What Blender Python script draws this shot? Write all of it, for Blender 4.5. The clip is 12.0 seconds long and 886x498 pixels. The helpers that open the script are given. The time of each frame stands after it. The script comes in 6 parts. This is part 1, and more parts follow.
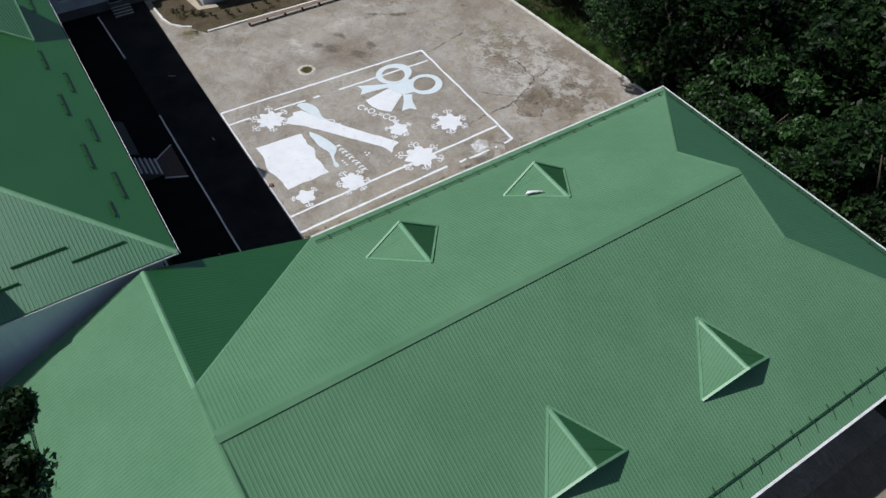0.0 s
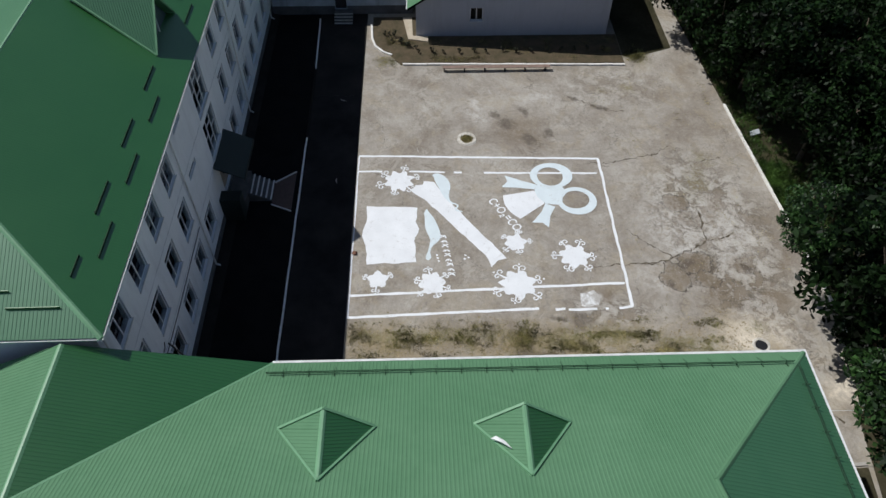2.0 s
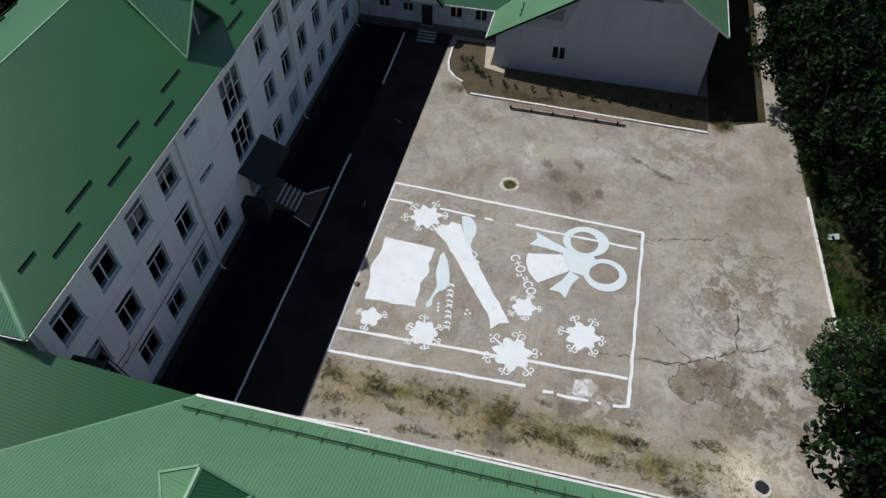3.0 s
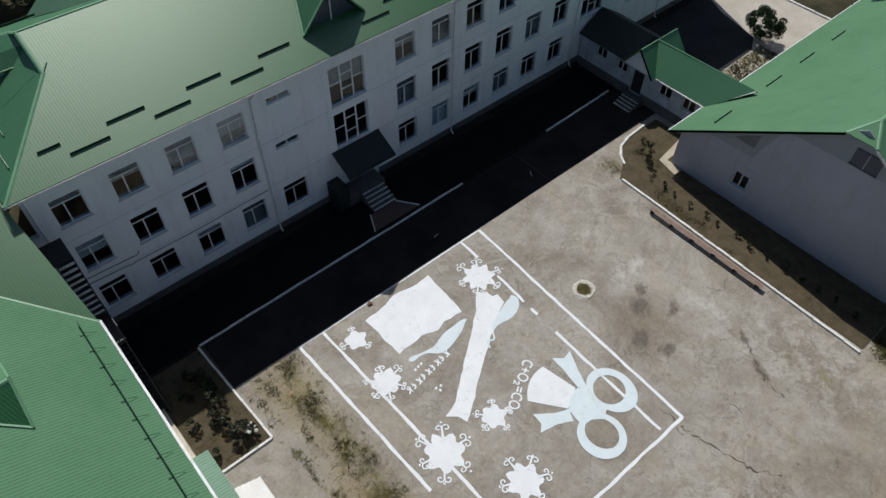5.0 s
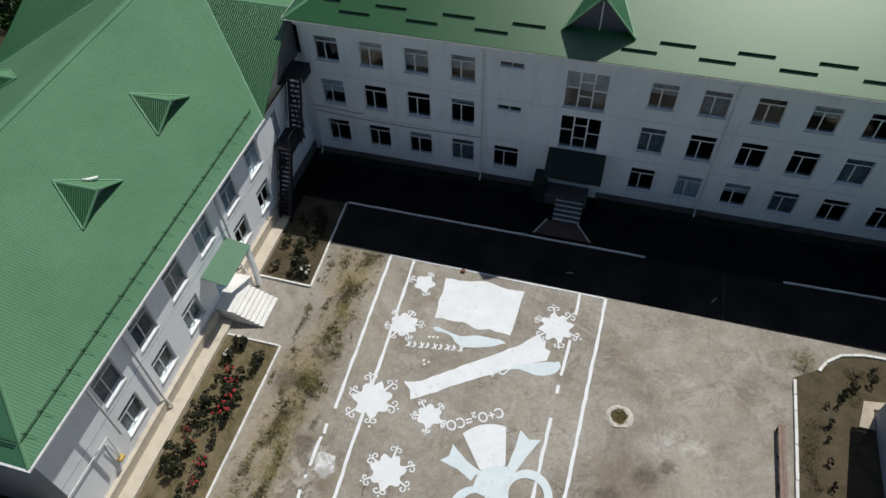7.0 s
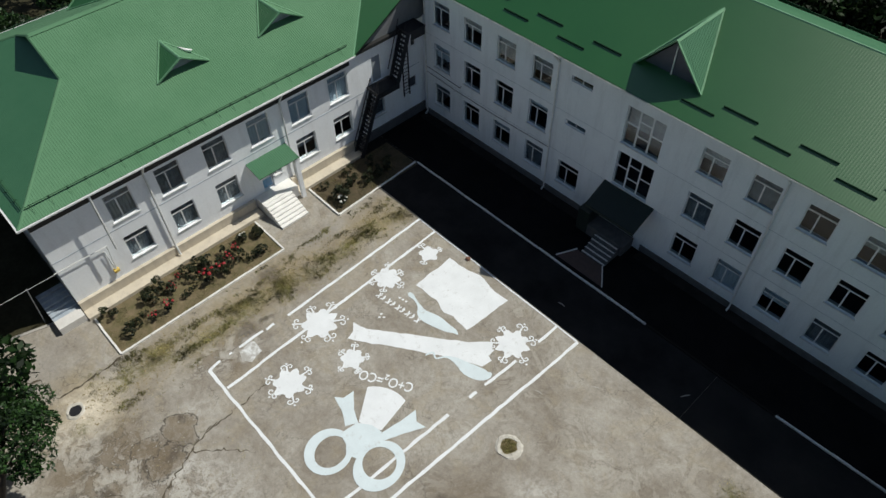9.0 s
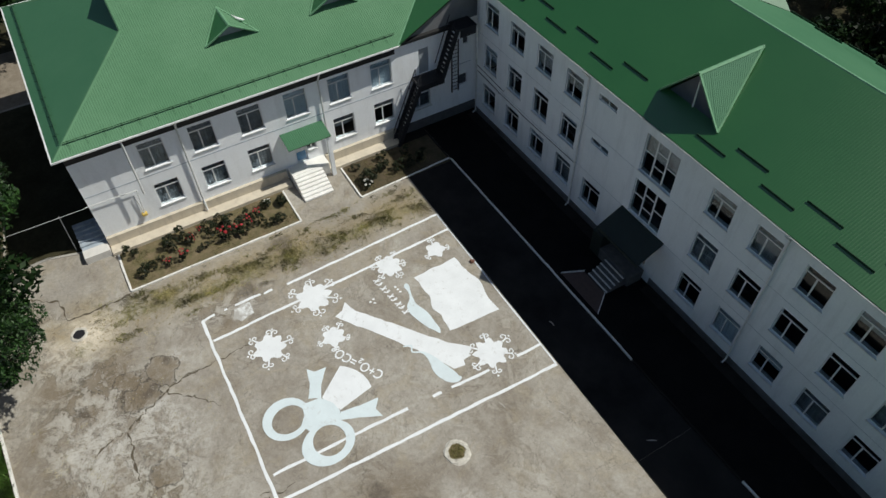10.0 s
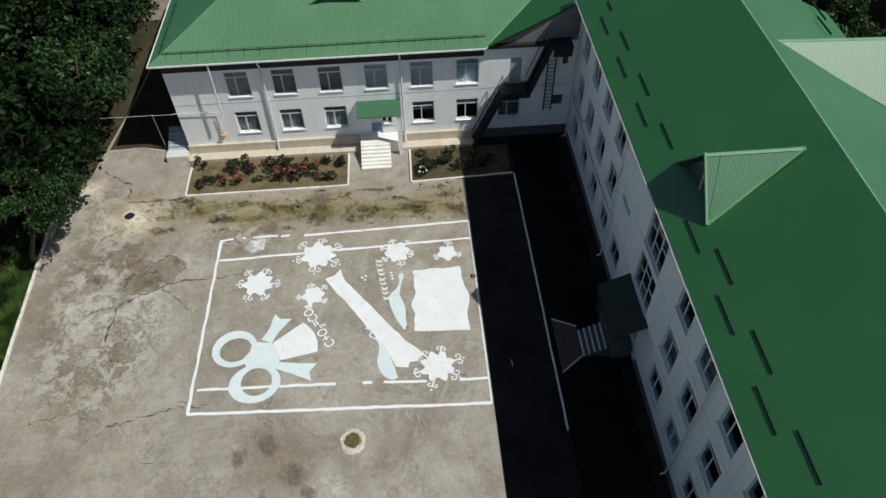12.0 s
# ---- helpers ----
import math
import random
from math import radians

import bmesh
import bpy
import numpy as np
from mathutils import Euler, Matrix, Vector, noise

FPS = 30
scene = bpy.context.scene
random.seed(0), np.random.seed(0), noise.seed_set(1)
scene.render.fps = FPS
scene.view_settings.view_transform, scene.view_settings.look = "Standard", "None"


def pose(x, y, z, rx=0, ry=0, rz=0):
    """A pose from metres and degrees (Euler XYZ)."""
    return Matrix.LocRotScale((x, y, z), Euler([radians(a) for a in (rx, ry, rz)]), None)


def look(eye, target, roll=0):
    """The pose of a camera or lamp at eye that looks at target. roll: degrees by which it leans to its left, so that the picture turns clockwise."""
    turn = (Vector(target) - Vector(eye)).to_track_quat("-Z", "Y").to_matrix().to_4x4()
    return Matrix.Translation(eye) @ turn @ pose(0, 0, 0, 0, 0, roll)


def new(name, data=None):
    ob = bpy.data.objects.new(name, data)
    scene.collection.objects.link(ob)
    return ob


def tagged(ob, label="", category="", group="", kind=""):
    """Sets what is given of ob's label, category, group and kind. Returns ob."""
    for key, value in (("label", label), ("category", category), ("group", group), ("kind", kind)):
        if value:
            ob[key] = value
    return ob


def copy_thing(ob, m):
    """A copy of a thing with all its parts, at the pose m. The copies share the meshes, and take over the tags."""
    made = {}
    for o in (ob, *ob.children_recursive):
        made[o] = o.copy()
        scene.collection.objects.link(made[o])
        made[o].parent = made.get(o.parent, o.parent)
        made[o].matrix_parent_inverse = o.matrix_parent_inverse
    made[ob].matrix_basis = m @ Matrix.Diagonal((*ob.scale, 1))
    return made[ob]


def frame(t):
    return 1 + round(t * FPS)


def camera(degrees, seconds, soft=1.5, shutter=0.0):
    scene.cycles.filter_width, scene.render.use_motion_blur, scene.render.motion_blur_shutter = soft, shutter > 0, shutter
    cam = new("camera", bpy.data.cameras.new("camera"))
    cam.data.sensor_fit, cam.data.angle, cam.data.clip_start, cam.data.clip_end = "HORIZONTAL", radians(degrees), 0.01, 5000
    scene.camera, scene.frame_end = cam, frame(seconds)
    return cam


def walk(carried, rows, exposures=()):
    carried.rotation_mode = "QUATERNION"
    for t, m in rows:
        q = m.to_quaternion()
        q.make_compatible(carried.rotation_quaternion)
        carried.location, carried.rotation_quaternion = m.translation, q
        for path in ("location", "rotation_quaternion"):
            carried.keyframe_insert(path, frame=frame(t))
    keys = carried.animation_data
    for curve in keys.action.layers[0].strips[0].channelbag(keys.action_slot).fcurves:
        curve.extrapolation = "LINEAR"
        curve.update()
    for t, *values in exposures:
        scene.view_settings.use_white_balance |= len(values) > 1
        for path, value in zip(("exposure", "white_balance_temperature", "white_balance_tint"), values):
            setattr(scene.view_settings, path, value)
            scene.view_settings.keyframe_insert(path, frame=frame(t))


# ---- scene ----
cam = camera(64.5, 12.0)
PATH = [
    (0, (-22.823, 0.061, 33.415), (-21.728, -0.655, 31.902), 1.2),
    (0.5, (-21.359, -3.305, 33.601), (-20.178, -3.859, 32.085), 1.1),
    (1, (-20.096, -6.597, 33.792), (-18.852, -6.988, 32.275), 0.8),
    (1.5, (-18.356, -10.118, 34.018), (-17.075, -10.332, 32.497), 0.8),
    (2, (-16.651, -13.46, 34.261), (-15.355, -13.506, 32.738), 0.5),
    (2.5, (-14.541, -16.88, 34.313), (-13.249, -16.751, 32.792), 0.6),
    (3, (-12.298, -19.901, 34.603), (-11.037, -19.613, 33.077), 0.6),
    (5, (-0.861, -30.303, 35.244), (-0.014, -29.347, 33.705), 1.2),
    (5.5, (3.525, -32.733, 35.508), (4.11, -31.605, 33.963), 0.6),
    (6, (8.495, -34.768, 35.747), (8.761, -33.524, 34.203), -0.2),
    (6.5, (15.226, -36.069, 35.92), (15.056, -34.806, 34.379), -0.9),
    (7, (19.12, -36.047, 35.992), (18.751, -34.821, 34.455), -1.8),
    (9, (33.092, -30.238, 35.668), (32.13, -29.354, 34.153), -1.2),
    (9.5, (35.37, -27.539, 35.834), (34.311, -26.783, 34.315), -1.3),
    (10, (37.078, -24.981, 35.866), (35.944, -24.344, 34.347), -1.3),
    (10.5, (38.618, -21.993, 35.823), (37.413, -21.491, 34.308), -1.2),
    (11, (39.628, -18.981, 35.881), (38.376, -18.614, 34.364), -1.2),
    (11.5, (40.294, -15.421, 35.852), (39.007, -15.212, 34.335), -1.5),
    (12, (40.592, -12.196, 35.794), (39.287, -12.131, 34.28), -1.6),
]
walk(cam, [(t, look(eye, target, roll)) for t, eye, target, roll in PATH],
     [(0, 0, 6200, 11), (1.5, 0, 6280, 10), (2.5, -0.05, 6320, 10), (5, -0.09, 6380, 9), (6, -0.08, 6450, 9), (7, -0.05, 6500, 8), (9.5, 0, 6650, 5), (12, 0.03, 6620, 5)])

# ---- light ----
SUN_WAY = Vector((0.285, 0.665, 1.0)).normalized()
world = bpy.data.worlds.new("world")
scene.world = world
world.use_nodes = True
sky = world.node_tree.nodes.new("ShaderNodeTexSky")
sky.sky_type, sky.sun_disc = "NISHITA", False
sky.sun_elevation, sky.sun_rotation = math.asin(SUN_WAY.z), math.atan2(SUN_WAY.x, SUN_WAY.y)
world.node_tree.links.new(sky.outputs[0], world.node_tree.nodes["Background"].inputs[0])
world.node_tree.nodes["Background"].inputs[1].default_value = 0.062
sun_data = bpy.data.lights.new("sun", "SUN")
sun_data.energy, sun_data.angle, sun_data.color = 3.75, radians(0.5), (1.0, 0.97, 0.92)
sun = new("sun", sun_data)
sun.matrix_world = look(SUN_WAY * 120, (0, 0, 0))
scene.view_settings.exposure = 0.0

# ---- materials ----
def material(name, colour, second=None, rough=0.6, metal=0.0, scale=3.0, bump=0.0, bump_scale=40.0, fine=0.25, spec=0.5, vary=0.0):
    """A procedural surface: two colours mixed by a large and a fine noise, with relief; vary: brightness change from piece to piece."""
    m = bpy.data.materials.new(name)
    m.use_nodes = True
    nt = m.node_tree
    n, l = nt.nodes, nt.links
    p = n["Principled BSDF"]
    p.inputs["Roughness"].default_value, p.inputs["Metallic"].default_value = rough, metal
    p.inputs["Specular IOR Level"].default_value = spec
    co = n.new("ShaderNodeTexCoord")
    second = second or tuple(c * 0.75 for c in colour)
    big = n.new("ShaderNodeTexNoise")
    big.inputs["Scale"].default_value, big.inputs["Detail"].default_value = scale, 8
    big.inputs["Roughness"].default_value = 0.65
    l.new(co.outputs["Object"], big.inputs["Vector"])
    ramp = n.new("ShaderNodeMapRange")
    ramp.inputs[1].default_value, ramp.inputs[2].default_value = 0.35, 0.68
    l.new(big.outputs[0], ramp.inputs[0])
    mix = n.new("ShaderNodeMix")
    mix.data_type = "RGBA"
    mix.inputs[6].default_value, mix.inputs[7].default_value = (*colour, 1), (*second, 1)
    l.new(ramp.outputs[0], mix.inputs[0])
    small = n.new("ShaderNodeTexNoise")
    small.inputs["Scale"].default_value, small.inputs["Detail"].default_value = bump_scale, 4
    l.new(co.outputs["Object"], small.inputs["Vector"])
    val = n.new("ShaderNodeMapRange")
    val.inputs[3].default_value, val.inputs[4].default_value = 1 - fine, 1 + fine
    l.new(small.outputs[0], val.inputs[0])
    hsv = n.new("ShaderNodeHueSaturation")
    l.new(mix.outputs[2], hsv.inputs["Color"])
    if vary:
        info = n.new("ShaderNodeObjectInfo")
        piece = n.new("ShaderNodeMapRange")
        piece.inputs[3].default_value, piece.inputs[4].default_value = 1 - vary, 1 + vary
        l.new(info.outputs["Random"], piece.inputs[0])
        mul = n.new("ShaderNodeMath")
        mul.operation = "MULTIPLY"
        l.new(val.outputs[0], mul.inputs[0])
        l.new(piece.outputs[0], mul.inputs[1])
        l.new(mul.outputs[0], hsv.inputs["Value"])
    else:
        l.new(val.outputs[0], hsv.inputs["Value"])
    l.new(hsv.outputs[0], p.inputs["Base Color"])
    if bump:
        b = n.new("ShaderNodeBump")
        b.inputs["Strength"].default_value, b.inputs["Distance"].default_value = bump, 0.02
        l.new(small.outputs[0], b.inputs["Height"])
        l.new(b.outputs[0], p.inputs["Normal"])
    return m


def leaf_material(name, colour, second, gloss=0.35):
    """Leaves: colour changes from leaf to leaf, and some light comes through."""
    m = bpy.data.materials.new(name)
    m.use_nodes = True
    n, l = m.node_tree.nodes, m.node_tree.links
    p = n["Principled BSDF"]
    p.inputs["Roughness"].default_value, p.inputs["Specular IOR Level"].default_value = 0.5, gloss
    geo = n.new("ShaderNodeNewGeometry")
    mix = n.new("ShaderNodeMix")
    mix.data_type = "RGBA"
    mix.inputs[6].default_value, mix.inputs[7].default_value = (*colour, 1), (*second, 1)
    l.new(geo.outputs["Random Per Island"], mix.inputs[0])
    co, t, r, hsv = n.new("ShaderNodeTexCoord"), n.new("ShaderNodeTexNoise"), n.new("ShaderNodeMapRange"), n.new("ShaderNodeHueSaturation")
    t.inputs["Scale"].default_value, t.inputs["Detail"].default_value = 0.75, 3
    for i, v in zip((1, 2, 3, 4), (0.35, 0.65, 0.3, 1.8)):
        r.inputs[i].default_value = v
    l.new(co.outputs["Object"], t.inputs["Vector"])
    l.new(t.outputs[0], r.inputs[0])
    l.new(r.outputs[0], hsv.inputs["Value"])
    l.new(mix.outputs[2], hsv.inputs["Color"])
    l.new(hsv.outputs[0], p.inputs["Base Color"])
    trans = n.new("ShaderNodeBsdfTranslucent")
    l.new(hsv.outputs[0], trans.inputs["Color"])
    add = n.new("ShaderNodeMixShader")
    add.inputs[0].default_value = 0.25
    l.new(p.outputs[0], add.inputs[1])
    l.new(trans.outputs[0], add.inputs[2])
    l.new(add.outputs[0], n["Material Output"].inputs["Surface"])
    return m


def glass_material(name, tint=(0.75, 0.85, 0.9)):
    m = bpy.data.materials.new(name)
    m.use_nodes = True
    p = m.node_tree.nodes["Principled BSDF"]
    p.inputs["Base Color"].default_value = (*tint, 1)
    p.inputs["Roughness"].default_value, p.inputs["Transmission Weight"].default_value = 0.02, 1.0
    p.inputs["IOR"].default_value = 1.36
    return m


# stains in the concrete: centre, half sizes, turn, kind
VERGE_STAINS = [
    (4.9, -20.6, 2.1, 11.4, 0.02, "dry"), (5.6, -10.8, 2.0, 2.8, 0.1, "dry"), (3.7, -14.8, 0.9, 2.4, 0.0, "slab"), (4.3, -19.2, 0.9, 1.1, 0.1, "damp"), (5.9, -13.6, 0.5, 5.6, 0.0, "olive"),
    (5.6, -22.6, 0.7, 4.4, 0.03, "olive"), (4.9, -28.6, 0.55, 2.8, -0.15, "olive"), (6.85, -22.7, 0.6, 0.8, 0.1, "damp"), (6.9, -21.2, 0.3, 0.5, 0.0, "damp"), (8.6, -24.3, 0.8, 0.5, 0.2, "brown"),
    (8.3, -23.4, 0.5, 0.7, 0.1, "white"),
]
CORNER_STAINS = [
    (4.6, -31.6, 3.0, 1.3, 0.2, "dry"), (5.1, -32.4, 1.9, 2.5, 0.1, "sand"), (1.8, -36.2, 1.0, 1.5, 0.2, "sand"), (6.1, -32.7, 0.45, 0.7, 0.3, "olive"), (4.0, -33.6, 1.6, 0.7, 0.6, "dry"),
    (0.6, -32.6, 1.8, 2.4, 0.5, "slab"), (8.3, -31.0, 0.9, 1.5, 0.2, "brown"), (9.2, -28.0, 0.8, 0.8, 0.0, "pale"), (8.4, -34.6, 1.4, 0.9, 1.2, "brown"),
]
FLAKED_STAINS = [
    (11.0, -30.4, 0.95, 1.15, 0.1, "broken"), (9.9, -28.9, 1.1, 0.9, 0.1, "broken"), (9.6, -30.9, 0.7, 0.7, 0.1, "broken"), (12.0, -29.8, 0.3, 1.2, 0.36, "white"), (10.6, -33.3, 0.5, 0.5, 0.1, "broken"),
    (12.95, -32.4, 0.2, 0.8, 0.0, "broken"), (11.2, -36.3, 0.7, 0.5, 0.1, "brown"), (10.9, -33.3, 0.6, 1.0, 0.2, "brown"), (16.25, -30.35, 0.9, 0.9, 0.15, "broken"), (15.8, -33.0, 1.3, 0.6, 0.1, "brown"),
    (14.2, -29.3, 2.4, 2.0, 0.3, "pale"), (12.9, -34.55, 0.5, 0.3, 0.1, "white"), (18.4, -32.3, 2.3, 0.9, -0.25, "weedy"),
    (20.6, -33.6, 1.0, 0.7, 0.4, "weedy"), (13.5, -33.2, 3.4, 2.2, 0.2, "pale"),
]
YARD_STAINS = [
    # the stain at (35.6, -31.4) is painted for the gabled house's shadow
    (33.0, -10.6, 0.7, 1.1, 0.2, "olive"), (35.6, -31.4, 2.4, 1.2, 0.0, "damp"), (27.2, -17.4, 0.9, 0.4, 0.3, "white"),
    (33.0, -31.6, 1.3, 0.9, 0.2, "weedy"), (30.3, -34.5, 2.2, 0.7, 0.1, "brown"),
]
MIDDLE_STAINS = [
    (24.3, -20.7, 2.5, 2.2, 0.4, "brown"), (25.9, -18.85, 0.6, 0.35, 0.3, "damp"), (24.9, -19.7, 0.8, 0.7, 0.3, "damp"), (26.2, -21.1, 0.7, 0.4, 0.5, "damp"), (23.0, -21.2, 0.9, 0.5, 0.3, "damp"), (23.7, -22.7, 0.55, 0.4, 0.2, "damp"),
    (25.9, -17.3, 1.7, 0.9, 0.5, "pale"), (28.0, -22.4, 0.6, 1.6, 0.1, "pale"), (27.8, -25.2, 0.2, 0.7, -0.4, "damp"), (26.6, -27.1, 0.22, 0.8, -0.4, "damp"), (29.0, -29.7, 0.8, 0.4, 0.6, "weedy"), (28.7, -27.5, 0.4, 0.35, 0.0, "weedy"),
    (10.9, -29.7, 0.35, 1.0, 0.2, "damp"), (9.2, -28.5, 0.4, 0.3, 0.0, "damp"), (10.4, -33.6, 0.55, 0.45, 0.3, "damp"), (10.5, -35.9, 0.6, 0.5, 0.0, "brown"),
]


def ground_material(name):
    """The yard's worn concrete: pale slabs, brown stains, damp dark blotches, fine cracks and grit."""
    m = bpy.data.materials.new(name)
    m.use_nodes = True
    n, l = m.node_tree.nodes, m.node_tree.links
    p = n["Principled BSDF"]
    p.inputs["Roughness"].default_value, p.inputs["Specular IOR Level"].default_value = 0.9, 0.2
    co = n.new("ShaderNodeTexCoord")

    def noise_node(scale, detail, rough=0.6, warp=0.0, colour=False):
        t = n.new("ShaderNodeTexNoise")
        t.inputs["Scale"].default_value, t.inputs["Detail"].default_value = scale, detail
        t.inputs["Roughness"].default_value, t.inputs["Distortion"].default_value = rough, warp
        l.new(co.outputs["Object"], t.inputs["Vector"])
        return t.outputs[1 if colour else 0]

    def ranged(socket, a, b, c=0.0, d=1.0):
        r = n.new("ShaderNodeMapRange")
        for i, v in zip((1, 2, 3, 4), (a, b, c, d)):
            r.inputs[i].default_value = v
        l.new(socket, r.inputs[0])
        return r.outputs[0]

    def product(a, b):
        x = n.new("ShaderNodeMath")
        x.operation = "MULTIPLY"
        l.new(a, x.inputs[0])
        l.new(b, x.inputs[1])
        return x.outputs[0]

    def mixed(factor, a, b):
        x = n.new("ShaderNodeMix")
        x.data_type = "RGBA"
        l.new(factor, x.inputs[0])
        for i, v in ((6, a), (7, b)):
            if isinstance(v, tuple):
                x.inputs[i].default_value = (*v, 1)
            else:
                l.new(v, x.inputs[i])
        return x.outputs[2]

    def moved(amount, scale, detail):
        x = n.new("ShaderNodeVectorMath")
        x.operation = "MULTIPLY_ADD"
        x.inputs[1].default_value = (amount, amount, 0)
        l.new(noise_node(scale, detail, 0.65, 0.0, True), x.inputs[0])
        back = n.new("ShaderNodeVectorMath")
        back.operation = "SUBTRACT"
        back.inputs[1].default_value = (amount / 2, amount / 2, 0)
        l.new(co.outputs["Object"], x.inputs[2])
        l.new(x.outputs[0], back.inputs[0])
        return back.outputs[0]

    base = mixed(ranged(noise_node(0.2, 9, 0.72, 0.5), 0.38, 0.62), (0.238, 0.208, 0.172), (0.394, 0.368, 0.326))
    base = mixed(ranged(noise_node(0.6, 9, 0.75, 0.8), 0.51, 0.7, 0, 0.62), base, (0.19, 0.158, 0.118))
    base = mixed(ranged(noise_node(0.42, 7, 0.68, 1.2), 0.5, 0.62, 0, 0.4), base, (0.33, 0.28, 0.2))
    base = mixed(ranged(noise_node(1.9, 9, 0.78, 0.3), 0.54, 0.72, 0, 0.45), base, (0.43, 0.415, 0.385))
    base = mixed(ranged(noise_node(4.5, 8, 0.75), 0.54, 0.76, 0, 0.45), base, (0.15, 0.13, 0.105))
    wild = moved(1.5, 1.1, 9)
    speck = ranged(noise_node(3.2, 8, 0.8), 0.36, 0.62)
    clumpy = ranged(noise_node(2.6, 10, 0.82, 0.4), 0.44, 0.56, 0.12, 1.0)
    patchy = ranged(noise_node(1.15, 11, 0.8, 0.7), 0.4, 0.56, 0.35, 1.0)
    looks = {"broken": ((0.175, 0.138, 0.095), 0.85), "brown": ((0.185, 0.145, 0.1), 0.7), "pale": ((0.5, 0.48, 0.445), 0.75), "white": ((0.6, 0.585, 0.55), 0.75), "damp": ((0.1, 0.083, 0.068), 0.85),
             "dry": ((0.29, 0.235, 0.145), 0.95), "sand": ((0.68, 0.61, 0.5), 1.0), "weedy": ((0.2, 0.175, 0.09), 0.75), "olive": ((0.145, 0.138, 0.052), 0.85), "slab": ((0.31, 0.29, 0.265), 0.85)}

    def oval(x, y, rx, ry, turn):
        mp = n.new("ShaderNodeMapping")
        mp.vector_type = "TEXTURE"
        mp.inputs["Location"].default_value, mp.inputs["Rotation"].default_value, mp.inputs["Scale"].default_value = (x, y, 0), (0, 0, turn), (rx, ry, 1)
        l.new(wild, mp.inputs["Vector"])
        flat_co, ln = n.new("ShaderNodeVectorMath"), n.new("ShaderNodeVectorMath")
        flat_co.operation, ln.operation = "MULTIPLY", "LENGTH"
        flat_co.inputs[1].default_value = (1, 1, 0)
        l.new(mp.outputs[0], flat_co.inputs[0])
        l.new(flat_co.outputs[0], ln.inputs[0])
        return ln.outputs["Value"]

    # thin pale plates of crust with brown rims, more in some stretches than in others
    plates = noise_node(0.55, 12, 0.7, 0.9)
    where = ranged(noise_node(0.13, 4, 0.5, 0.3), 0.42, 0.6, 0.15, 1.0)
    base = mixed(product(where, ranged(plates, 0.52, 0.545, 0.0, 0.3)), base, (0.45, 0.425, 0.38))
    rim = product(ranged(plates, 0.497, 0.512), ranged(plates, 0.516, 0.53, 0.35, 0.0))
    base = mixed(product(where, rim), base, (0.15, 0.125, 0.09))
    # the top crust has flaked off in these stretches
    flake = noise_node(0.85, 11, 0.72, 0.6)
    flake2 = noise_node(2.2, 10, 0.76, 0.3)
    for x, y, rx, ry, turn, most in ((13.5, -32.4, 9.0, 4.4, 0.06, 1.0), (7.2, -24.0, 1.5, 3.4, 0.0, 0.8), (29.5, -28.5, 3.5, 4.5, 0.2, 0.4), (4.4, -34.5, 4.0, 2.4, 0.1, 0.6)):
        reach = ranged(oval(x, y, rx, ry, turn), 0.55, 1.05, most, 0.0)
        base = mixed(product(reach, ranged(flake, 0.5, 0.44, 0.0, 0.55)), base, (0.47, 0.45, 0.41))
        base = mixed(product(reach, ranged(flake, 0.515, 0.535, 0.0, 0.7)), base, (0.185, 0.15, 0.11))
        base = mixed(product(reach, ranged(flake2, 0.56, 0.58, 0.0, 0.65)), base, (0.17, 0.145, 0.105))
        lip = product(ranged(flake, 0.505, 0.517), ranged(flake, 0.521, 0.535, 1.0, 0.0))
        base = mixed(product(reach, lip), base, (0.065, 0.055, 0.042))
    for x, y, rx, ry, turn, kind in VERGE_STAINS + CORNER_STAINS + FLAKED_STAINS + YARD_STAINS + MIDDLE_STAINS:
        far = oval(x, y, rx, ry, turn)
        colour, most = looks[kind]
        soft = {"broken": 0.2, "damp": 0.45}.get(kind, 0.75)
        grain = clumpy if kind in ("olive", "weedy", "pale") else (patchy if kind in ("dry", "sand") else ranged(speck, 0, 1, 0.5, 1.0))
        base = mixed(product(ranged(far, 1.0 - soft, 1.0 + soft * 0.3, most, 0.0), grain), base, colour)
        if kind == "broken":
            edge_line = product(ranged(far, 0.93, 0.99, 0.0, 1.0), ranged(far, 1.0, 1.06, 0.95, 0.0))
            base = mixed(edge_line, base, (0.07, 0.06, 0.05))
    crack = n.new("ShaderNodeTexVoronoi")
    crack.feature = "DISTANCE_TO_EDGE"
    crack.inputs["Scale"].default_value = 0.17
    l.new(moved(5.0, 0.45, 9), crack.inputs["Vector"])
    lines = product(ranged(noise_node(0.35, 3), 0.46, 0.56), ranged(crack.outputs[0], 0.0, 0.008, 0.6, 0.0))
    base = mixed(lines, base, (0.085, 0.075, 0.06))
    fine = n.new("ShaderNodeTexVoronoi")
    fine.feature = "DISTANCE_TO_EDGE"
    fine.inputs["Scale"].default_value = 0.75
    l.new(moved(1.6, 1.2, 8), fine.inputs["Vector"])
    lines = product(ranged(noise_node(0.28, 4), 0.42, 0.56), ranged(fine.outputs[0], 0.0, 0.016, 0.5, 0.0))
    base = mixed(lines, base, (0.12, 0.105, 0.085))
    grit = product(ranged(noise_node(26, 5, 0.7), 0.2, 0.8, 0.8, 1.22), ranged(noise_node(5, 6, 0.7), 0.25, 0.75, 0.84, 1.16))
    hsv = n.new("ShaderNodeHueSaturation")
    l.new(base, hsv.inputs["Color"])
    l.new(grit, hsv.inputs["Value"])
    l.new(hsv.outputs[0], p.inputs["Base Color"])
    b = n.new("ShaderNodeBump")
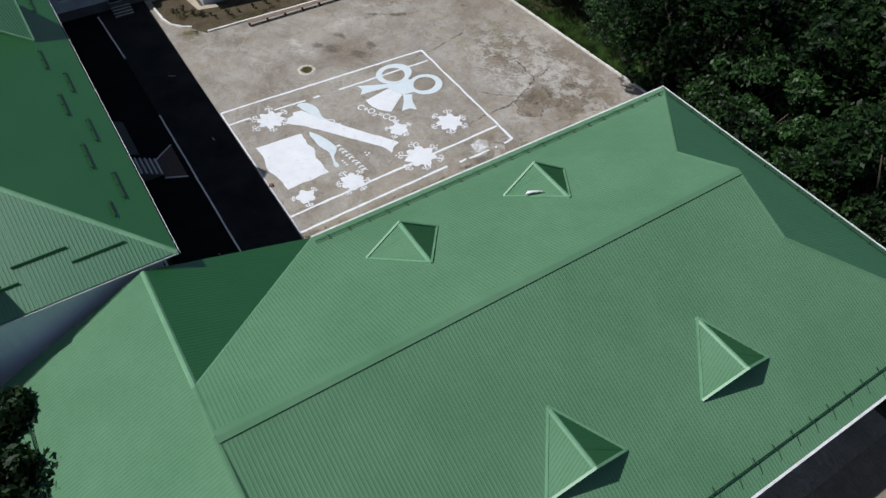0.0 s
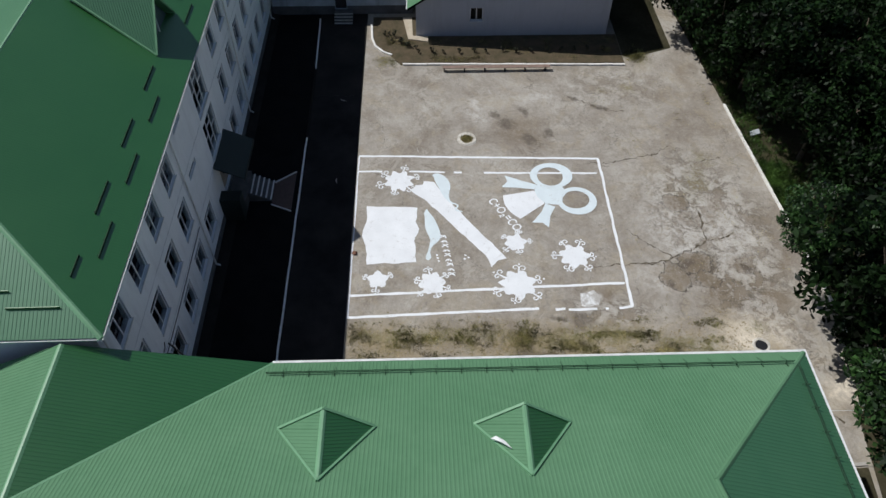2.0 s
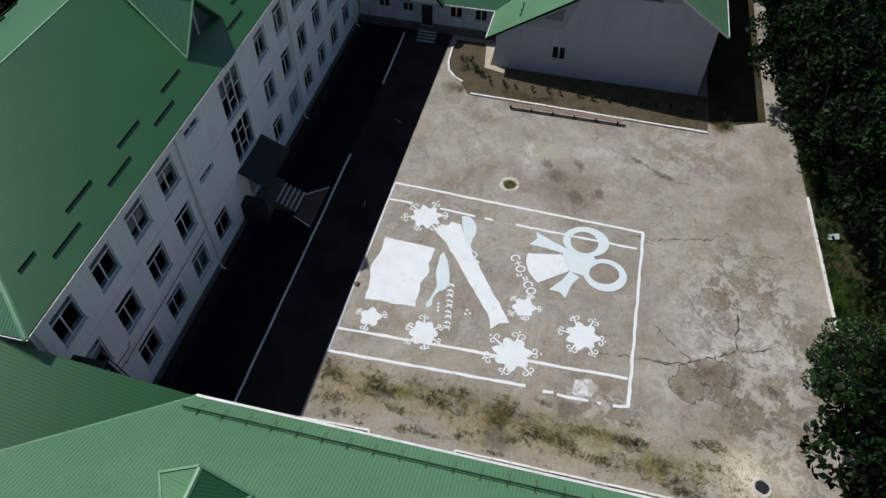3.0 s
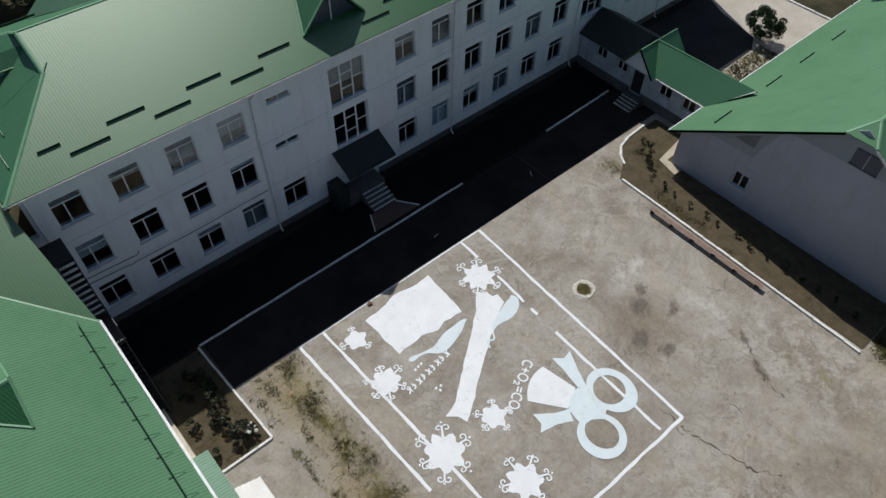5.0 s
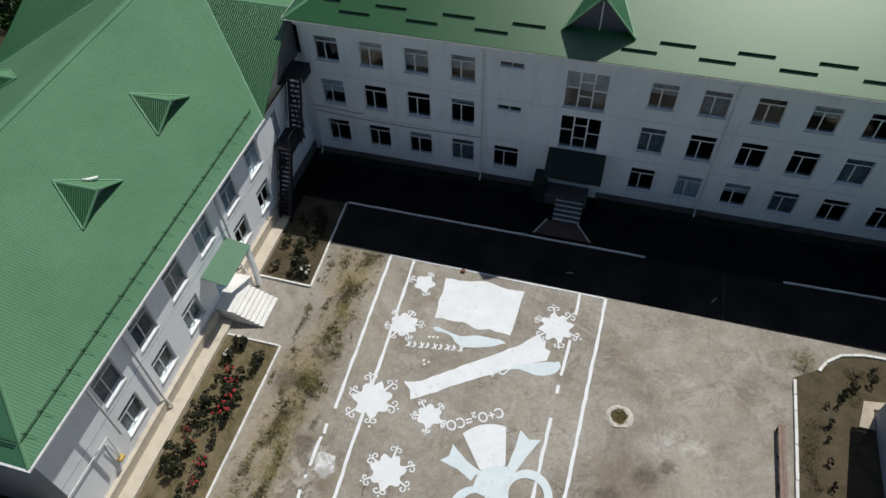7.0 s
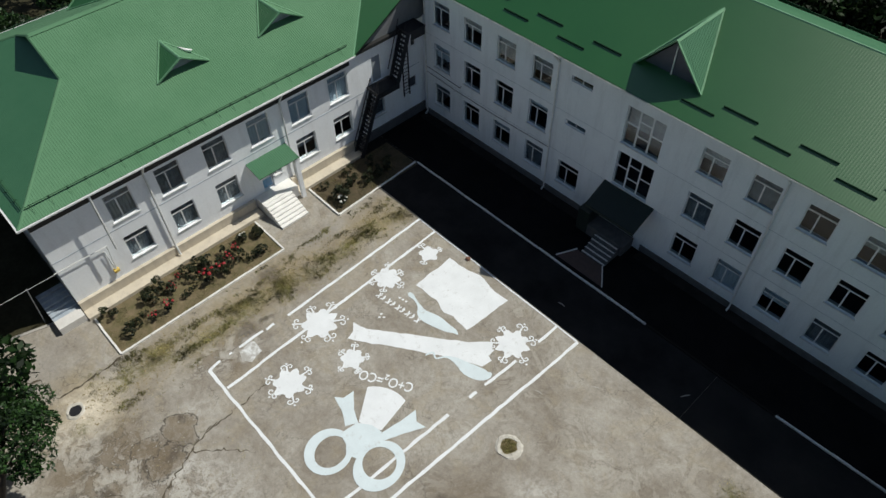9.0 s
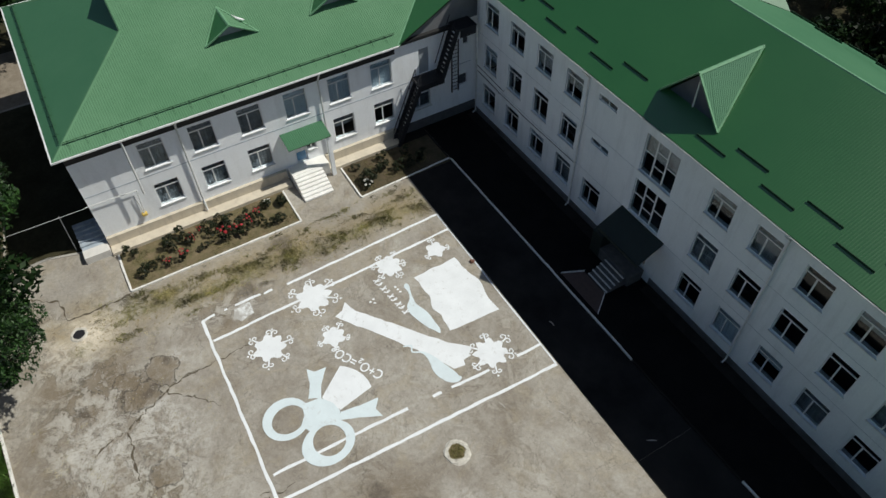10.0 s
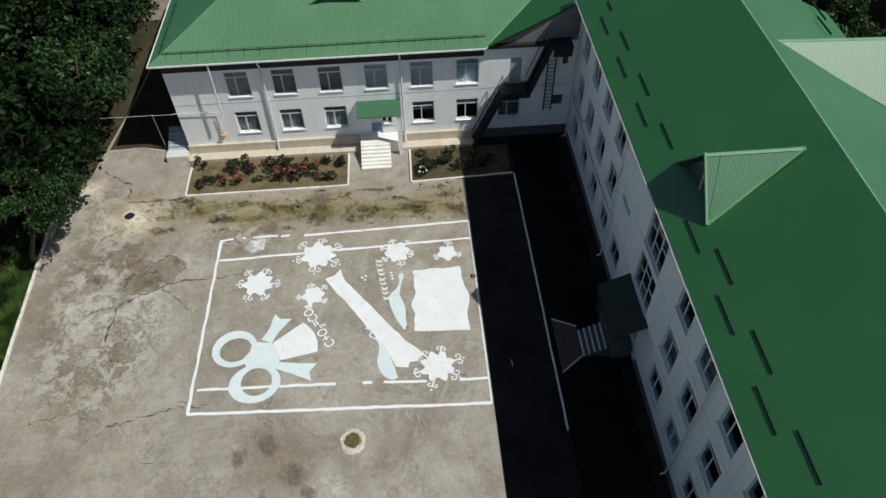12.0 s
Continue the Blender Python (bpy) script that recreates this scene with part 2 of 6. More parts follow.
    b.inputs["Strength"].default_value, b.inputs["Distance"].default_value = 0.6, 0.04
    l.new(noise_node(7, 9, 0.75), b.inputs["Height"])
    l.new(b.outputs[0], p.inputs["Normal"])
    return m


def paint_material(name, colour, worn=(0.56, 0.7, 0.75)):
    """Brushed-on white paint, worn through in specks."""
    m = material(name, colour, tuple(c * 0.9 for c in colour), rough=0.7, scale=0.8, fine=0.06, bump=0.2, bump_scale=25)
    n, l = m.node_tree.nodes, m.node_tree.links
    p = n["Principled BSDF"]
    was = p.inputs["Base Color"].links[0].from_socket
    co, t, r, mix = n.new("ShaderNodeTexCoord"), n.new("ShaderNodeTexNoise"), n.new("ShaderNodeMapRange"), n.new("ShaderNodeMix")
    t.inputs["Scale"].default_value, t.inputs["Detail"].default_value, t.inputs["Roughness"].default_value = 1.7, 10, 0.8
    for i, v in zip((1, 2, 3, 4), (worn[0], worn[1], 0.0, worn[2])):
        r.inputs[i].default_value = v
    mix.data_type = "RGBA"
    mix.inputs[7].default_value = (0.38, 0.36, 0.33, 1)
    l.new(co.outputs["Object"], t.inputs["Vector"])
    l.new(t.outputs[0], r.inputs[0])
    l.new(r.outputs[0], mix.inputs[0])
    l.new(was, mix.inputs[6])
    l.new(mix.outputs[2], p.inputs["Base Color"])
    return m


def lacquered(m, tint, rough):
    """A soft sheen of coil-coated sheet metal over a paint."""
    n, l = m.node_tree.nodes, m.node_tree.links
    g, add = n.new("ShaderNodeBsdfAnisotropic"), n.new("ShaderNodeAddShader")
    g.distribution = "BECKMANN"
    g.inputs["Color"].default_value, g.inputs["Roughness"].default_value = (*tint, 1), rough
    l.new(n["Principled BSDF"].outputs[0], add.inputs[0])
    l.new(g.outputs[0], add.inputs[1])
    l.new(add.outputs[0], n["Material Output"].inputs["Surface"])
    return m


# roof greens: tones differ partly by how each slope catches the sun
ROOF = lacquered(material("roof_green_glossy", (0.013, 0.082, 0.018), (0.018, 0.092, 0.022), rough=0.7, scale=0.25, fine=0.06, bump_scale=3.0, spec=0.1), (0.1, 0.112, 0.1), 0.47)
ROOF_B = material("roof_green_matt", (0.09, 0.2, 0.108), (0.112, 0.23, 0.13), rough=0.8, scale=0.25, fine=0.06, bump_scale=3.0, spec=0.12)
ROOF_MID = lacquered(material("roof_green_mid", (0.045, 0.138, 0.069), (0.056, 0.154, 0.079), rough=0.7, scale=0.25, fine=0.06, bump_scale=3.0, spec=0.1), (0.042, 0.05, 0.046), 0.5)
ROOF_TRIM = material("roof_trim_green", (0.16, 0.34, 0.19), rough=0.45, scale=1.0, fine=0.05)
GUARD = material("guard_dark_green", (0.002, 0.008, 0.004), rough=0.9, fine=0.1, spec=0.05)
RAIL = material("snow_rail_green", (0.018, 0.055, 0.028), rough=0.7, fine=0.1, spec=0.2)
GUTTER = material("gutter_white", (0.75, 0.76, 0.75), rough=0.4, fine=0.05)
# dark boards taken near-black so they hold the eaves' shade
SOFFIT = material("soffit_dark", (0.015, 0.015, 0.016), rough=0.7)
# lighter base carries part of the rear gable's sheen
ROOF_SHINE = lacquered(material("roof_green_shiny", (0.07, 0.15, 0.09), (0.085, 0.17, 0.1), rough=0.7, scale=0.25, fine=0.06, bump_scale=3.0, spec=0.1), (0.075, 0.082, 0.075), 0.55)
PLASTER = material("plaster_blue_white", (0.79, 0.82, 0.85), (0.72, 0.755, 0.79), rough=0.85, scale=0.35, fine=0.06, bump=0.25, bump_scale=8)
PLASTER_B = material("plaster_white", (0.9, 0.92, 0.945), (0.84, 0.86, 0.885), rough=0.85, scale=0.4, fine=0.06, bump=0.25, bump_scale=8)
PLASTER_C = material("plaster_grey", (0.44, 0.455, 0.51), (0.39, 0.4, 0.455), rough=0.85, scale=0.3, fine=0.06, bump=0.25, bump_scale=8)
GABLE = material("gable_board_grey", (0.33, 0.36, 0.38), (0.28, 0.3, 0.33), rough=0.7, scale=0.6, fine=0.08)
GABLE_DARK = material("gable_board_dark", (0.2, 0.205, 0.215), (0.15, 0.155, 0.165), rough=0.7, scale=0.6, fine=0.08)
PLINTH = material("plinth_blue_grey", (0.46, 0.52, 0.58), (0.3, 0.34, 0.39), rough=0.85, scale=0.8, fine=0.1, bump=0.3, bump_scale=12)
# darker grey for the foot of the walls
PLINTH_DARK = material("plinth_dark", (0.13, 0.13, 0.135), (0.07, 0.066, 0.062), rough=0.9, scale=0.7, fine=0.25, bump=0.3, bump_scale=12)
PLINTH_B = material("plinth_ochre", (0.62, 0.555, 0.45), (0.53, 0.47, 0.38), rough=0.85, scale=0.8, fine=0.1, bump=0.3, bump_scale=12)


def streaked(m, colour, amount):
    """Rain streaks and blotches of dirt over a wall paint."""
    n, l = m.node_tree.nodes, m.node_tree.links
    p = n["Principled BSDF"]
    was = p.inputs["Base Color"].links[0].from_socket
    co, mp, t = n.new("ShaderNodeTexCoord"), n.new("ShaderNodeMapping"), n.new("ShaderNodeTexNoise")
    mp.inputs["Scale"].default_value = (1.6, 1.6, 0.22)
    t.inputs["Scale"].default_value, t.inputs["Detail"].default_value, t.inputs["Roughness"].default_value = 1.0, 9, 0.7
    r, mix = n.new("ShaderNodeMapRange"), n.new("ShaderNodeMix")
    for i, v in zip((1, 2, 3, 4), (0.5, 0.75, 0.0, amount)):
        r.inputs[i].default_value = v
    mix.data_type = "RGBA"
    mix.inputs[7].default_value = (*colour, 1)
    l.new(co.outputs["Object"], mp.inputs[0])
    l.new(mp.outputs[0], t.inputs["Vector"])
    l.new(t.outputs[0], r.inputs[0])
    l.new(r.outputs[0], mix.inputs[0])
    l.new(was, mix.inputs[6])
    l.new(mix.outputs[2], p.inputs["Base Color"])


streaked(PLASTER, (0.45, 0.47, 0.49), 0.4)
streaked(PLASTER_B, (0.5, 0.49, 0.48), 0.28)
streaked(PLASTER_C, (0.3, 0.3, 0.33), 0.5)
streaked(PLINTH, (0.2, 0.21, 0.22), 0.7)
streaked(PLINTH_B, (0.36, 0.31, 0.25), 0.6)
FRAME_WHITE = material("window_white", (0.8, 0.81, 0.82), rough=0.35, fine=0.03)
FRAME_BROWN = material("window_old_brown", (0.32, 0.27, 0.22), rough=0.6, fine=0.1)
GLASS = glass_material("window_glass")
CURTAIN = material("curtain_pale", (0.52, 0.48, 0.46), (0.34, 0.31, 0.31), rough=0.9, scale=2.0)
BLIND = material("blind_pale_blue", (0.6, 0.66, 0.72), (0.5, 0.56, 0.62), rough=0.8, scale=2.0)
BENCH_WOOD = material("bench_weathered_wood", (0.28, 0.2, 0.165), (0.19, 0.13, 0.1), rough=0.85, scale=2.5, fine=0.15)
NET = material("net_curtain_grey", (0.26, 0.27, 0.29), (0.14, 0.145, 0.16), rough=0.9, scale=2.5, fine=0.15)
# dark colour stands in for the dimness of the rooms
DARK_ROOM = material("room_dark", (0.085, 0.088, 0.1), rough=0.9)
CONCRETE = ground_material("yard_concrete")
# asphalt taken below its own tone to hold the school's shade
ASPHALT_SHADED = material("asphalt_shaded", (0.014, 0.0138, 0.0142), (0.034, 0.032, 0.03), rough=0.9, scale=0.35, fine=0.35, bump=0.4, bump_scale=25, spec=0.05)
SOIL = material("soil_brown", (0.2, 0.155, 0.098), (0.105, 0.098, 0.048), rough=0.95, scale=1.2, fine=0.35, bump=0.8, bump_scale=9, spec=0.1)
# darker soil; in the bed by the porch it carries the school's shade
SOIL_DARK = material("soil_dark", (0.115, 0.088, 0.058), (0.062, 0.056, 0.033), rough=0.95, scale=1.2, fine=0.35, bump=0.8, bump_scale=9, spec=0.1)
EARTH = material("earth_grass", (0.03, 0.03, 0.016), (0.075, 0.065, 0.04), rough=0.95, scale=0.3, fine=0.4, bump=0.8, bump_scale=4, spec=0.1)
SAND = material("sandy_concrete", (0.5, 0.44, 0.35), (0.4, 0.34, 0.26), rough=0.95, scale=1.5, fine=0.2, bump=0.4, bump_scale=12, spec=0.1)
WORN = material("worn_patch", (0.19, 0.16, 0.125), (0.27, 0.235, 0.19), rough=0.95, scale=1.4, fine=0.35, bump=0.7, bump_scale=10, spec=0.1)
PALE = material("pale_patch", (0.42, 0.4, 0.375), (0.34, 0.32, 0.29), rough=0.95, scale=1.3, fine=0.2, bump=0.5, bump_scale=10, spec=0.1)
DRYGRASS = material("dry_ground", (0.3, 0.24, 0.14), (0.2, 0.17, 0.09), rough=0.95, scale=1.1, fine=0.35, bump=0.7, bump_scale=8, spec=0.1)
PAINT = paint_material("ground_paint_white", (0.8, 0.82, 0.84))
PAINT_BLUE = paint_material("ground_paint_bluish", (0.68, 0.76, 0.79))
KERB = material("kerb_whitewash", (0.78, 0.77, 0.74), (0.62, 0.6, 0.56), rough=0.85, scale=2.0, fine=0.12, vary=0.08)
CEMENT = material("cement_pale", (0.7, 0.68, 0.65), (0.58, 0.56, 0.53), rough=0.9, scale=1.5, fine=0.1, bump=0.3, bump_scale=15)
WHITEWASH = material("whitewashed_concrete", (0.84, 0.83, 0.8), (0.74, 0.72, 0.69), rough=0.85, scale=1.2, fine=0.08, bump=0.3, bump_scale=15)
STEEL = material("steel_dark", (0.03, 0.03, 0.035), rough=0.5, metal=0.3)
RUST = material("rusty_iron", (0.22, 0.1, 0.06), (0.1, 0.05, 0.035), rough=0.8, scale=3.0)
YELLOW = material("gas_pipe_yellow", (0.7, 0.5, 0.12), rough=0.5)
BLUE = material("door_blue", (0.12, 0.3, 0.5), rough=0.4)
BARK = material("bark", (0.11, 0.085, 0.06), (0.06, 0.045, 0.035), rough=0.95, scale=4, bump=0.8, bump_scale=15)
LEAF = leaf_material("leaves", (0.007, 0.022, 0.006), (0.038, 0.088, 0.021))
# the tree leaves darkened to near-black, shade included in the colour
LEAF_SHADED = leaf_material("leaves_shaded", (0.002, 0.006, 0.002), (0.014, 0.032, 0.009), 0.12)
LEAF_DARK = leaf_material("leaves_dark", (0.004, 0.012, 0.004), (0.024, 0.055, 0.015), 0.2)
SHRUB = leaf_material("shrub_leaves", (0.008, 0.018, 0.007), (0.045, 0.05, 0.022))
GRASS = leaf_material("grass_blades", (0.19, 0.18, 0.065), (0.42, 0.36, 0.18))
GRASS_GREEN = leaf_material("grass_green", (0.028, 0.068, 0.013), (0.08, 0.14, 0.028))
GRASS_OLIVE = leaf_material("grass_olive", (0.1, 0.105, 0.035), (0.28, 0.255, 0.105))
GRASS_BED = leaf_material("grass_in_beds", (0.07, 0.085, 0.026), (0.26, 0.22, 0.09))
PETAL = leaf_material("petals_red", (0.15, 0.01, 0.015), (0.48, 0.04, 0.05))
PETAL_WHITE = leaf_material("petals_white", (0.7, 0.68, 0.6), (0.8, 0.78, 0.72))


# ---- building blocks ----
def thing(name, label, category, group="", kind="", place=(0, 0, 0), turn=0.0):
    ob = new(name)
    ob.matrix_world = pose(*place, 0, 0, turn)
    ob.empty_display_size = 0.2
    return tagged(ob, label, category, group, kind)


def finish(name, bm, mat, parent=None, label="", smooth=False):
    mesh = bpy.data.meshes.new(name)
    bm.normal_update()
    bm.to_mesh(mesh)
    bm.free()
    mesh.materials.append(mat)
    if smooth:
        for f in mesh.polygons:
            f.use_smooth = True
    ob = new(name, mesh)
    ob.parent = parent
    if label:
        ob["label"] = label
    return ob


def part(name, bm, mat, parent, label="", smooth=False):
    return finish(name, bm, mat, parent, label, smooth)


def shared(name, ob, parent, m):
    """Another object on the same mesh."""
    o = new(name, ob.data)
    o.parent = parent
    o.matrix_basis = m
    return o


def box(bm, x0, y0, z0, x1, y1, z1, bevel=0.0):
    made = bmesh.ops.create_cube(bm, size=1)["verts"]
    for v in made:
        v.co = Vector(((x0 + x1) / 2 + v.co.x * (x1 - x0), (y0 + y1) / 2 + v.co.y * (y1 - y0), (z0 + z1) / 2 + v.co.z * (z1 - z0)))
    if bevel:
        edges = {e for v in made for e in v.link_edges}
        bmesh.ops.bevel(bm, geom=list(edges), offset=bevel, segments=1, affect="EDGES")
    return bm


def boxed(*args, bevel=0.0):
    return box(bmesh.new(), *args, bevel=bevel)


def bar(bm, a, b, w, h=None):
    """A straight bar of a rectangular section from a to b."""
    a, b = Vector(a), Vector(b)
    d = b - a
    q = d.to_track_quat("Z", "Y").to_matrix().to_4x4()
    made = bmesh.ops.create_cube(bm, size=1)["verts"]
    m = Matrix.Translation((a + b) / 2) @ q @ Matrix.Diagonal((w, h or w, d.length, 1))
    bmesh.ops.transform(bm, matrix=m, verts=made)
    return bm


def tube(bm, points, r, sides=8):
    """A round pipe through points."""
    for a, b in zip(points, points[1:]):
        a, b = Vector(a), Vector(b)
        d = b - a
        q = d.to_track_quat("Z", "Y").to_matrix().to_4x4()
        m = Matrix.Translation((a + b) / 2) @ q
        bmesh.ops.create_cone(bm, cap_ends=True, segments=sides, radius1=r, radius2=r, depth=d.length + r * 0.6, matrix=m)
    return bm


def face(bm, *pts):
    return bm.faces.new([bm.verts.new(p) for p in pts])


def slab(bm, pts, down):
    """A plate: a polygon with a thickness, given as a vector."""
    down = Vector(down)
    top = [bm.verts.new(p) for p in pts]
    low = [bm.verts.new(Vector(p) + down) for p in pts]
    bm.faces.new(top)
    bm.faces.new(low[::-1])
    for i in range(len(pts)):
        j = (i + 1) % len(pts)
        bm.faces.new((top[i], low[i], low[j], top[j]))
    return bm


def sheet(bm, pts, along, pitch=0.15, rib=0.009, thick=0.05):
    """Ribbed roof sheeting over a plane polygon; along: the way of the eave, across the ribs."""
    pts = [Vector(p) for p in pts]
    n = Vector((0, 0, 0))
    for a, b in zip(pts, pts[1:] + pts[:1]):
        n += a.cross(b)
    n.normalize()
    if n.z < 0:
        n = -n
        pts = pts[::-1]
    u = Vector(along)
    u = (u - n * u.dot(n)).normalized()
    v = n.cross(u)
    o = pts[0]
    flat = [((p - o).dot(u), (p - o).dot(v)) for p in pts]
    lo, hi = min(f[0] for f in flat), max(f[0] for f in flat)

    def span(s):
        hits = []
        for (a, b), (c, d) in zip(flat, flat[1:] + flat[:1]):
            if (a - s) * (c - s) < 0:
                hits.append(b + (d - b) * (s - a) / (c - a))
        return (min(hits), max(hits)) if len(hits) > 1 else None

    cuts = {}
    k = math.floor(lo / pitch) - 1
    while k * pitch < hi + pitch:
        for f, h in ((0.0, 0.0), (0.52, 0.0), (0.62, rib), (0.9, rib)):
            cuts[(k + f) * pitch] = h
        k += 1
    for a, _ in flat:
        for e in (-2e-4, 2e-4):
            cuts[a + e] = 0.0
    last = None
    for s in sorted(cuts):
        r = span(s) if lo + 1e-5 < s < hi - 1e-5 else None
        if r is None:
            last = None
            continue
        pair = [bm.verts.new(o + u * s + v * w + n * cuts[s]) for w in r]
        if last:
            bm.faces.new((last[0], pair[0], pair[1], last[1]))
        last = pair
    slab(bm, [p - n * 0.012 for p in pts], -n * thick)
    return bm


def pierced_wall(bm, start, way, inward, length, z0, z1, openings, thick=0.4):
    """A straight wall of that thickness with openings (u0, u1, z0, z1) through it."""
    start, way, inward = Vector(start), Vector(way), Vector(inward)
    us = sorted({0.0, length, *[o[0] for o in openings], *[o[1] for o in openings]})
    zs = sorted({z0, z1, *[o[2] for o in openings], *[o[3] for o in openings]})

    def at(u, z, d):
        return start + way * u + Vector((0, 0, z)) + inward * d

    flip = way.cross(Vector((0, 0, 1))).dot(inward) > 0
    for a, b in zip(us, us[1:]):
        for c, d in zip(zs, zs[1:]):
            mu, mz = (a + b) / 2, (c + d) / 2
            if any(o[0] < mu < o[1] and o[2] < mz < o[3] for o in openings):
                continue
            q = [at(a, c, 0), at(b, c, 0), at(b, d, 0), at(a, d, 0)]
            face(bm, *(q[::-1] if flip else q))
            q = [at(a, c, thick), at(b, c, thick), at(b, d, thick), at(a, d, thick)]
            face(bm, *(q if flip else q[::-1]))
    for a, b, c, d in [*openings, (0.0, length, z0, z1)]:
        for p, q in (((a, c), (b, c)), ((b, c), (b, d)), ((b, d), (a, d)), ((a, d), (a, c))):
            face(bm, at(*p, 0), at(*q, 0), at(*q, thick), at(*p, thick))
    return bm


def window(parent, w, h, m, style="three", frame_mat=None, sill=True, hanging=None, name="window", cover=0.0):
    """A window in its opening: frame with mullion and transom, panes, a sill and perhaps a curtain. Local x along the wall from the opening's lower corner, y inward."""
    frame_mat = frame_mat or FRAME_WHITE
    t, d0, d1 = 0.06, 0.1, 0.17
    if style == "three":
        zt, xm = h * 0.76, w * 0.42
        cells = [(t, xm - 0.04, t, zt - 0.035), (xm + 0.04, w - t, t, zt - 0.035), (t, w - t, zt + 0.035, h - t)]
    elif style == "stair":
        cells = []
        rows = {0: (0.55,), 1: (0.33, 0.72), 2: (0.52,)}
        for k in range(3):
            x0 = t if k == 0 else w * k / 3 + 0.05
            x1 = w - t if k == 2 else w * (k + 1) / 3 - 0.05
            cut = [t, *[h * f for f in rows[k]], h - t]
            for i, (a, b) in enumerate(zip(cut, cut[1:])):
                cells.append((x0, x1, a + (0.035 if i else 0), b - (0.035 if i < len(cut) - 2 else 0)))
    else:
        cells = [(t, w / 2 - 0.04, t, h - t), (w / 2 + 0.04, w - t, t, h - t)]
    bm = pierced_wall(bmesh.new(), (0, d0, 0), (1, 0, 0), (0, 1, 0), w, 0.0, h, cells, d1 - d0)
    bmesh.ops.remove_doubles(bm, verts=bm.verts, dist=1e-4)
    ob = part(name, bm, frame_mat, parent)
    ob.matrix_basis = m
    for a, b, c, d in cells:
        pane = part("pane", boxed(a, d0 + 0.025, c, b, d0 + 0.04, d), GLASS, ob)
        pane.visible_shadow = False
    if sill:
        part("sill", boxed(-0.06, -0.07, -0.06, w + 0.06, d0 - 0.005, -0.004), GUTTER, ob)
    if hanging:
        bm = bmesh.new()
        k, x1 = 14, w * 0.97
        zlow = h * cover
        last = None
        for i in range(k + 1):
            x = w * 0.03 + (x1 - w * 0.03) * i / k
            y = 0.3 + 0.025 * (i % 2)
            pair = [bm.verts.new((x, y, zlow)), bm.verts.new((x, y, h * 0.97))]
            if last:
                bm.faces.new((last[0], pair[0], pair[1], last[1]))
            last = pair
        part("curtain", bm, hanging, ob)
    return ob

# ---- ground ----
def blob(bm, cx, cy, rx, ry, z, seed, turn=0.0, rough=0.25, steps=40):
    """A flat patch with an uneven outline."""
    rng = random.Random(seed)
    ph = [rng.uniform(0, 6.28) for _ in range(6)]
    c, s = math.cos(turn), math.sin(turn)
    pts = []
    for i in range(steps):
        a = 2 * math.pi * i / steps
        r = 1 + rough * sum(math.sin((k + 2) * a + ph[k]) / (k + 1.6) for k in range(6)) + rng.uniform(-0.06, 0.06) * rough * 4
        x, y = rx * r * math.cos(a), ry * r * math.sin(a)
        pts.append((cx + c * x - s * y, cy + s * x + c * y, z))
    face(bm, *pts)
    return bm


ground = finish("ground", boxed(-900, -900, -0.6, 900, 900, -0.03), EARTH)
tagged(ground, "earth with sparse dry grass round the school", "ground", kind="structure")
def yard_edge(x):
    """Where the yard ends at the kerb under the trees."""
    return -38.28 + 0.056 * x


yard = finish("pavement", slab(bmesh.new(), [(-24, -34.0, 0), (-8, -35.2, 0), (0.5, -36.4, 0), (2.5, yard_edge(2.5), 0), (62, yard_edge(62), 0), (62, -0.02, 0), (-24, -0.02, 0)], (0, 0, -0.3)), CONCRETE)
tagged(yard, "worn cracked concrete of the school yard", "pavement", kind="structure")
# outer edge follows the long school's shadow line
strip = finish("road", slab(bmesh.new(), [(-1.6, -8.6, 0.004), (28.5, -8.6, 0.004), (28.5, -4.72, 0.004), (-1.6, -4.9, 0.004)], (0, 0, -0.2)), ASPHALT_SHADED)
tagged(strip, "asphalt strip along the long school, darkened to its shade", "road", kind="structure")
# brown-grey ground with the school's shade mixed into its colour
brown_strip = finish("road", slab(bmesh.new(), [(28.51, -8.6, 0.004), (40.6, -8.6, 0.004), (40.6, -4.5, 0.004), (28.51, -4.72, 0.004)], (0, 0, -0.2)), material("asphalt_brown_shaded", (0.036, 0.033, 0.03), (0.018, 0.018, 0.018), rough=0.9, scale=0.35, fine=0.35, bump=0.4, bump_scale=25, spec=0.05))
tagged(brown_strip, "brownish ground before the low wing, darkened to shade", "road", kind="structure")
# darker still by the facade: the deeper shade there is painted in
inner = finish("pavement", slab(bmesh.new(), [(-1.6, -4.89, 0.004), (28.5, -4.71, 0.004), (40.6, -4.49, 0.004), (40.6, -0.2, 0.004), (-1.6, -0.07, 0.004)], (0, 0, -0.2)), material("asphalt_wall_shade", (0.008, 0.008, 0.008), (0.014, 0.013, 0.013), rough=0.9, scale=0.5, fine=0.35, bump=0.4, bump_scale=25, spec=0.04))
tagged(inner, "near-black ground between kerb and facade, coloured as shade", "pavement", kind="structure")
back_yard = finish("pavement", boxed(43, -12.4, -0.3, 62.8, 30, 0.002), material("dusty_ground", (0.5, 0.46, 0.4), (0.4, 0.36, 0.3), rough=0.95, scale=0.5, fine=0.2, bump=0.4, bump_scale=8, spec=0.1))
tagged(back_yard, "pale dusty ground behind the low wing", "pavement", kind="structure")
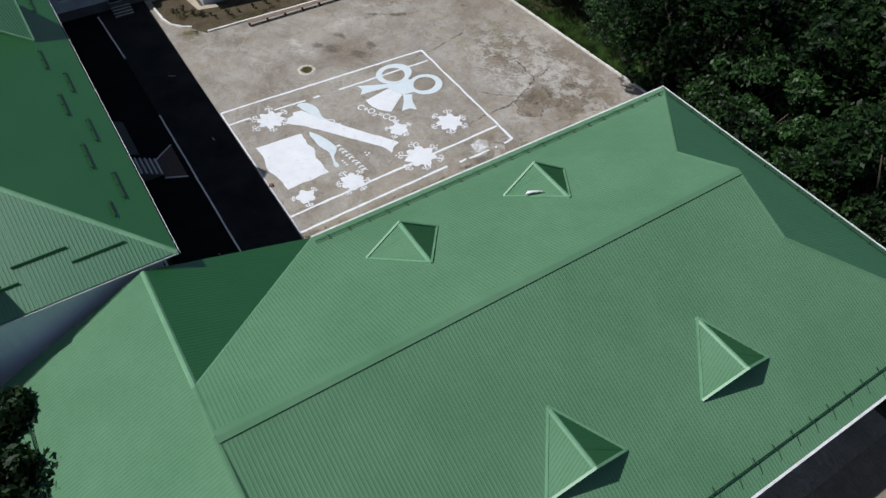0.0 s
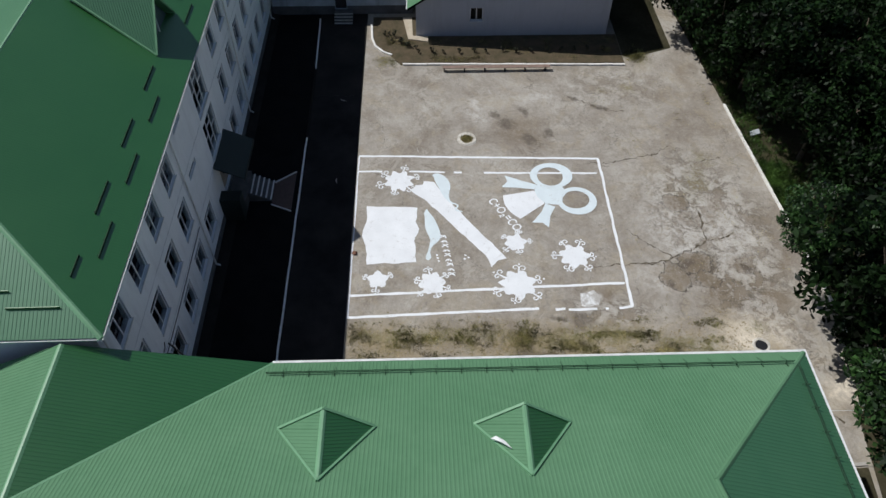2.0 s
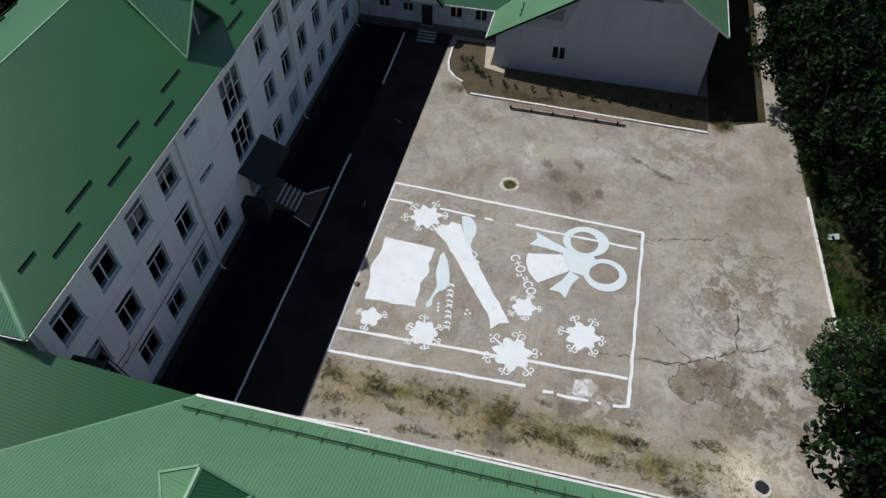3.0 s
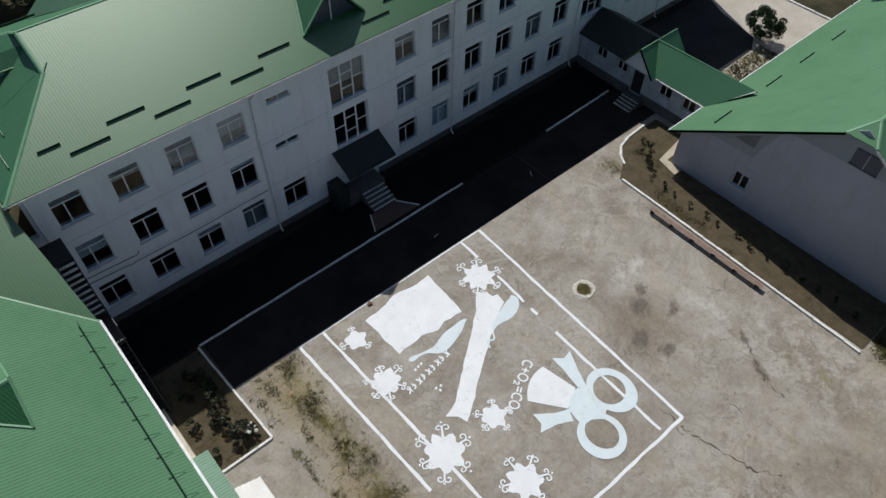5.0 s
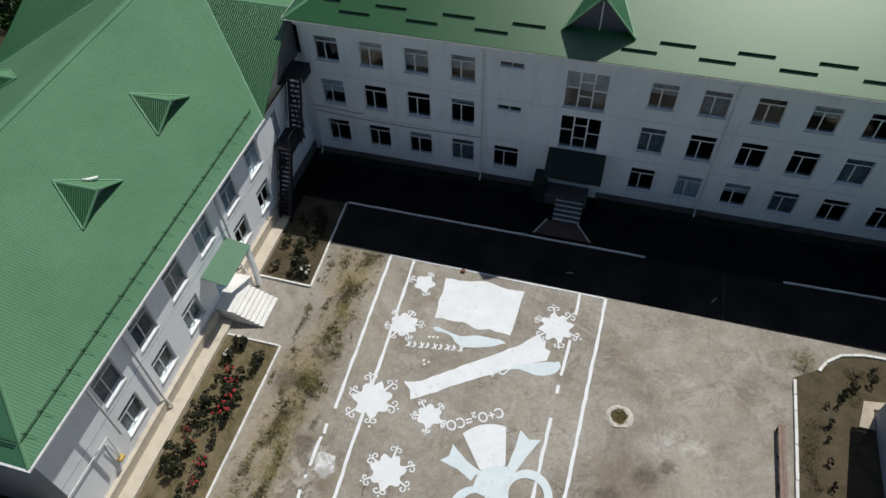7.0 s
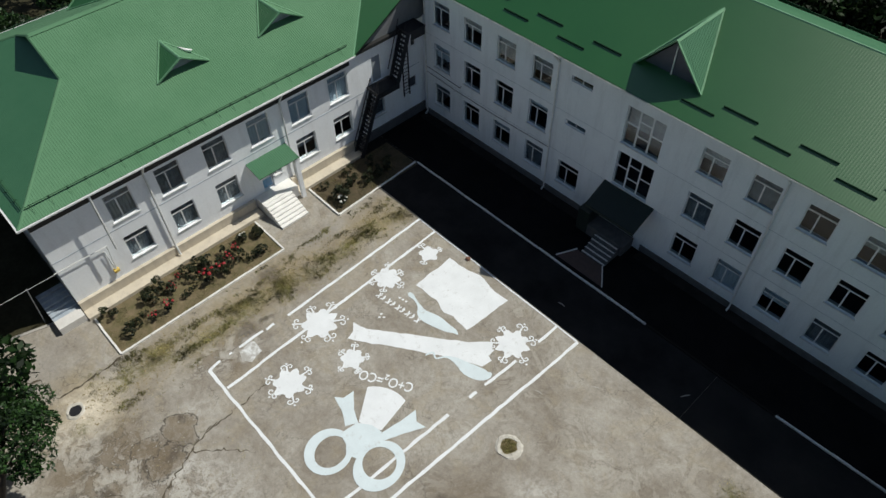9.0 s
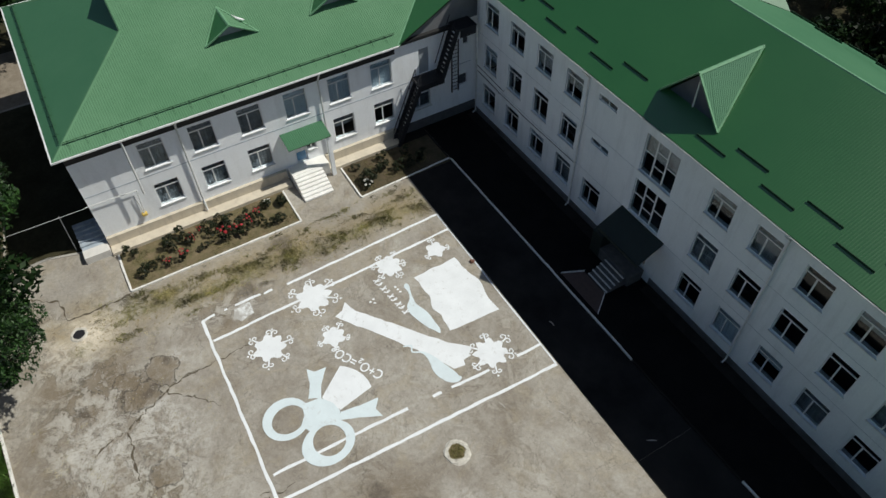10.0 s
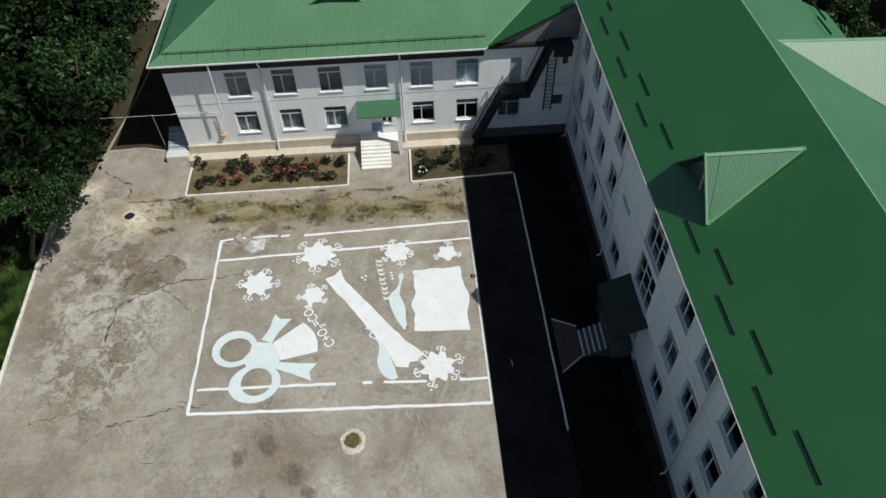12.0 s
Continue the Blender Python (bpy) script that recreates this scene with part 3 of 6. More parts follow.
# dark sheet cut to the long school's cast shadow on the pale ground
behind = finish("pavement", slab(bmesh.new(), [(42.6, -0.2, 0.006), (58.2, -0.2, 0.006), (56.4, -3.4, 0.006), (55.2, -7.6, 0.006), (53.4, -8.6, 0.006), (42.6, -8.9, 0.006)], (0, 0, -0.2)), material("ground_shadow_grey", (0.05, 0.05, 0.052), (0.034, 0.034, 0.035), rough=0.9, scale=0.4, fine=0.3, bump=0.4, bump_scale=25, spec=0.05))
tagged(behind, "grey patch painted as the long school's shadow behind the low wing", "pavement", kind="structure")
# dark sheet laid where the gabled house's shadow falls
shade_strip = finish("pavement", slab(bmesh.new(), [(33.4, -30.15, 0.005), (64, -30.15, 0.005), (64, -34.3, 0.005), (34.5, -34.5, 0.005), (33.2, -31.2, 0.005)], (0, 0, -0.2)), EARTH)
tagged(shade_strip, "dark earth painted for the shadow beside the gabled house", "pavement", kind="structure")
# earth that also paints in the shade beside the wing
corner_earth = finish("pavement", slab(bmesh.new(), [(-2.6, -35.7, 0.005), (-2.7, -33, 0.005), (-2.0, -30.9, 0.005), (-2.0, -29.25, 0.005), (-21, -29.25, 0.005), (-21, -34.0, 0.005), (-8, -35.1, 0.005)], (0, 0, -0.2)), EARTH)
tagged(corner_earth, "dark earth beside the two-storey wing, deepening its shade", "pavement", kind="structure")
back_path = finish("road", boxed(-30, -37, -0.28, -21.3, 40, 0.003), WORN)
tagged(back_path, "brown dirt track behind the two-storey building", "road", kind="structure")

# ---- the long three-storey building ----
AX0, AX1, AY1, A_EAVE, A_RIDGE_Y, A_RIDGE_Z = -1.0, 58.4, 13.2, 11.65, 6.68, 15.1
school = thing("school_building", "long three-storey bluish-white school with green ribbed metal roof", "school")
school.matrix_world = pose(22, -0.15, 0, 0, 0, 0.4) @ pose(-22, 0, 0)
LEVELS = ((1.48, 3.42), (4.88, 6.88), (8.4, 10.25))
COLS = [0.02 + 3.06 * i for i in range(4)] + [21.53 + 3.02 * i for i in range(6)] + [51.6, 54.65]
rng = random.Random(4)
openings, fits = [], []
for f, (low_z, top) in enumerate(LEVELS):
    for c, x in enumerate(COLS):
        openings.append((x - AX0, x + 1.63 - AX0, low_z, top))
        fits.append((x, low_z, 1.63, top - low_z, "three", f, c))
for x in (16.5, 39.95):
    for z0, z1 in ((4.2, 6.88), (7.53, 10.27)):
        openings.append((x - AX0, x + 2.62 - AX0, z0, z1))
        fits.append((x, z0, 2.62, z1 - z0, "stair", 9, 9))
for x in (45.75, 48.7):
    for z in (3.3, 6.68, 9.9):
        openings.append((x - AX0, x + 1.45 - AX0, z, z + 0.42))
        fits.append((x, z, 1.45, 0.42, "two", 8, 8))
for x in (12.2,):
    openings.append((x - AX0, x + 1.75 - AX0, 1.47, 3.42))
    fits.append((x, 1.47, 1.75, 1.95, "three", 0, 8))
    for z in (6.5, 9.84):
        openings.append((x + 0.12 - AX0, x + 1.72 - AX0, z, z + 0.44))
        fits.append((x + 0.12, z, 1.6, 0.44, "two", 8, 8))
openings.append((16.9 - AX0, 18.9 - AX0, 0.95, 3.2))
bm = pierced_wall(bmesh.new(), (AX0, 0, 0), (1, 0, 0), (0, 1, 0), AX1 - AX0, 0.0, A_EAVE - 0.02, openings)
part("wall", bm, PLASTER, school, "bluish-white plastered front wall")
bm = boxed(AX0, 0.41, 0, AX0 + 0.4, AY1, A_EAVE - 0.02)
part("wall", bm, PLASTER, school)
part("wall", boxed(AX1 - 0.4, 0.41, 0, AX1, AY1, A_EAVE - 0.02), PLASTER, school)
part("wall", boxed(AX0 + 0.41, AY1 - 0.4, 0, AX1 - 0.41, AY1, A_EAVE - 0.02), PLASTER, school)
# added partition and floors, unseen but for the dark they give the windows
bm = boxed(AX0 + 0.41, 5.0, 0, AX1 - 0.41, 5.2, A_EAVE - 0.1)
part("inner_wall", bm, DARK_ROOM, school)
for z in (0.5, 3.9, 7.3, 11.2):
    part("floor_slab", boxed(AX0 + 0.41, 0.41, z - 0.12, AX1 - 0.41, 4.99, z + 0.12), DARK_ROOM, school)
part("plinth", boxed(AX0, -0.06, 0.0, 16.2, -0.004, 0.62), PLINTH_DARK, school, "dark grey plinth")
part("plinth", boxed(19.6, -0.06, 0.0, AX1, -0.004, 0.62), PLINTH_DARK, school)
# near-black tone for the skirting and the bare kerb
SKIRT = material("skirt_dark", (0.028, 0.025, 0.022), (0.014, 0.013, 0.012), rough=0.95, scale=1.0, fine=0.3, spec=0.1)
part("skirting", slab(bmesh.new(), [(AX0, -0.065, 0.12), (16.1, -0.065, 0.12), (16.1, -0.75, 0.03), (AX0, -0.75, 0.03)], (0, 0, -0.02)), SKIRT, school, "dark concrete skirting along the wall")
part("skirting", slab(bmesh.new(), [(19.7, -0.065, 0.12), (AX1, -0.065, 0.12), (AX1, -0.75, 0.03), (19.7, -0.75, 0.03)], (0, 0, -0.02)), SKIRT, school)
for z in (4.02, 7.38):
    part("joint", boxed(AX0, -0.008, z, 16.2, -0.003, z + 0.02), PLINTH, school)
    part("joint", boxed(19.3, -0.008, z, AX1, -0.003, z + 0.02), PLINTH, school)
curtained = {(2, 0): (CURTAIN, 0.65), (2, 1): (CURTAIN, 0.55), (2, 2): (CURTAIN, 0.2), (2, 3): (CURTAIN, 0.35), (1, 0): (BLIND, 0.4), (2, 4): (CURTAIN, 0.5),
             (0, 5): (BLIND, 0.0), (0, 6): (BLIND, 0.5), (2, 7): (CURTAIN, 0.5), (1, 3): (BLIND, 0.75), (0, 2): (BLIND, 0.6), (2, 11): (CURTAIN, 0.4), (1, 12): (BLIND, 0.3)}
for x, z, w, h, style, f, c in fits:
    hang, cover = curtained.get((f, c), (NET if (f * 5 + c * 3) % 4 == 1 else None, 0.0))
    if style == "stair" and z > 7:
        hang, cover = CURTAIN, 0.45
    window(school, w, h, pose(x, 0, z), style, FRAME_WHITE, style != "two", hang, cover=cover)
CABLE = material("cable_grey", (0.12, 0.125, 0.135), rough=0.8, fine=0.1)
part("cable", tube(bmesh.new(), [(-0.95, -0.03, 4.5), (0.8, -0.03, 4.42), (2.7, -0.03, 4.3), (2.86, -0.03, 4.55)], 0.022, 6), CABLE, school)
part("cable", tube(bmesh.new(), [(-0.9, -0.03, 4.05), (1.2, -0.03, 3.92), (2.1, -0.03, 3.88), (2.14, -0.03, 3.74), (2.3, -0.03, 3.86), (5.9, -0.03, 3.8), (11.2, -0.03, 3.9)], 0.02, 6), CABLE, school)
door = part("door", boxed(16.9, 0.18, 0.95, 18.9, 0.26, 3.2), FRAME_BROWN, school, "brown double entrance door")
part("door_handle", boxed(17.8, 0.1, 1.9, 17.84, 0.175, 2.2), STEEL, door)

# roof of the long building
E0, E1, EY0, EY1 = AX0 - 0.55, AX1 + 0.3, -0.69, 13.6
HX0, HX1, HZ = 3.15, AX1 - 4.4, 14.0
HY0, HY1 = 4.33, 8.89
ZA = A_EAVE
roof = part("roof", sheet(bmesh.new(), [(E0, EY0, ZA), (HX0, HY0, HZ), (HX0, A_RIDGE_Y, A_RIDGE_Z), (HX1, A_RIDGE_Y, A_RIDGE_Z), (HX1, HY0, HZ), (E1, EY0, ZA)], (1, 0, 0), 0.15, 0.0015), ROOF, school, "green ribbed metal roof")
# rear slope gets a paler green, its direct sun put into the colour
part("roof_slope", sheet(bmesh.new(), [(E0, EY1, ZA), (HX0, HY1, HZ), (HX0, A_RIDGE_Y, A_RIDGE_Z), (HX1, A_RIDGE_Y, A_RIDGE_Z), (HX1, HY1, HZ), (E1, EY1, ZA)], (1, 0, 0), 0.15, 0.003), ROOF_MID, roof)
part("roof_slope", sheet(bmesh.new(), [(E0, EY0, ZA), (HX0 + 0.4, HY0 + 0.35, HZ + 0.2), (HX0 + 0.4, HY1 - 0.35, HZ + 0.2), (E0, EY1, ZA)], (0, 1, 0), 0.15, 0.011), ROOF_MID, roof)
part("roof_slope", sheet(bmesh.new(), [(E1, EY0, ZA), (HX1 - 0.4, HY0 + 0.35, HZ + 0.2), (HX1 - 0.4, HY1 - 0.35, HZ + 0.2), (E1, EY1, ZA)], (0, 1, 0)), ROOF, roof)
for x in (HX0 + 0.45, HX1 - 0.5):
    bm = bmesh.new()
    slab(bm, [(x, HY0 + 0.3, HZ - 0.1), (x, HY1 - 0.3, HZ - 0.1), (x, A_RIDGE_Y, A_RIDGE_Z - 0.12)], (0.05, 0, 0))
    part("gablet", bm, GABLE, roof)


def cap(parent, a, b, w=0.26, mat=None):
    """A folded cap along a ridge or hip."""
    a, b = Vector(a), Vector(b)
    bm = bmesh.new()
    d = (b - a).normalized()
    side = d.cross(Vector((0, 0, 1))).normalized()
    up = side.cross(d)
    if up.z < 0:
        up = -up
    rows = [(-w / 2, -0.08), (-w / 2, -0.045), (-0.04, 0.022), (0.04, 0.022), (w / 2, -0.045), (w / 2, -0.08)]
    va = [bm.verts.new(a + side * s + up * h) for s, h in rows]
    vb = [bm.verts.new(b + side * s + up * h) for s, h in rows]
    for i in range(5):
        bm.faces.new((va[i], va[i + 1], vb[i + 1], vb[i]))
    bm.faces.new(va[::-1])
    bm.faces.new(vb)
    bm.faces.new((va[0], vb[0], vb[5], va[5]))
    return part("ridge_cap", bm, mat or ROOF_TRIM, parent)


cap(roof, (HX0 - 0.02, A_RIDGE_Y, A_RIDGE_Z), (HX1 + 0.02, A_RIDGE_Y, A_RIDGE_Z), 0.18)
for sx, hx, ex in ((1, HX0, E0), (-1, HX1, E1)):
    for hy, ey in ((HY0, EY0), (HY1, EY1)):
        cap(roof, (ex, ey, ZA), (hx, hy, HZ))
        cap(roof, (hx, hy, HZ), (hx, A_RIDGE_Y, A_RIDGE_Z))
for x0, y0, x1, y1 in ((E0 - 0.1, EY0 - 0.1, E1 + 0.1, EY0 - 0.02), (E0 - 0.1, EY0, E0 - 0.02, EY1), (E1 + 0.02, EY0, E1 + 0.1, EY1)):
    part("gutter", boxed(x0 + 0.03, y0 + 0.03, ZA - 0.09, x1 - 0.03, y1 - 0.03, ZA - 0.03), GUTTER, school)
part("soffit", boxed(E0, EY0, ZA - 0.14, E1, -0.004, ZA - 0.1), PLASTER, school)
part("soffit", boxed(E0, 0, ZA - 0.14, AX0 - 0.004, EY1, ZA - 0.1), PLASTER, school)
part("cornice", boxed(AX0 - 0.05, -0.1, ZA - 0.75, AX1, -0.004, ZA - 0.145), PLASTER, school)
# snow guards: two staggered rows of short bars
A_RISE = (A_RIDGE_Z - ZA) / (A_RIDGE_Y - EY0)
first = None
for y, x0, step in ((0.22, 2.05, 4.33), (0.87, 4.25, 4.3)):
    for k in range(13):
        x = x0 + step * k
        if 13.9 < x < 19.3 and y > 0.5 or 14.9 < x < 19.0 or x > 54:
            continue
        z = ZA + (y - EY0) * A_RISE
        if first is None:
            bm = boxed(0, -0.014, -0.01, 2.0, 0.014, 0.12)
            for fx in (0.15, 1.0, 1.85):
                box(bm, fx - 0.02, 0.012, -0.01, fx + 0.02, 0.1, 0.06)
            first = part("snow_guard", bm, RAIL, roof, "dark green snow-guard bar")
            first.matrix_basis = pose(x, y, z)
        else:
            shared("snow_guard", first, roof, pose(x, y, z))
part("snow_guard", boxed(0.85, 0.855, ZA + 0.72, 1.95, 0.885, ZA + 0.85), RAIL, roof)
for yy, x0, n in ((14.15, 13.4, 10), (13.4, 15.7, 9), (14.15, 1.2, 1), (13.4, 3.3, 1)):
    for k in range(n):
        shared("snow_guard", first, roof, pose(x0 + 4.3 * k, yy, A_RIDGE_Z - A_RISE * (yy - A_RIDGE_Y)))
for x, y in ((-0.5, 0.95), (0.1, 2.95), (-0.5, 4.95)):
    part("snow_guard", boxed(x - 0.015, y, ZA + (x - E0) * 0.5 - 0.02, x + 0.015, y + 2.05, ZA + (x - E0) * 0.5 + 0.13), ROOF, roof, "thin green snow-guard rod")


def pyramid_dormer(parent, base, out, half, depth, rise, ridge_z, front_mat, front_back=0.3, deep=0.0, skin=None, south=None):
    """A three-cornered dormer: base: the middle under the front edge on the roof; out: the way it faces."""
    skin = skin or ROOF
    south = south or skin
    base, out = Vector(base), Vector(out)
    side = out.cross(Vector((0, 0, 1)))
    left, right = base - side * half, base + side * half
    apex = base + Vector((0, 0, rise)) + out * deep
    back = base - out * depth + Vector((0, 0, ridge_z))
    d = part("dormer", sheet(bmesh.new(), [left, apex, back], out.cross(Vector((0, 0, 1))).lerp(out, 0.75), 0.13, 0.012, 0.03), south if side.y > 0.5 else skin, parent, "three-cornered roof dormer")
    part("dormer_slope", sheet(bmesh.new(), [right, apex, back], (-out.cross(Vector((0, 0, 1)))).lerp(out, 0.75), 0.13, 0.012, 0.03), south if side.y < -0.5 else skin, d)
    sink = Vector((0, 0, -0.1))
    bm = bmesh.new()
    slab(bm, [left - out * front_back + side * 0.15 + sink, right - out * front_back - side * 0.15 + sink, apex - out * (front_back + deep) - Vector((0, 0, 0.2))], -out * 0.05)
    part("dormer_front", bm, front_mat, d)
    for e in (left, right):
        bm = bmesh.new()
        bar(bm, e + Vector((0, 0, 0.03)), apex + Vector((0, 0, 0.03)), 0.1, 0.08)
        part("edge_trim", bm, ROOF_TRIM, d)
    cap(d, back, apex, 0.22)
    for e in (left, right):
        cap(d, e + Vector((0, 0, 0.04)), back + Vector((0, 0, 0.04)), 0.11)
    return d


DORMER_BOARD = material("dormer_board_grey", (0.38, 0.4, 0.43), (0.26, 0.28, 0.3), rough=0.7, scale=1.5, fine=0.1)
DORMER_GLASS = material("dormer_panel_blue", (0.045, 0.065, 0.1), (0.03, 0.045, 0.07), rough=0.35, fine=0.1)
dz = ZA + (0.87 - EY0) * A_RISE
dm = pyramid_dormer(roof, (17.93, 0.87, dz + 0.02), (0, -1, 0), 2.12, 4.55, 2.36, 2.35, DORMER_GLASS, 0.35, 0.0, ROOF_MID)
part("mullion", boxed(17.89, 1.15, dz + 0.1, 17.97, 1.21, dz + 1.95), GUTTER, dm)

# hooded gable over the west hip
BY, BZ, BE, BW = 7.1, 14.12, 13.5, 0.68
for sy in (-1, 1):
    hood = part("hood", sheet(bmesh.new(), [(-1.02, BY, BZ), (3.5, BY, BZ), (3.5, BY + sy * BW, BE), (-1.02, BY + sy * BW, BE)], (1, 0, 0)), ROOF_MID, roof, "small hooded roof over the hip")
    bm = slab(bmesh.new(), [(-0.8, BY + sy * 0.5, BE + 0.1), (2.4, BY + sy * 0.5, BE + 0.1), (-0.8, BY + sy * 0.5, BE - 1.55)], (0, -sy * 0.06, 0))
    part("cheek", bm, PLINTH, hood, "blue-grey boarded cheek")
    part("edge_trim", bar(bmesh.new(), (-1.0, BY + sy * (BW - 0.02), BE + 0.02), (3.4, BY + sy * (BW - 0.02), BE + 0.02), 0.05, 0.08), ROOF, hood)
bm = slab(bmesh.new(), [(-0.8, BY - 0.5, BE - 1.5), (-0.8, BY + 0.5, BE - 1.5), (-0.8, BY + 0.5, BE), (-0.8, BY, BZ - 0.1), (-0.8, BY - 0.5, BE)], (0.08, 0, 0))
part("hood_front", bm, PLINTH, roof)
part("edge_trim", boxed(-1.0, BY - 0.5, BE - 1.4, -0.88, BY - 0.4, BE - 0.05), ROOF, roof, "dark green corner strip of the hood")
# deep rear eave and the gable on the rear slope
REAR_Y, REAR_Z = 15.5, 10.77
part("roof_slope", sheet(bmesh.new(), [(1.0, EY1 + 0.01, ZA - 0.015), (E1, EY1 + 0.01, ZA - 0.015), (E1, REAR_Y, REAR_Z), (1.0, REAR_Y, REAR_Z)], (1, 0, 0), 0.15, 0.003), ROOF_MID, roof)
PEAK, NECK = (8.75, REAR_Y, 13.85), (9.5, 7.3, 14.69)
for x in (12.55, 4.95):
    part("roof_slope", sheet(bmesh.new(), [NECK, PEAK, (x, REAR_Y, REAR_Z + 0.02)], (0, 1, 0), 0.15, 0.008), ROOF_SHINE, roof)
cap(roof, NECK, PEAK, 0.2)
part("gablet", slab(bmesh.new(), [(5.3, REAR_Y - 0.3, REAR_Z), (12.2, REAR_Y - 0.3, REAR_Z), (8.75, REAR_Y - 0.3, 13.7)], (0, -0.1, 0)), GABLE, roof)
part("wall", boxed(5.3, AY1 + 0.01, 0, 12.2, REAR_Y - 0.3, REAR_Z - 0.05), PLASTER, school)
for x in (-0.8, 11.35, 26.35, 39.35, 50.7):
    bm = tube(bmesh.new(), [(x, -0.75, ZA - 0.15), (x, -0.12, ZA - 0.8), (x, -0.12, 0.35), (x, -0.35, 0.2)], 0.055)
    part("downpipe", bm, GUTTER, school)

# green metal toned near-black: the school's shade is in this colour
CANOPY_SHADED = material("canopy_shaded", (0.012, 0.022, 0.018), rough=0.6, scale=2)
STEP_GREY = material("step_grey", (0.12, 0.118, 0.115), (0.07, 0.07, 0.07), rough=0.9, scale=2)
# porch of the long building
porch = thing("entrance_porch", "dark green pitched canopy over concrete entrance steps", "porch")
bm = slab(bmesh.new(), [(16.0, -0.02, 4.15), (19.8, -0.02, 4.15), (19.8, -1.95, 3.15), (16.0, -1.95, 3.15)], (0, 0, -0.06))
sheet(bm, [(16.0, -0.02, 4.17), (19.8, -0.02, 4.17), (19.8, -1.95, 3.17), (16.0, -1.95, 3.17)], (1, 0, 0), thick=0.02)
part("canopy", bm, CANOPY_SHADED, porch, "green metal canopy, coloured near-black as in shade")
part("fascia", boxed(16.0, -2.0, 2.95, 19.8, -1.955, 3.14), CANOPY_SHADED, porch)
part("side_wall", boxed(15.3, -1.5, 0, 16.19, -0.07, 1.9), CANOPY_SHADED, porch)
part("landing", boxed(16.2, -1.5, 0.01, 19.1, -0.3, 0.93), STEP_GREY, porch)
for k in range(5):
    st = part("step", boxed(17.05, -1.5 - 0.3 * (k + 1), 0.01, 18.9, -1.503 - 0.3 * k, 0.93 - 0.155 * (k + 1)), STEP_GREY, porch)
    part("nosing", boxed(17.05, -1.5 - 0.3 * (k + 1) - 0.01, 0.935 - 0.155 * (k + 1), 18.9, -1.5 - 0.3 * (k + 1) + 0.1, 0.95 - 0.155 * (k + 1)), CEMENT, st)
bm = slab(bmesh.new(), [(16.75, -3.02, 0.02), (18.75, -3.02, 0.02), (19.8, -4.4, 0.02), (16.1, -4.4, 0.02)], (0, 0, -0.03))
part("ramp", bm, material("brick_red_paving", (0.1, 0.066, 0.057), rough=0.9, scale=4), porch)
for a, b in (((16.7, -3.0, 0.05), (16.05, -4.4, 0.05)), ((18.8, -3.0, 0.05), (19.85, -4.4, 0.05))):
    part("edging", bar(bmesh.new(), a, b, 0.07, 0.08), CEMENT, porch)

# ---- the two-storey building ----
BX, BY0, B_EAVE = -1.55, -29.2, 8.42
hall = thing("school_annex", "two-storey white school wing with ochre plinth and green metal roof", "school")
B_COLS = [-25.12, -21.87, -18.6, -15.35, -12.1, -8.82]
openings, fits = [], []
for i, y in enumerate(B_COLS):
    openings.append((y - BY0, y + 1.65 - BY0, 5.05, 7.13))
    fits.append((y, 5.05, 2.08, "up", i))
    if i != 3:
        openings.append((y - BY0, y + 1.65 - BY0, 1.8, 3.7))
        fits.append((y, 1.8, 1.9, "low", i))
openings.append((-5.68 - BY0, -4.03 - BY0, 1.82, 3.55))
fits.append((-5.68, 1.82, 1.73, "low", 6))
openings += [(-15.3 - BY0, -14.45 - BY0, 1.0, 3.1), (-14.42 - BY0, -13.65 - BY0, 1.85, 3.1), (-4.95 - BY0, -4.1 - BY0, 4.9, 7.02), (-1.66 - BY0, -0.85 - BY0, 2.7, 3.6), (-1.2 - BY0, -0.78 - BY0, 6.22, 6.92)]
bm = pierced_wall(bmesh.new(), (BX, BY0, 0), (0, 1, 0), (-1, 0, 0), 0.25 - BY0, 0.0, 8.2, openings)
part("wall", bm, PLASTER_B, hall, "white plastered front wall")
part("wall", boxed(-19.9, BY0, 0, BX - 0.41, BY0 + 0.4, 8.2), PLASTER_B, hall)
part("wall", boxed(-19.9, BY0 + 0.41, 0, -18.9, 6.4, 8.2), PLASTER_B, hall)
part("wall", boxed(-19.49, 6.6, 0, BX - 0.41, 6.4, 8.2), PLASTER_B, hall)
# added partition and floors that darken the windows from inside
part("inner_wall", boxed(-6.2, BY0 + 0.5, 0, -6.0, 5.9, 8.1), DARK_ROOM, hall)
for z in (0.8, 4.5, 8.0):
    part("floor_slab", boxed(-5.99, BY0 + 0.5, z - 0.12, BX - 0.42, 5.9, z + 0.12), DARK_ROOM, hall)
b_curtain = {("up", 0): (CURTAIN, 0.0), ("up", 3): (BLIND, 0.0), ("up", 4): (BLIND, 0.0), ("up", 5): (BLIND, 0.0), ("low", 5): (CURTAIN, 0.65), ("low", 4): (NET, 0.5)}
for y, z, h, f, i in fits:
    hang, cover = b_curtain.get((f, i), (NET, 0.0))
    window(hall, 1.65, h, pose(BX, y, z, 0, 0, 90), "three", FRAME_WHITE, True, hang, cover=cover)
window(hall, 0.77, 1.25, pose(BX, -14.42, 1.85, 0, 0, 90), "two", FRAME_WHITE, True)
door = part("door", boxed(BX - 0.26, -15.3, 1.0, BX - 0.18, -14.45, 3.1), FRAME_WHITE, hall, "white glazed door with blue lower panel")
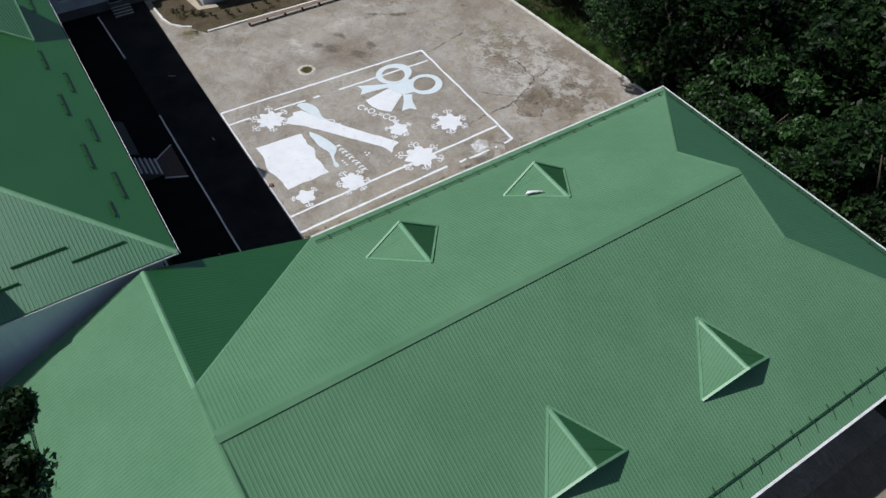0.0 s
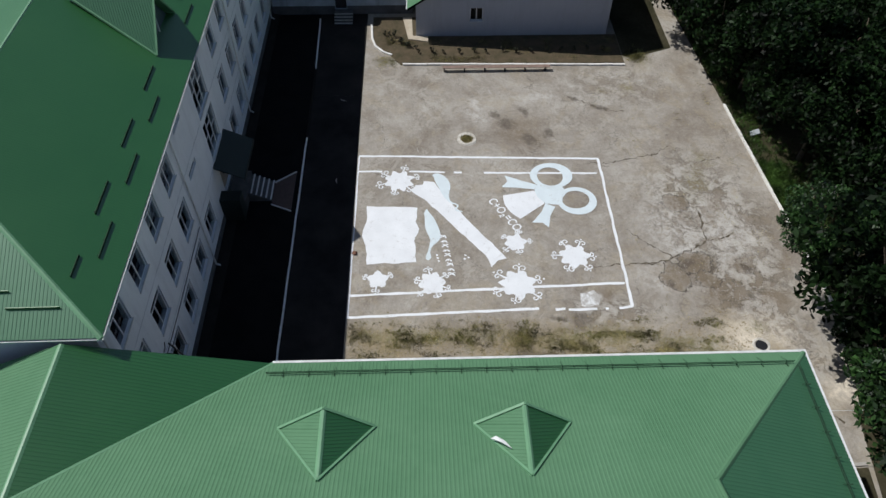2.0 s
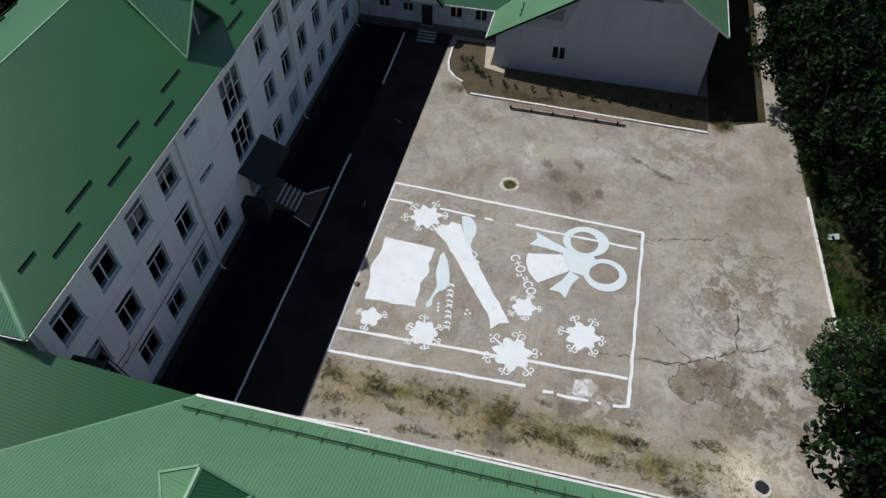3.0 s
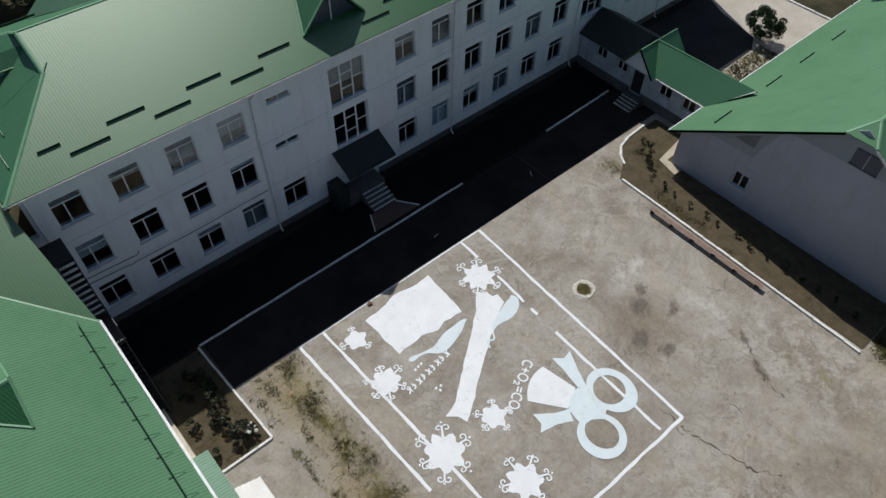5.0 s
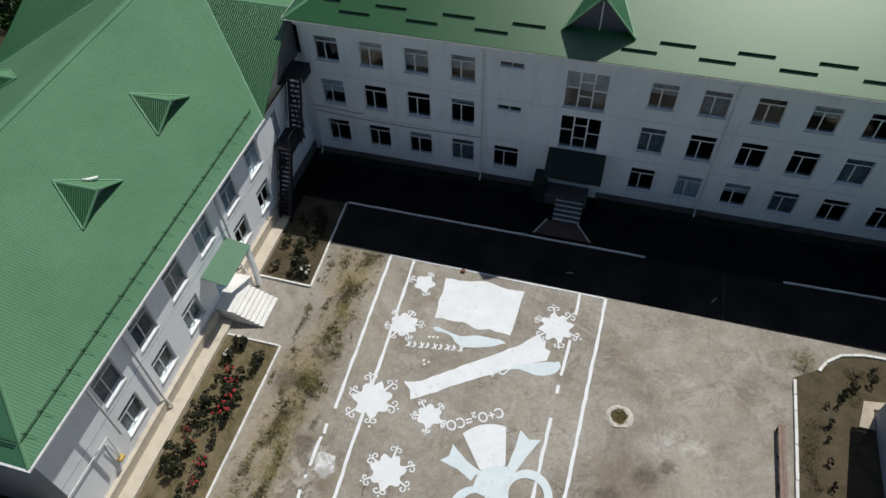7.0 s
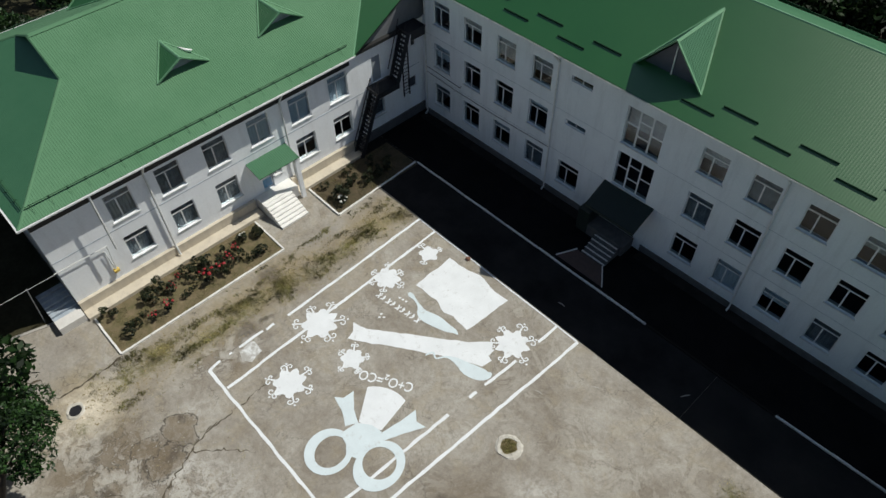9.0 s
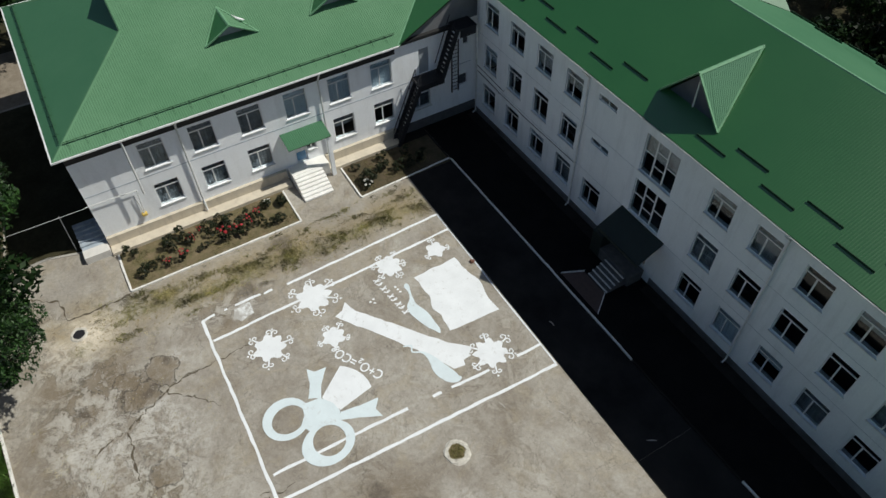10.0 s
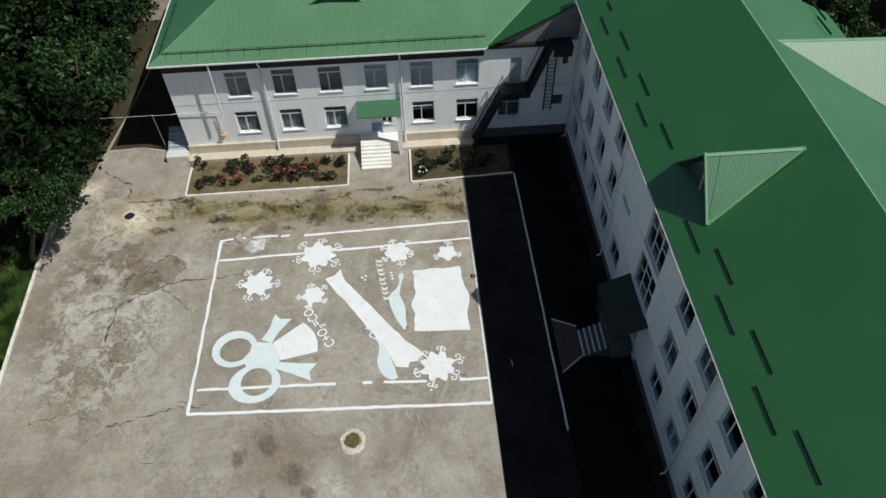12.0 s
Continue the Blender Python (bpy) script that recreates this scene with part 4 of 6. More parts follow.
part("door_panel", boxed(BX - 0.175, -15.22, 1.1, BX - 0.16, -14.53, 1.85), BLUE, door)
part("door", boxed(BX - 0.2, -4.95, 4.9, BX - 0.12, -4.1, 7.02), GABLE, hall, "grey fire door")
part("shutter", boxed(BX - 0.2, -1.66, 2.7, BX - 0.12, -0.85, 3.6), DARK_ROOM, hall)
part("shutter", boxed(BX - 0.2, -1.2, 6.22, BX - 0.12, -0.78, 6.92), DARK_ROOM, hall)
part("plinth", boxed(BX + 0.004, BY0, 0.0, BX + 0.25, -16.3, 0.95), PLINTH_B, hall, "ochre plastered plinth with a ledge")
part("plinth", boxed(BX + 0.004, -13.2, 0.0, BX + 0.25, -7.3, 0.95), PLINTH_B, hall)
part("plinth", boxed(BX + 0.004, -7.29, 0.0, BX + 0.1, -0.07, 0.8), PLINTH_DARK, hall)
part("apron", boxed(BX + 0.26, BY0, 0.005, -0.5, -16.3, 0.25), PLINTH_B, hall)
part("apron", boxed(BX + 0.26, -13.2, 0.005, -0.5, -7.3, 0.25), PLINTH_B, hall)
part("joint", boxed(BX + 0.003, BY0, 4.55, BX + 0.014, -0.5, 4.59), PLINTH, hall)

RX, RZ, KB = -10.75, 12.8, 0.4424
EX, EXW, ES, GY = -0.85, -20.65, -29.65, -23.05
LY, LZ, LS, LN, LX, LVX = 0.53, 11.5, -6.85, 7.2, -1.68, -7.81
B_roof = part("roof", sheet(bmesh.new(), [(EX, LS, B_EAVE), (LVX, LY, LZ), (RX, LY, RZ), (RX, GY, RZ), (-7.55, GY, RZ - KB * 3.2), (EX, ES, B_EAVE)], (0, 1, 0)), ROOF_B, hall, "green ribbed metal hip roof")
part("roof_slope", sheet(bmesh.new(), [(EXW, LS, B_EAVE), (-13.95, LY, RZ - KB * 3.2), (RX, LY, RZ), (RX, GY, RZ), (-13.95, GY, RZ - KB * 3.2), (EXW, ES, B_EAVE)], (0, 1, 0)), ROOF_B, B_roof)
# slopes turned from the sun get darker greens as painted shade
part("roof_slope", sheet(bmesh.new(), [(EX, ES, B_EAVE), (-7.85, GY + 0.3, 11.5), (-13.65, GY + 0.3, 11.5), (EXW, ES, B_EAVE)], (1, 0, 0)), ROOF_MID, B_roof)
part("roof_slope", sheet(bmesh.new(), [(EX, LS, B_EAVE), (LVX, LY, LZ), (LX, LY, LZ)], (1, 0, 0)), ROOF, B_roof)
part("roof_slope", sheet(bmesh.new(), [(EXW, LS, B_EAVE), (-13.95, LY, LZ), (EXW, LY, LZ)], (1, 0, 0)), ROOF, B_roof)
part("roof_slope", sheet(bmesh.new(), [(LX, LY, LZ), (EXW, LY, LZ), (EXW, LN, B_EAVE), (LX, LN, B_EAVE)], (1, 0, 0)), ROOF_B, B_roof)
# gablet colour includes the shade of the roof overhang
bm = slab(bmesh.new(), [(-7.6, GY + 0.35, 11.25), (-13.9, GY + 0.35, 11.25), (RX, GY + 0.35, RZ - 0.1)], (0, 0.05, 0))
part("gablet", bm, SOFFIT, B_roof, "boarded gablet, coloured near-black for its overhang's shade")
bm = slab(bmesh.new(), [(-7.6, LY - 0.06, LZ - 0.1), (-13.9, LY - 0.06, LZ - 0.1), (RX, LY - 0.06, RZ - 0.06)], (0, 0.04, 0))
part("gablet", bm, GABLE, B_roof)
# gable board tone includes the shade of the long school
bm = slab(bmesh.new(), [(BX, LS + 0.5, 8.22), (BX, 0.2, 8.22), (BX, 0.2, LZ - 0.2)], (-0.2, 0, 0))
part("gable_wall", bm, GABLE_DARK, hall, "boarded gable, darkened for the long school's shade")
part("wall", boxed(BX + 0.002, 0.0, 0, AX0 - 0.002, 0.3, 8.3), PLASTER, hall)
for a, b in (((RX, LY, RZ), (RX, GY, RZ)), ((RX, GY, RZ), (-7.55, GY, 11.4)), ((RX, GY, RZ), (-13.95, GY, 11.4)), ((-7.55, GY, 11.4), (EX, ES, B_EAVE)), ((-13.95, GY, 11.4), (EXW, ES, B_EAVE)),
             ((LVX, LY, LZ), (LX, LY, LZ)), ((EXW, LY, LZ), (-13.95, LY, LZ)), ((EX, LS, B_EAVE), (LVX, LY, LZ)), ((EXW, LS, B_EAVE), (-13.95, LY, LZ)), ((RX, LY, RZ), (LVX, LY, LZ)), ((RX, LY, RZ), (-13.95, LY, LZ))):
    cap(B_roof, a, b, 0.5 if a[0] == b[0] == RX else 0.24, ROOF_B if a[0] == RX or a[1] == GY else ROOF_TRIM)
for x0, y0, x1, y1 in ((EX + 0.02, ES, EX + 0.1, LS), (EXW - 0.1, ES, EXW - 0.02, LS), (EXW - 0.1, ES - 0.1, EX + 0.1, ES - 0.02)):
    part("gutter", boxed(x0 - 0.005, y0 - 0.005, B_EAVE - 0.1, x1 + 0.02, y1 + 0.02, B_EAVE - 0.006), GUTTER, hall)
part("gutter", boxed(EXW - 0.1, LN + 0.02, B_EAVE - 0.12, LX - 0.05, LN + 0.1, B_EAVE - 0.005), GUTTER, hall)
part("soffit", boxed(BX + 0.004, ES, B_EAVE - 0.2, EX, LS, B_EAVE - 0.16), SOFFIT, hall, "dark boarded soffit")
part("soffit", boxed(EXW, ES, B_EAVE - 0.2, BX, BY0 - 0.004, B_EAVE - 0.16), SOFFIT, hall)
# near-black band on the wall top paints in the eave's shadow
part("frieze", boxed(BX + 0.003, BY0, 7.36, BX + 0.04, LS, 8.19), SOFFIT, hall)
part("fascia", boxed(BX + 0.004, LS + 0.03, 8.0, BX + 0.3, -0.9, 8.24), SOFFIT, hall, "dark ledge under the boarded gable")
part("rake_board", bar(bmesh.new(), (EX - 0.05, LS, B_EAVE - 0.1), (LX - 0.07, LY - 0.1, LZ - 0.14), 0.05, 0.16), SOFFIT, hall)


def snow_rail(x_of, a, b, along, step=1.05):
    """A two-bar snow rail on brackets along the eave."""
    a, b = Vector(a), Vector(b)
    d = (b - a).normalized()
    rail = part("snow_rail", tube(bmesh.new(), [a + Vector((0, 0, 0.18)), b + Vector((0, 0, 0.18))], 0.02, 6), RAIL, B_roof, "green pipe snow rail")
    part("rail_bar", tube(bmesh.new(), [a + Vector((0, 0, 0.08)), b + Vector((0, 0, 0.08))], 0.018, 6), RAIL, rail)
    out = d.cross(Vector((0, 0, 1))) * x_of
    bm = bmesh.new()
    bar(bm, (0, 0, -0.02), (0, 0, 0.2), 0.02)
    bar(bm, Vector((0, 0, 0.2)), out * 0.42 + Vector((0, 0, -0.18)), 0.012)
    bar(bm, Vector((0, 0, 0.0)), -out * 0.2 + Vector((0, 0, 0.1)), 0.03)
    one = None
    k = 0.3
    while k < (b - a).length:
        q = a + d * k
        if one is None:
            one = part("bracket", bm, RAIL, rail)
            one.matrix_basis = Matrix.Translation(q)
        else:
            shared("bracket", one, rail, Matrix.Translation(q))
        k += step


zr = B_EAVE + KB * 0.75 + 0.02
snow_rail(1, (EX - 0.75, ES + 0.9, zr), (EX - 0.75, LS + 0.1, zr), None)
snow_rail(-1, (EXW + 0.75, ES + 0.9, zr), (EXW + 0.75, LS - 0.6, zr), None)
snow_rail(-1, (EXW + 0.9, ES + 0.75, zr), (EX - 0.9, ES + 0.75, zr), None)
snow_rail(1, (-17.5, LN - 0.8, zr), (-2.6, LN - 0.8, zr), None)
for s, x, y, rise in ((1, -4.72, -9.63, 1.12), (1, -4.72, -16.9, 1.12), (-1, -17.25, -9.75, 1.05), (-1, -17.28, -17.1, 1.05)):
    z = RZ - KB * abs(x - RX)
    # south-facing dormer slopes take the darker green for their shade
    pyramid_dormer(B_roof, (x, y, z + 0.02), (s, 0, 0), 1.8, 2.45, rise, 1.1, DORMER_BOARD, 0.45, 0.2, ROOF_B, ROOF)
torn = bmesh.new()
slab(torn, [(-6.1, -16.3, 11.0), (-5.8, -15.95, 10.87), (-5.6, -15.62, 10.73), (-5.52, -15.8, 10.77), (-5.75, -16.1, 10.85)], (0, 0, 0.06))
part("torn_flashing", torn, GUTTER, B_roof, "torn white underlay at a dormer")
for y in (-22.45, -12.75):
    bm = tube(bmesh.new(), [(EX, y, B_EAVE - 0.12), (BX + 0.15, y, B_EAVE - 0.95), (BX + 0.15, y, 1.2), (BX + 0.45, y, 0.4)], 0.07)
    part("downpipe", bm, GUTTER, hall)
part("downpipe", tube(bmesh.new(), [(EX, -25.75, B_EAVE - 0.12), (EX, -25.8, 3.9)], 0.065), GUTTER, hall, "grey-white downpipe hanging clear of the wall")

porch = thing("side_porch", "green metal canopy over a concrete entrance landing", "porch")
bm = sheet(bmesh.new(), [(BX + 0.02, -16.15, 4.06), (BX + 0.02, -12.95, 4.06), (0.05, -12.95, 3.76), (0.05, -16.15, 3.76)], (0, 1, 0))
part("canopy", bm, ROOF_MID, porch, "green ribbed metal canopy")
part("pillar", boxed(-0.3, -13.28, 0.01, -0.05, -12.98, 3.73), PLASTER_B, porch)
part("landing", boxed(BX + 0.01, -16.15, 0.01, -0.45, -13.3, 0.98), WHITEWASH, porch)
for k in range(7):
    part("step", boxed(-0.44 + 0.275 * k, -16.15, 0.01, -0.165 + 0.275 * k - 0.003, -13.93, 0.97 - 0.135 * k, bevel=0.015), WHITEWASH, porch)

# ---- the gabled building across the yard ----
CX, CY0, CY1 = 36.6, -29.3, -12.9
gym = thing("gabled_building", "grey gabled house with half-hipped green metal roof", "house")
CRY, CZ, CK = -23.3, 10.1, 0.644


def c_top(y):
    return CZ - CK * abs(y - CRY) - 0.12


bm = bmesh.new()
outline = [(CY1, 0), (CY1, c_top(CY1)), (-22.2, c_top(-22.2)), (-24.4, c_top(-24.4)), (CY0, c_top(CY0)), (CY0, 0)]
hole = (-18.55, -17.45, 1.45, 2.65)
pierced_wall(bm, (CX, CY0, 0), (0, 1, 0), (1, 0, 0), CY1 - CY0, 0.0, c_top(CY1) - 0.01, [(hole[0] - CY0, hole[1] - CY0, hole[2], hole[3])], 0.35)
slab(bm, [(CX, CY1, c_top(CY1)), (CX, -22.2, c_top(-22.2)), (CX, -24.4, c_top(-24.4)), (CX, CY0, c_top(CY0)), (CX, CY0, c_top(CY1))], (0.35, 0, 0))
part("wall", bm, PLASTER_C, gym, "grey plastered gable wall")
part("wall", boxed(CX + 0.36, CY0, 0, 62, CY0 + 0.35, c_top(CY0)), PLASTER_C, gym)
part("wall", boxed(CX + 0.36, CY1 - 0.35, 0, 62, CY1, c_top(CY1)), PLASTER_C, gym)
part("wall", boxed(61.6, CY0 + 0.36, 0, 62, CY1 - 0.36, 5), PLASTER_C, gym)
# added inside wall and floor that keep the window dark
part("inner_wall", boxed(CX + 1.6, CY0 + 0.4, 0, CX + 1.8, CY1 - 0.4, 3.3), DARK_ROOM, gym)
part("loft_floor", boxed(CX + 0.36, CY0 + 0.4, 3.0, CX + 1.59, CY1 - 0.4, 3.2), DARK_ROOM, gym)
window(gym, 1.1, 1.2, pose(CX, hole[1], hole[2], 0, 0, -90), "two", FRAME_WHITE, True)
# boarded strip under the slopes, with a loft window
bm = slab(bmesh.new(), [(CX - 0.01, -14.7, c_top(-14.7)), (CX - 0.01, -19.2, c_top(-19.2)), (CX - 0.01, -19.1, 6.93), (CX - 0.01, -18.1, 4.27), (CX - 0.01, -14.8, 4.15)], (-0.05, 0, 0))
part("gable_board", bm, GABLE, gym, "grey boarding under the eaves")
part("gable_vent", slab(bmesh.new(), [(CX - 0.07, -16.5, 5.05), (CX - 0.07, -18.05, 6.05), (CX - 0.07, -17.95, 5.0)], (-0.03, 0, 0)), GABLE_DARK, gym, "dark three-cornered vent panel")
bm = slab(bmesh.new(), [(CX - 0.01, -19.6, c_top(-19.6)), (CX - 0.01, CRY, c_top(CRY)), (CX - 0.01, -26.9, c_top(-26.9)), (CX - 0.01, -26.8, 7.6), (CX - 0.01, -19.9, 7.35)], (-0.05, 0, 0))
part("gable_board", bm, GABLE, gym)
loft = part("loft_window", boxed(CX - 0.13, -24.85, 7.65, CX - 0.065, -23.25, 8.75), DORMER_GLASS, gym, "dark glazed loft window")
part("mullion", boxed(CX - 0.15, -24.08, 7.65, CX - 0.132, -24.02, 8.75), GABLE, loft)
part("sill", boxed(CX - 0.2, -24.9, 7.58, CX - 0.065, -23.2, 7.645), GABLE_DARK, loft)
OX, OE, HZC = 36.12, 62.6, 9.5
yl, yr = -12.2, -30.0
zl, zrr = CZ - CK * (yl - CRY), CZ - CK * (CRY - yr)
ha, hb = CRY + (CZ - HZC) / CK, CRY - (CZ - HZC) / CK
C_roof = part("roof", sheet(bmesh.new(), [(OX, yl, zl), (OX, ha, HZC), (OX + 1.7, CRY, CZ), (OE, CRY, CZ), (OE, yl, zl)], (1, 0, 0)), ROOF_B, gym, "green ribbed metal roof")
part("roof_slope", sheet(bmesh.new(), [(OX, yr, zrr), (OX, hb, HZC), (OX + 1.7, CRY, CZ), (OE, CRY, CZ), (OE, yr, zrr)], (1, 0, 0)), ROOF_B, C_roof)
part("roof_slope", sheet(bmesh.new(), [(OX, ha, HZC), (OX + 1.7, CRY, CZ), (OX, hb, HZC)], (0, 1, 0)), ROOF_B, C_roof)
cap(C_roof, (OX + 1.7, CRY, CZ), (OE, CRY, CZ))
cap(C_roof, (OX, ha, HZC), (OX + 1.7, CRY, CZ))
cap(C_roof, (OX, hb, HZC), (OX + 1.7, CRY, CZ))
part("rake_board", bar(bmesh.new(), (OX - 0.03, yl, zl - 0.1), (OX - 0.03, ha, HZC - 0.1), 0.04, 0.14), GUARD, gym)
part("rake_board", bar(bmesh.new(), (OX - 0.03, yr, zrr - 0.1), (OX - 0.03, hb, HZC - 0.1), 0.04, 0.14), GUTTER, gym)
part("gutter", boxed(OX, yl + 0.01, zl - 0.13, OE, yl + 0.09, zl - 0.02), GUTTER, gym)
part("gutter", boxed(OX, yr - 0.09, zrr - 0.13, OE, yr - 0.01, zrr - 0.02), GUTTER, gym)
for x in (37.2, 43.4, 47.8, 52.3):
    shared("snow_guard", first, C_roof, pose(x, -14.6, CZ - CK * (-14.6 - CRY)))

# ---- the low link ----
low = thing("low_wing", "single-storey blue-grey passage with green metal roofs", "house")
DX = 40.35
d_open = [(1.95, 2.95, 1.75, 2.65), (4.1, 5.05, 1.65, 2.45), (8.25, 9.35, 1.6, 2.85), (10.4, 11.5, 1.6, 2.85), (5.75, 6.75, 0.5, 2.5)]
bm = pierced_wall(bmesh.new(), (DX, -0.2, 0), (0, -1, 0), (1, 0, 0), 12.4, 0.0, 3.0, [(a - 0.2, b - 0.2, c, d) for a, b, c, d in d_open], 0.3)
# wall takes the plinth's darker tone to bring in its shade
part("wall", bm, PLINTH, low, "blue-grey plastered wall")
part("wall", boxed(DX + 2.5, -12.6, 0, DX + 2.7, -0.2, 2.9), PLINTH, low)
# added inside wall, a dark backing for the windows
part("inner_wall", boxed(DX + 1.8, -12.5, 0, DX + 2.0, -0.25, 2.9), DARK_ROOM, low)
part("plinth", boxed(DX - 0.05, -5.7, 0, DX - 0.004, -0.2, 0.8), PLINTH_DARK, low, "dark grey plinth")
part("plinth", boxed(DX - 0.05, -12.6, 0, DX - 0.004, -6.8, 0.8), PLINTH_DARK, low)
for a, b, c, d in d_open[:4]:
    window(low, b - a, d - c, pose(DX, -a, c, 0, 0, -90), "two", FRAME_WHITE, True)
part("door", boxed(DX + 0.12, -6.75, 0.5, DX + 0.2, -5.75, 2.5), STEEL, low, "dark metal entrance door")
for k in range(4):
    st = part("step", boxed(DX - 0.6 - 0.3 * (k + 1), -7.3, 0.01, DX - 0.602 - 0.3 * k, -5.7, 0.5 - 0.12 * k), STEP_GREY, low)
    part("nosing", boxed(DX - 0.6 - 0.3 * (k + 1) - 0.01, -7.3, 0.505 - 0.12 * k, DX - 0.6 - 0.3 * (k + 1) + 0.08, -5.7, 0.52 - 0.12 * k), CEMENT, st)
part("landing", boxed(DX - 0.6, -7.3, 0.01, DX - 0.055, -5.7, 0.5), STEP_GREY, low)
NR, NS = (42.35, 4.45), -5.4
# north roof takes the near-black tone in place of its shade
D_roof = part("roof", sheet(bmesh.new(), [(39.95, -0.2, 3.02), (NR[0], -0.2, NR[1]), (NR[0], NS, NR[1]), (39.95, NS, 3.02)], (0, 1, 0)), CANOPY_SHADED, low, "green metal roof, coloured near-black as in shade")
part("roof_slope", sheet(bmesh.new(), [(44.6, -0.2, 3.1), (NR[0], -0.2, NR[1]), (NR[0], NS, NR[1]), (44.6, NS, 3.1)], (0, 1, 0)), CANOPY_SHADED, D_roof)
# cross gable and the ridge that runs into the gabled building
WX, EW, RY, RL = 39.6, 43.95, -6.3, 4.85
MID, FAR, VAL, VAR = (41.68, RY, RL), (41.95, -14.7, RL), (40.05, -7.85, 3.0), (43.3, -7.85, 3.0)
for corners, way in (([(WX, RY, RL), MID, VAL, (WX, -7.85, 3.0)], (1, 0, 0)), ([MID, (EW, RY, RL), (EW, -7.85, 3.0), VAR], (1, 0, 0)), ([(WX, RY, RL), (EW, RY, RL), (EW, -4.8, 3.02), (WX, -4.8, 3.02)], (1, 0, 0)),
                     ([MID, VAL, (40.1, -12.35, 3.0), FAR], (0, 1, 0)), ([MID, FAR, (43.5, -12.35, 3.0), VAR], (0, 1, 0))):
    part("roof_slope", sheet(bmesh.new(), corners, way, 0.15, 0.004), ROOF_MID, D_roof)
for a, b in (((WX, RY, RL), (EW, RY, RL)), (MID, FAR), (MID, VAL)):
    cap(D_roof, a, b, 0.16, ROOF_MID)
for x in (WX + 0.3, EW - 0.4):
    part("gable_wall", slab(bmesh.new(), [(x, -7.7, 2.95), (x, -4.95, 2.95), (x, RY, RL - 0.12)], (0.15, 0, 0)), PLASTER, low)
part("rake_board", bar(bmesh.new(), (WX - 0.02, RY, RL - 0.08), (WX - 0.02, -7.85, 2.92), 0.04, 0.14), GUARD, low)
part("gutter", boxed(39.96, -12.3, 2.88, 40.05, -7.9, 2.98), GUTTER, low)
part("valley_flashing", bar(bmesh.new(), (40.3, -12.4, 3.08), (41.9, -14.62, 4.86), 0.14, 0.03), GUTTER, low, "pale sheet-metal valley flashing")

# ---- painted drawing on the yard ----
Z_PAINT = 0.012


def marking(name, bm, mat, label, category="painted marking", group=""):
    return tagged(finish(name, bm, mat), label, category, group)


def flat(pts, z=Z_PAINT, bm=None):
    bm = bm or bmesh.new()
    f = face(bm, *[(x, y, z) for x, y in pts])
    f.normal_update()
    if f.normal.z < 0:
        f.normal_flip()
    return bm


def wavy(corners, seed, amount=0.05, step=0.35):
    """A polygon whose sides waver like a hand-painted edge."""
    rng = random.Random(seed)
    out = []
    for (a, b), (c, d) in zip(corners, corners[1:] + corners[:1]):
        k = max(1, int(math.hypot(c - a, d - b) / step))
        for i in range(k):
            f = i / k
            j = amount if i else 0.0
            out.append((a + (c - a) * f + rng.uniform(-j, j), b + (d - b) * f + rng.uniform(-j, j)))
    return out


def ribbon(path, z=Z_PAINT, smooth=5):
    """A flat band along (x, y, width) knots, rounded by a spline."""
    pts = []
    p = [path[0], *path, path[-1]]
    for i in range(1, len(p) - 2):
        for k in range(smooth):
            t = k / smooth
            pts.append(tuple(0.5 * (2 * b + (c - a) * t + (2 * a - 5 * b + 4 * c - d) * t * t + (3 * b - a - 3 * c + d) * t ** 3) for a, b, c, d in zip(*p[i - 1:i + 3])))
    pts.append(path[-1])
    left, right = [], []
    for i, (x, y, w) in enumerate(pts):
        x0, y0, _ = pts[max(0, i - 1)]
        x1, y1, _ = pts[min(len(pts) - 1, i + 1)]
        n = math.hypot(x1 - x0, y1 - y0) or 1
        nx, ny = -(y1 - y0) / n, (x1 - x0) / n
        left.append((x + nx * w / 2, y + ny * w / 2))
        right.append((x - nx * w / 2, y - ny * w / 2))
    bm = bmesh.new()
    va = [bm.verts.new((*q, z)) for q in left]
    vb = [bm.verts.new((*q, z)) for q in right]
    for i in range(len(va) - 1):
        f = bm.faces.new((va[i], vb[i], vb[i + 1], va[i + 1]))
        f.normal_update()
        if f.normal.z < 0:
            f.normal_flip()
    return bm


def painted_line(a, b, w, seed):
    rng = random.Random(seed)
    d = math.hypot(b[0] - a[0], b[1] - a[1])
    k = max(2, int(d / 0.5))
    path = [(a[0] + (b[0] - a[0]) * i / k + rng.uniform(-0.025, 0.025), a[1] + (b[1] - a[1]) * i / k + rng.uniform(-0.025, 0.025), w * rng.uniform(0.82, 1.15)) for i in range(k + 1)]
    return marking("painted_line", ribbon(path, 0.006 + 0.0006 * seed, 3), PAINT, "white hand-painted border line on the concrete", group="border lines")


LINES = [((7.3, -8.65), (7.68, -20.1)), ((7.6, -21.1), (7.64, -21.7)), ((7.55, -21.9), (7.57, -23.6)), ((7.58, -24.1), (7.58, -24.3)), ((7.6, -24.9), (7.74, -25.8)),
         ((7.72, -25.75), (20.8, -25.9)), ((20.78, -25.95), (21.45, -8.7)), ((8.92, -8.65), (9.49, -25.6)),
         ((19.82, -8.7), (19.78, -10.4)), ((19.74, -12.3), (19.61, -14.8)), ((19.59, -15.45), (19.56, -16.0)), ((19.5, -17.6), (19.26, -25.6))]
for i, (a, b) in enumerate(LINES):
    painted_line(a, b, 0.185, i)
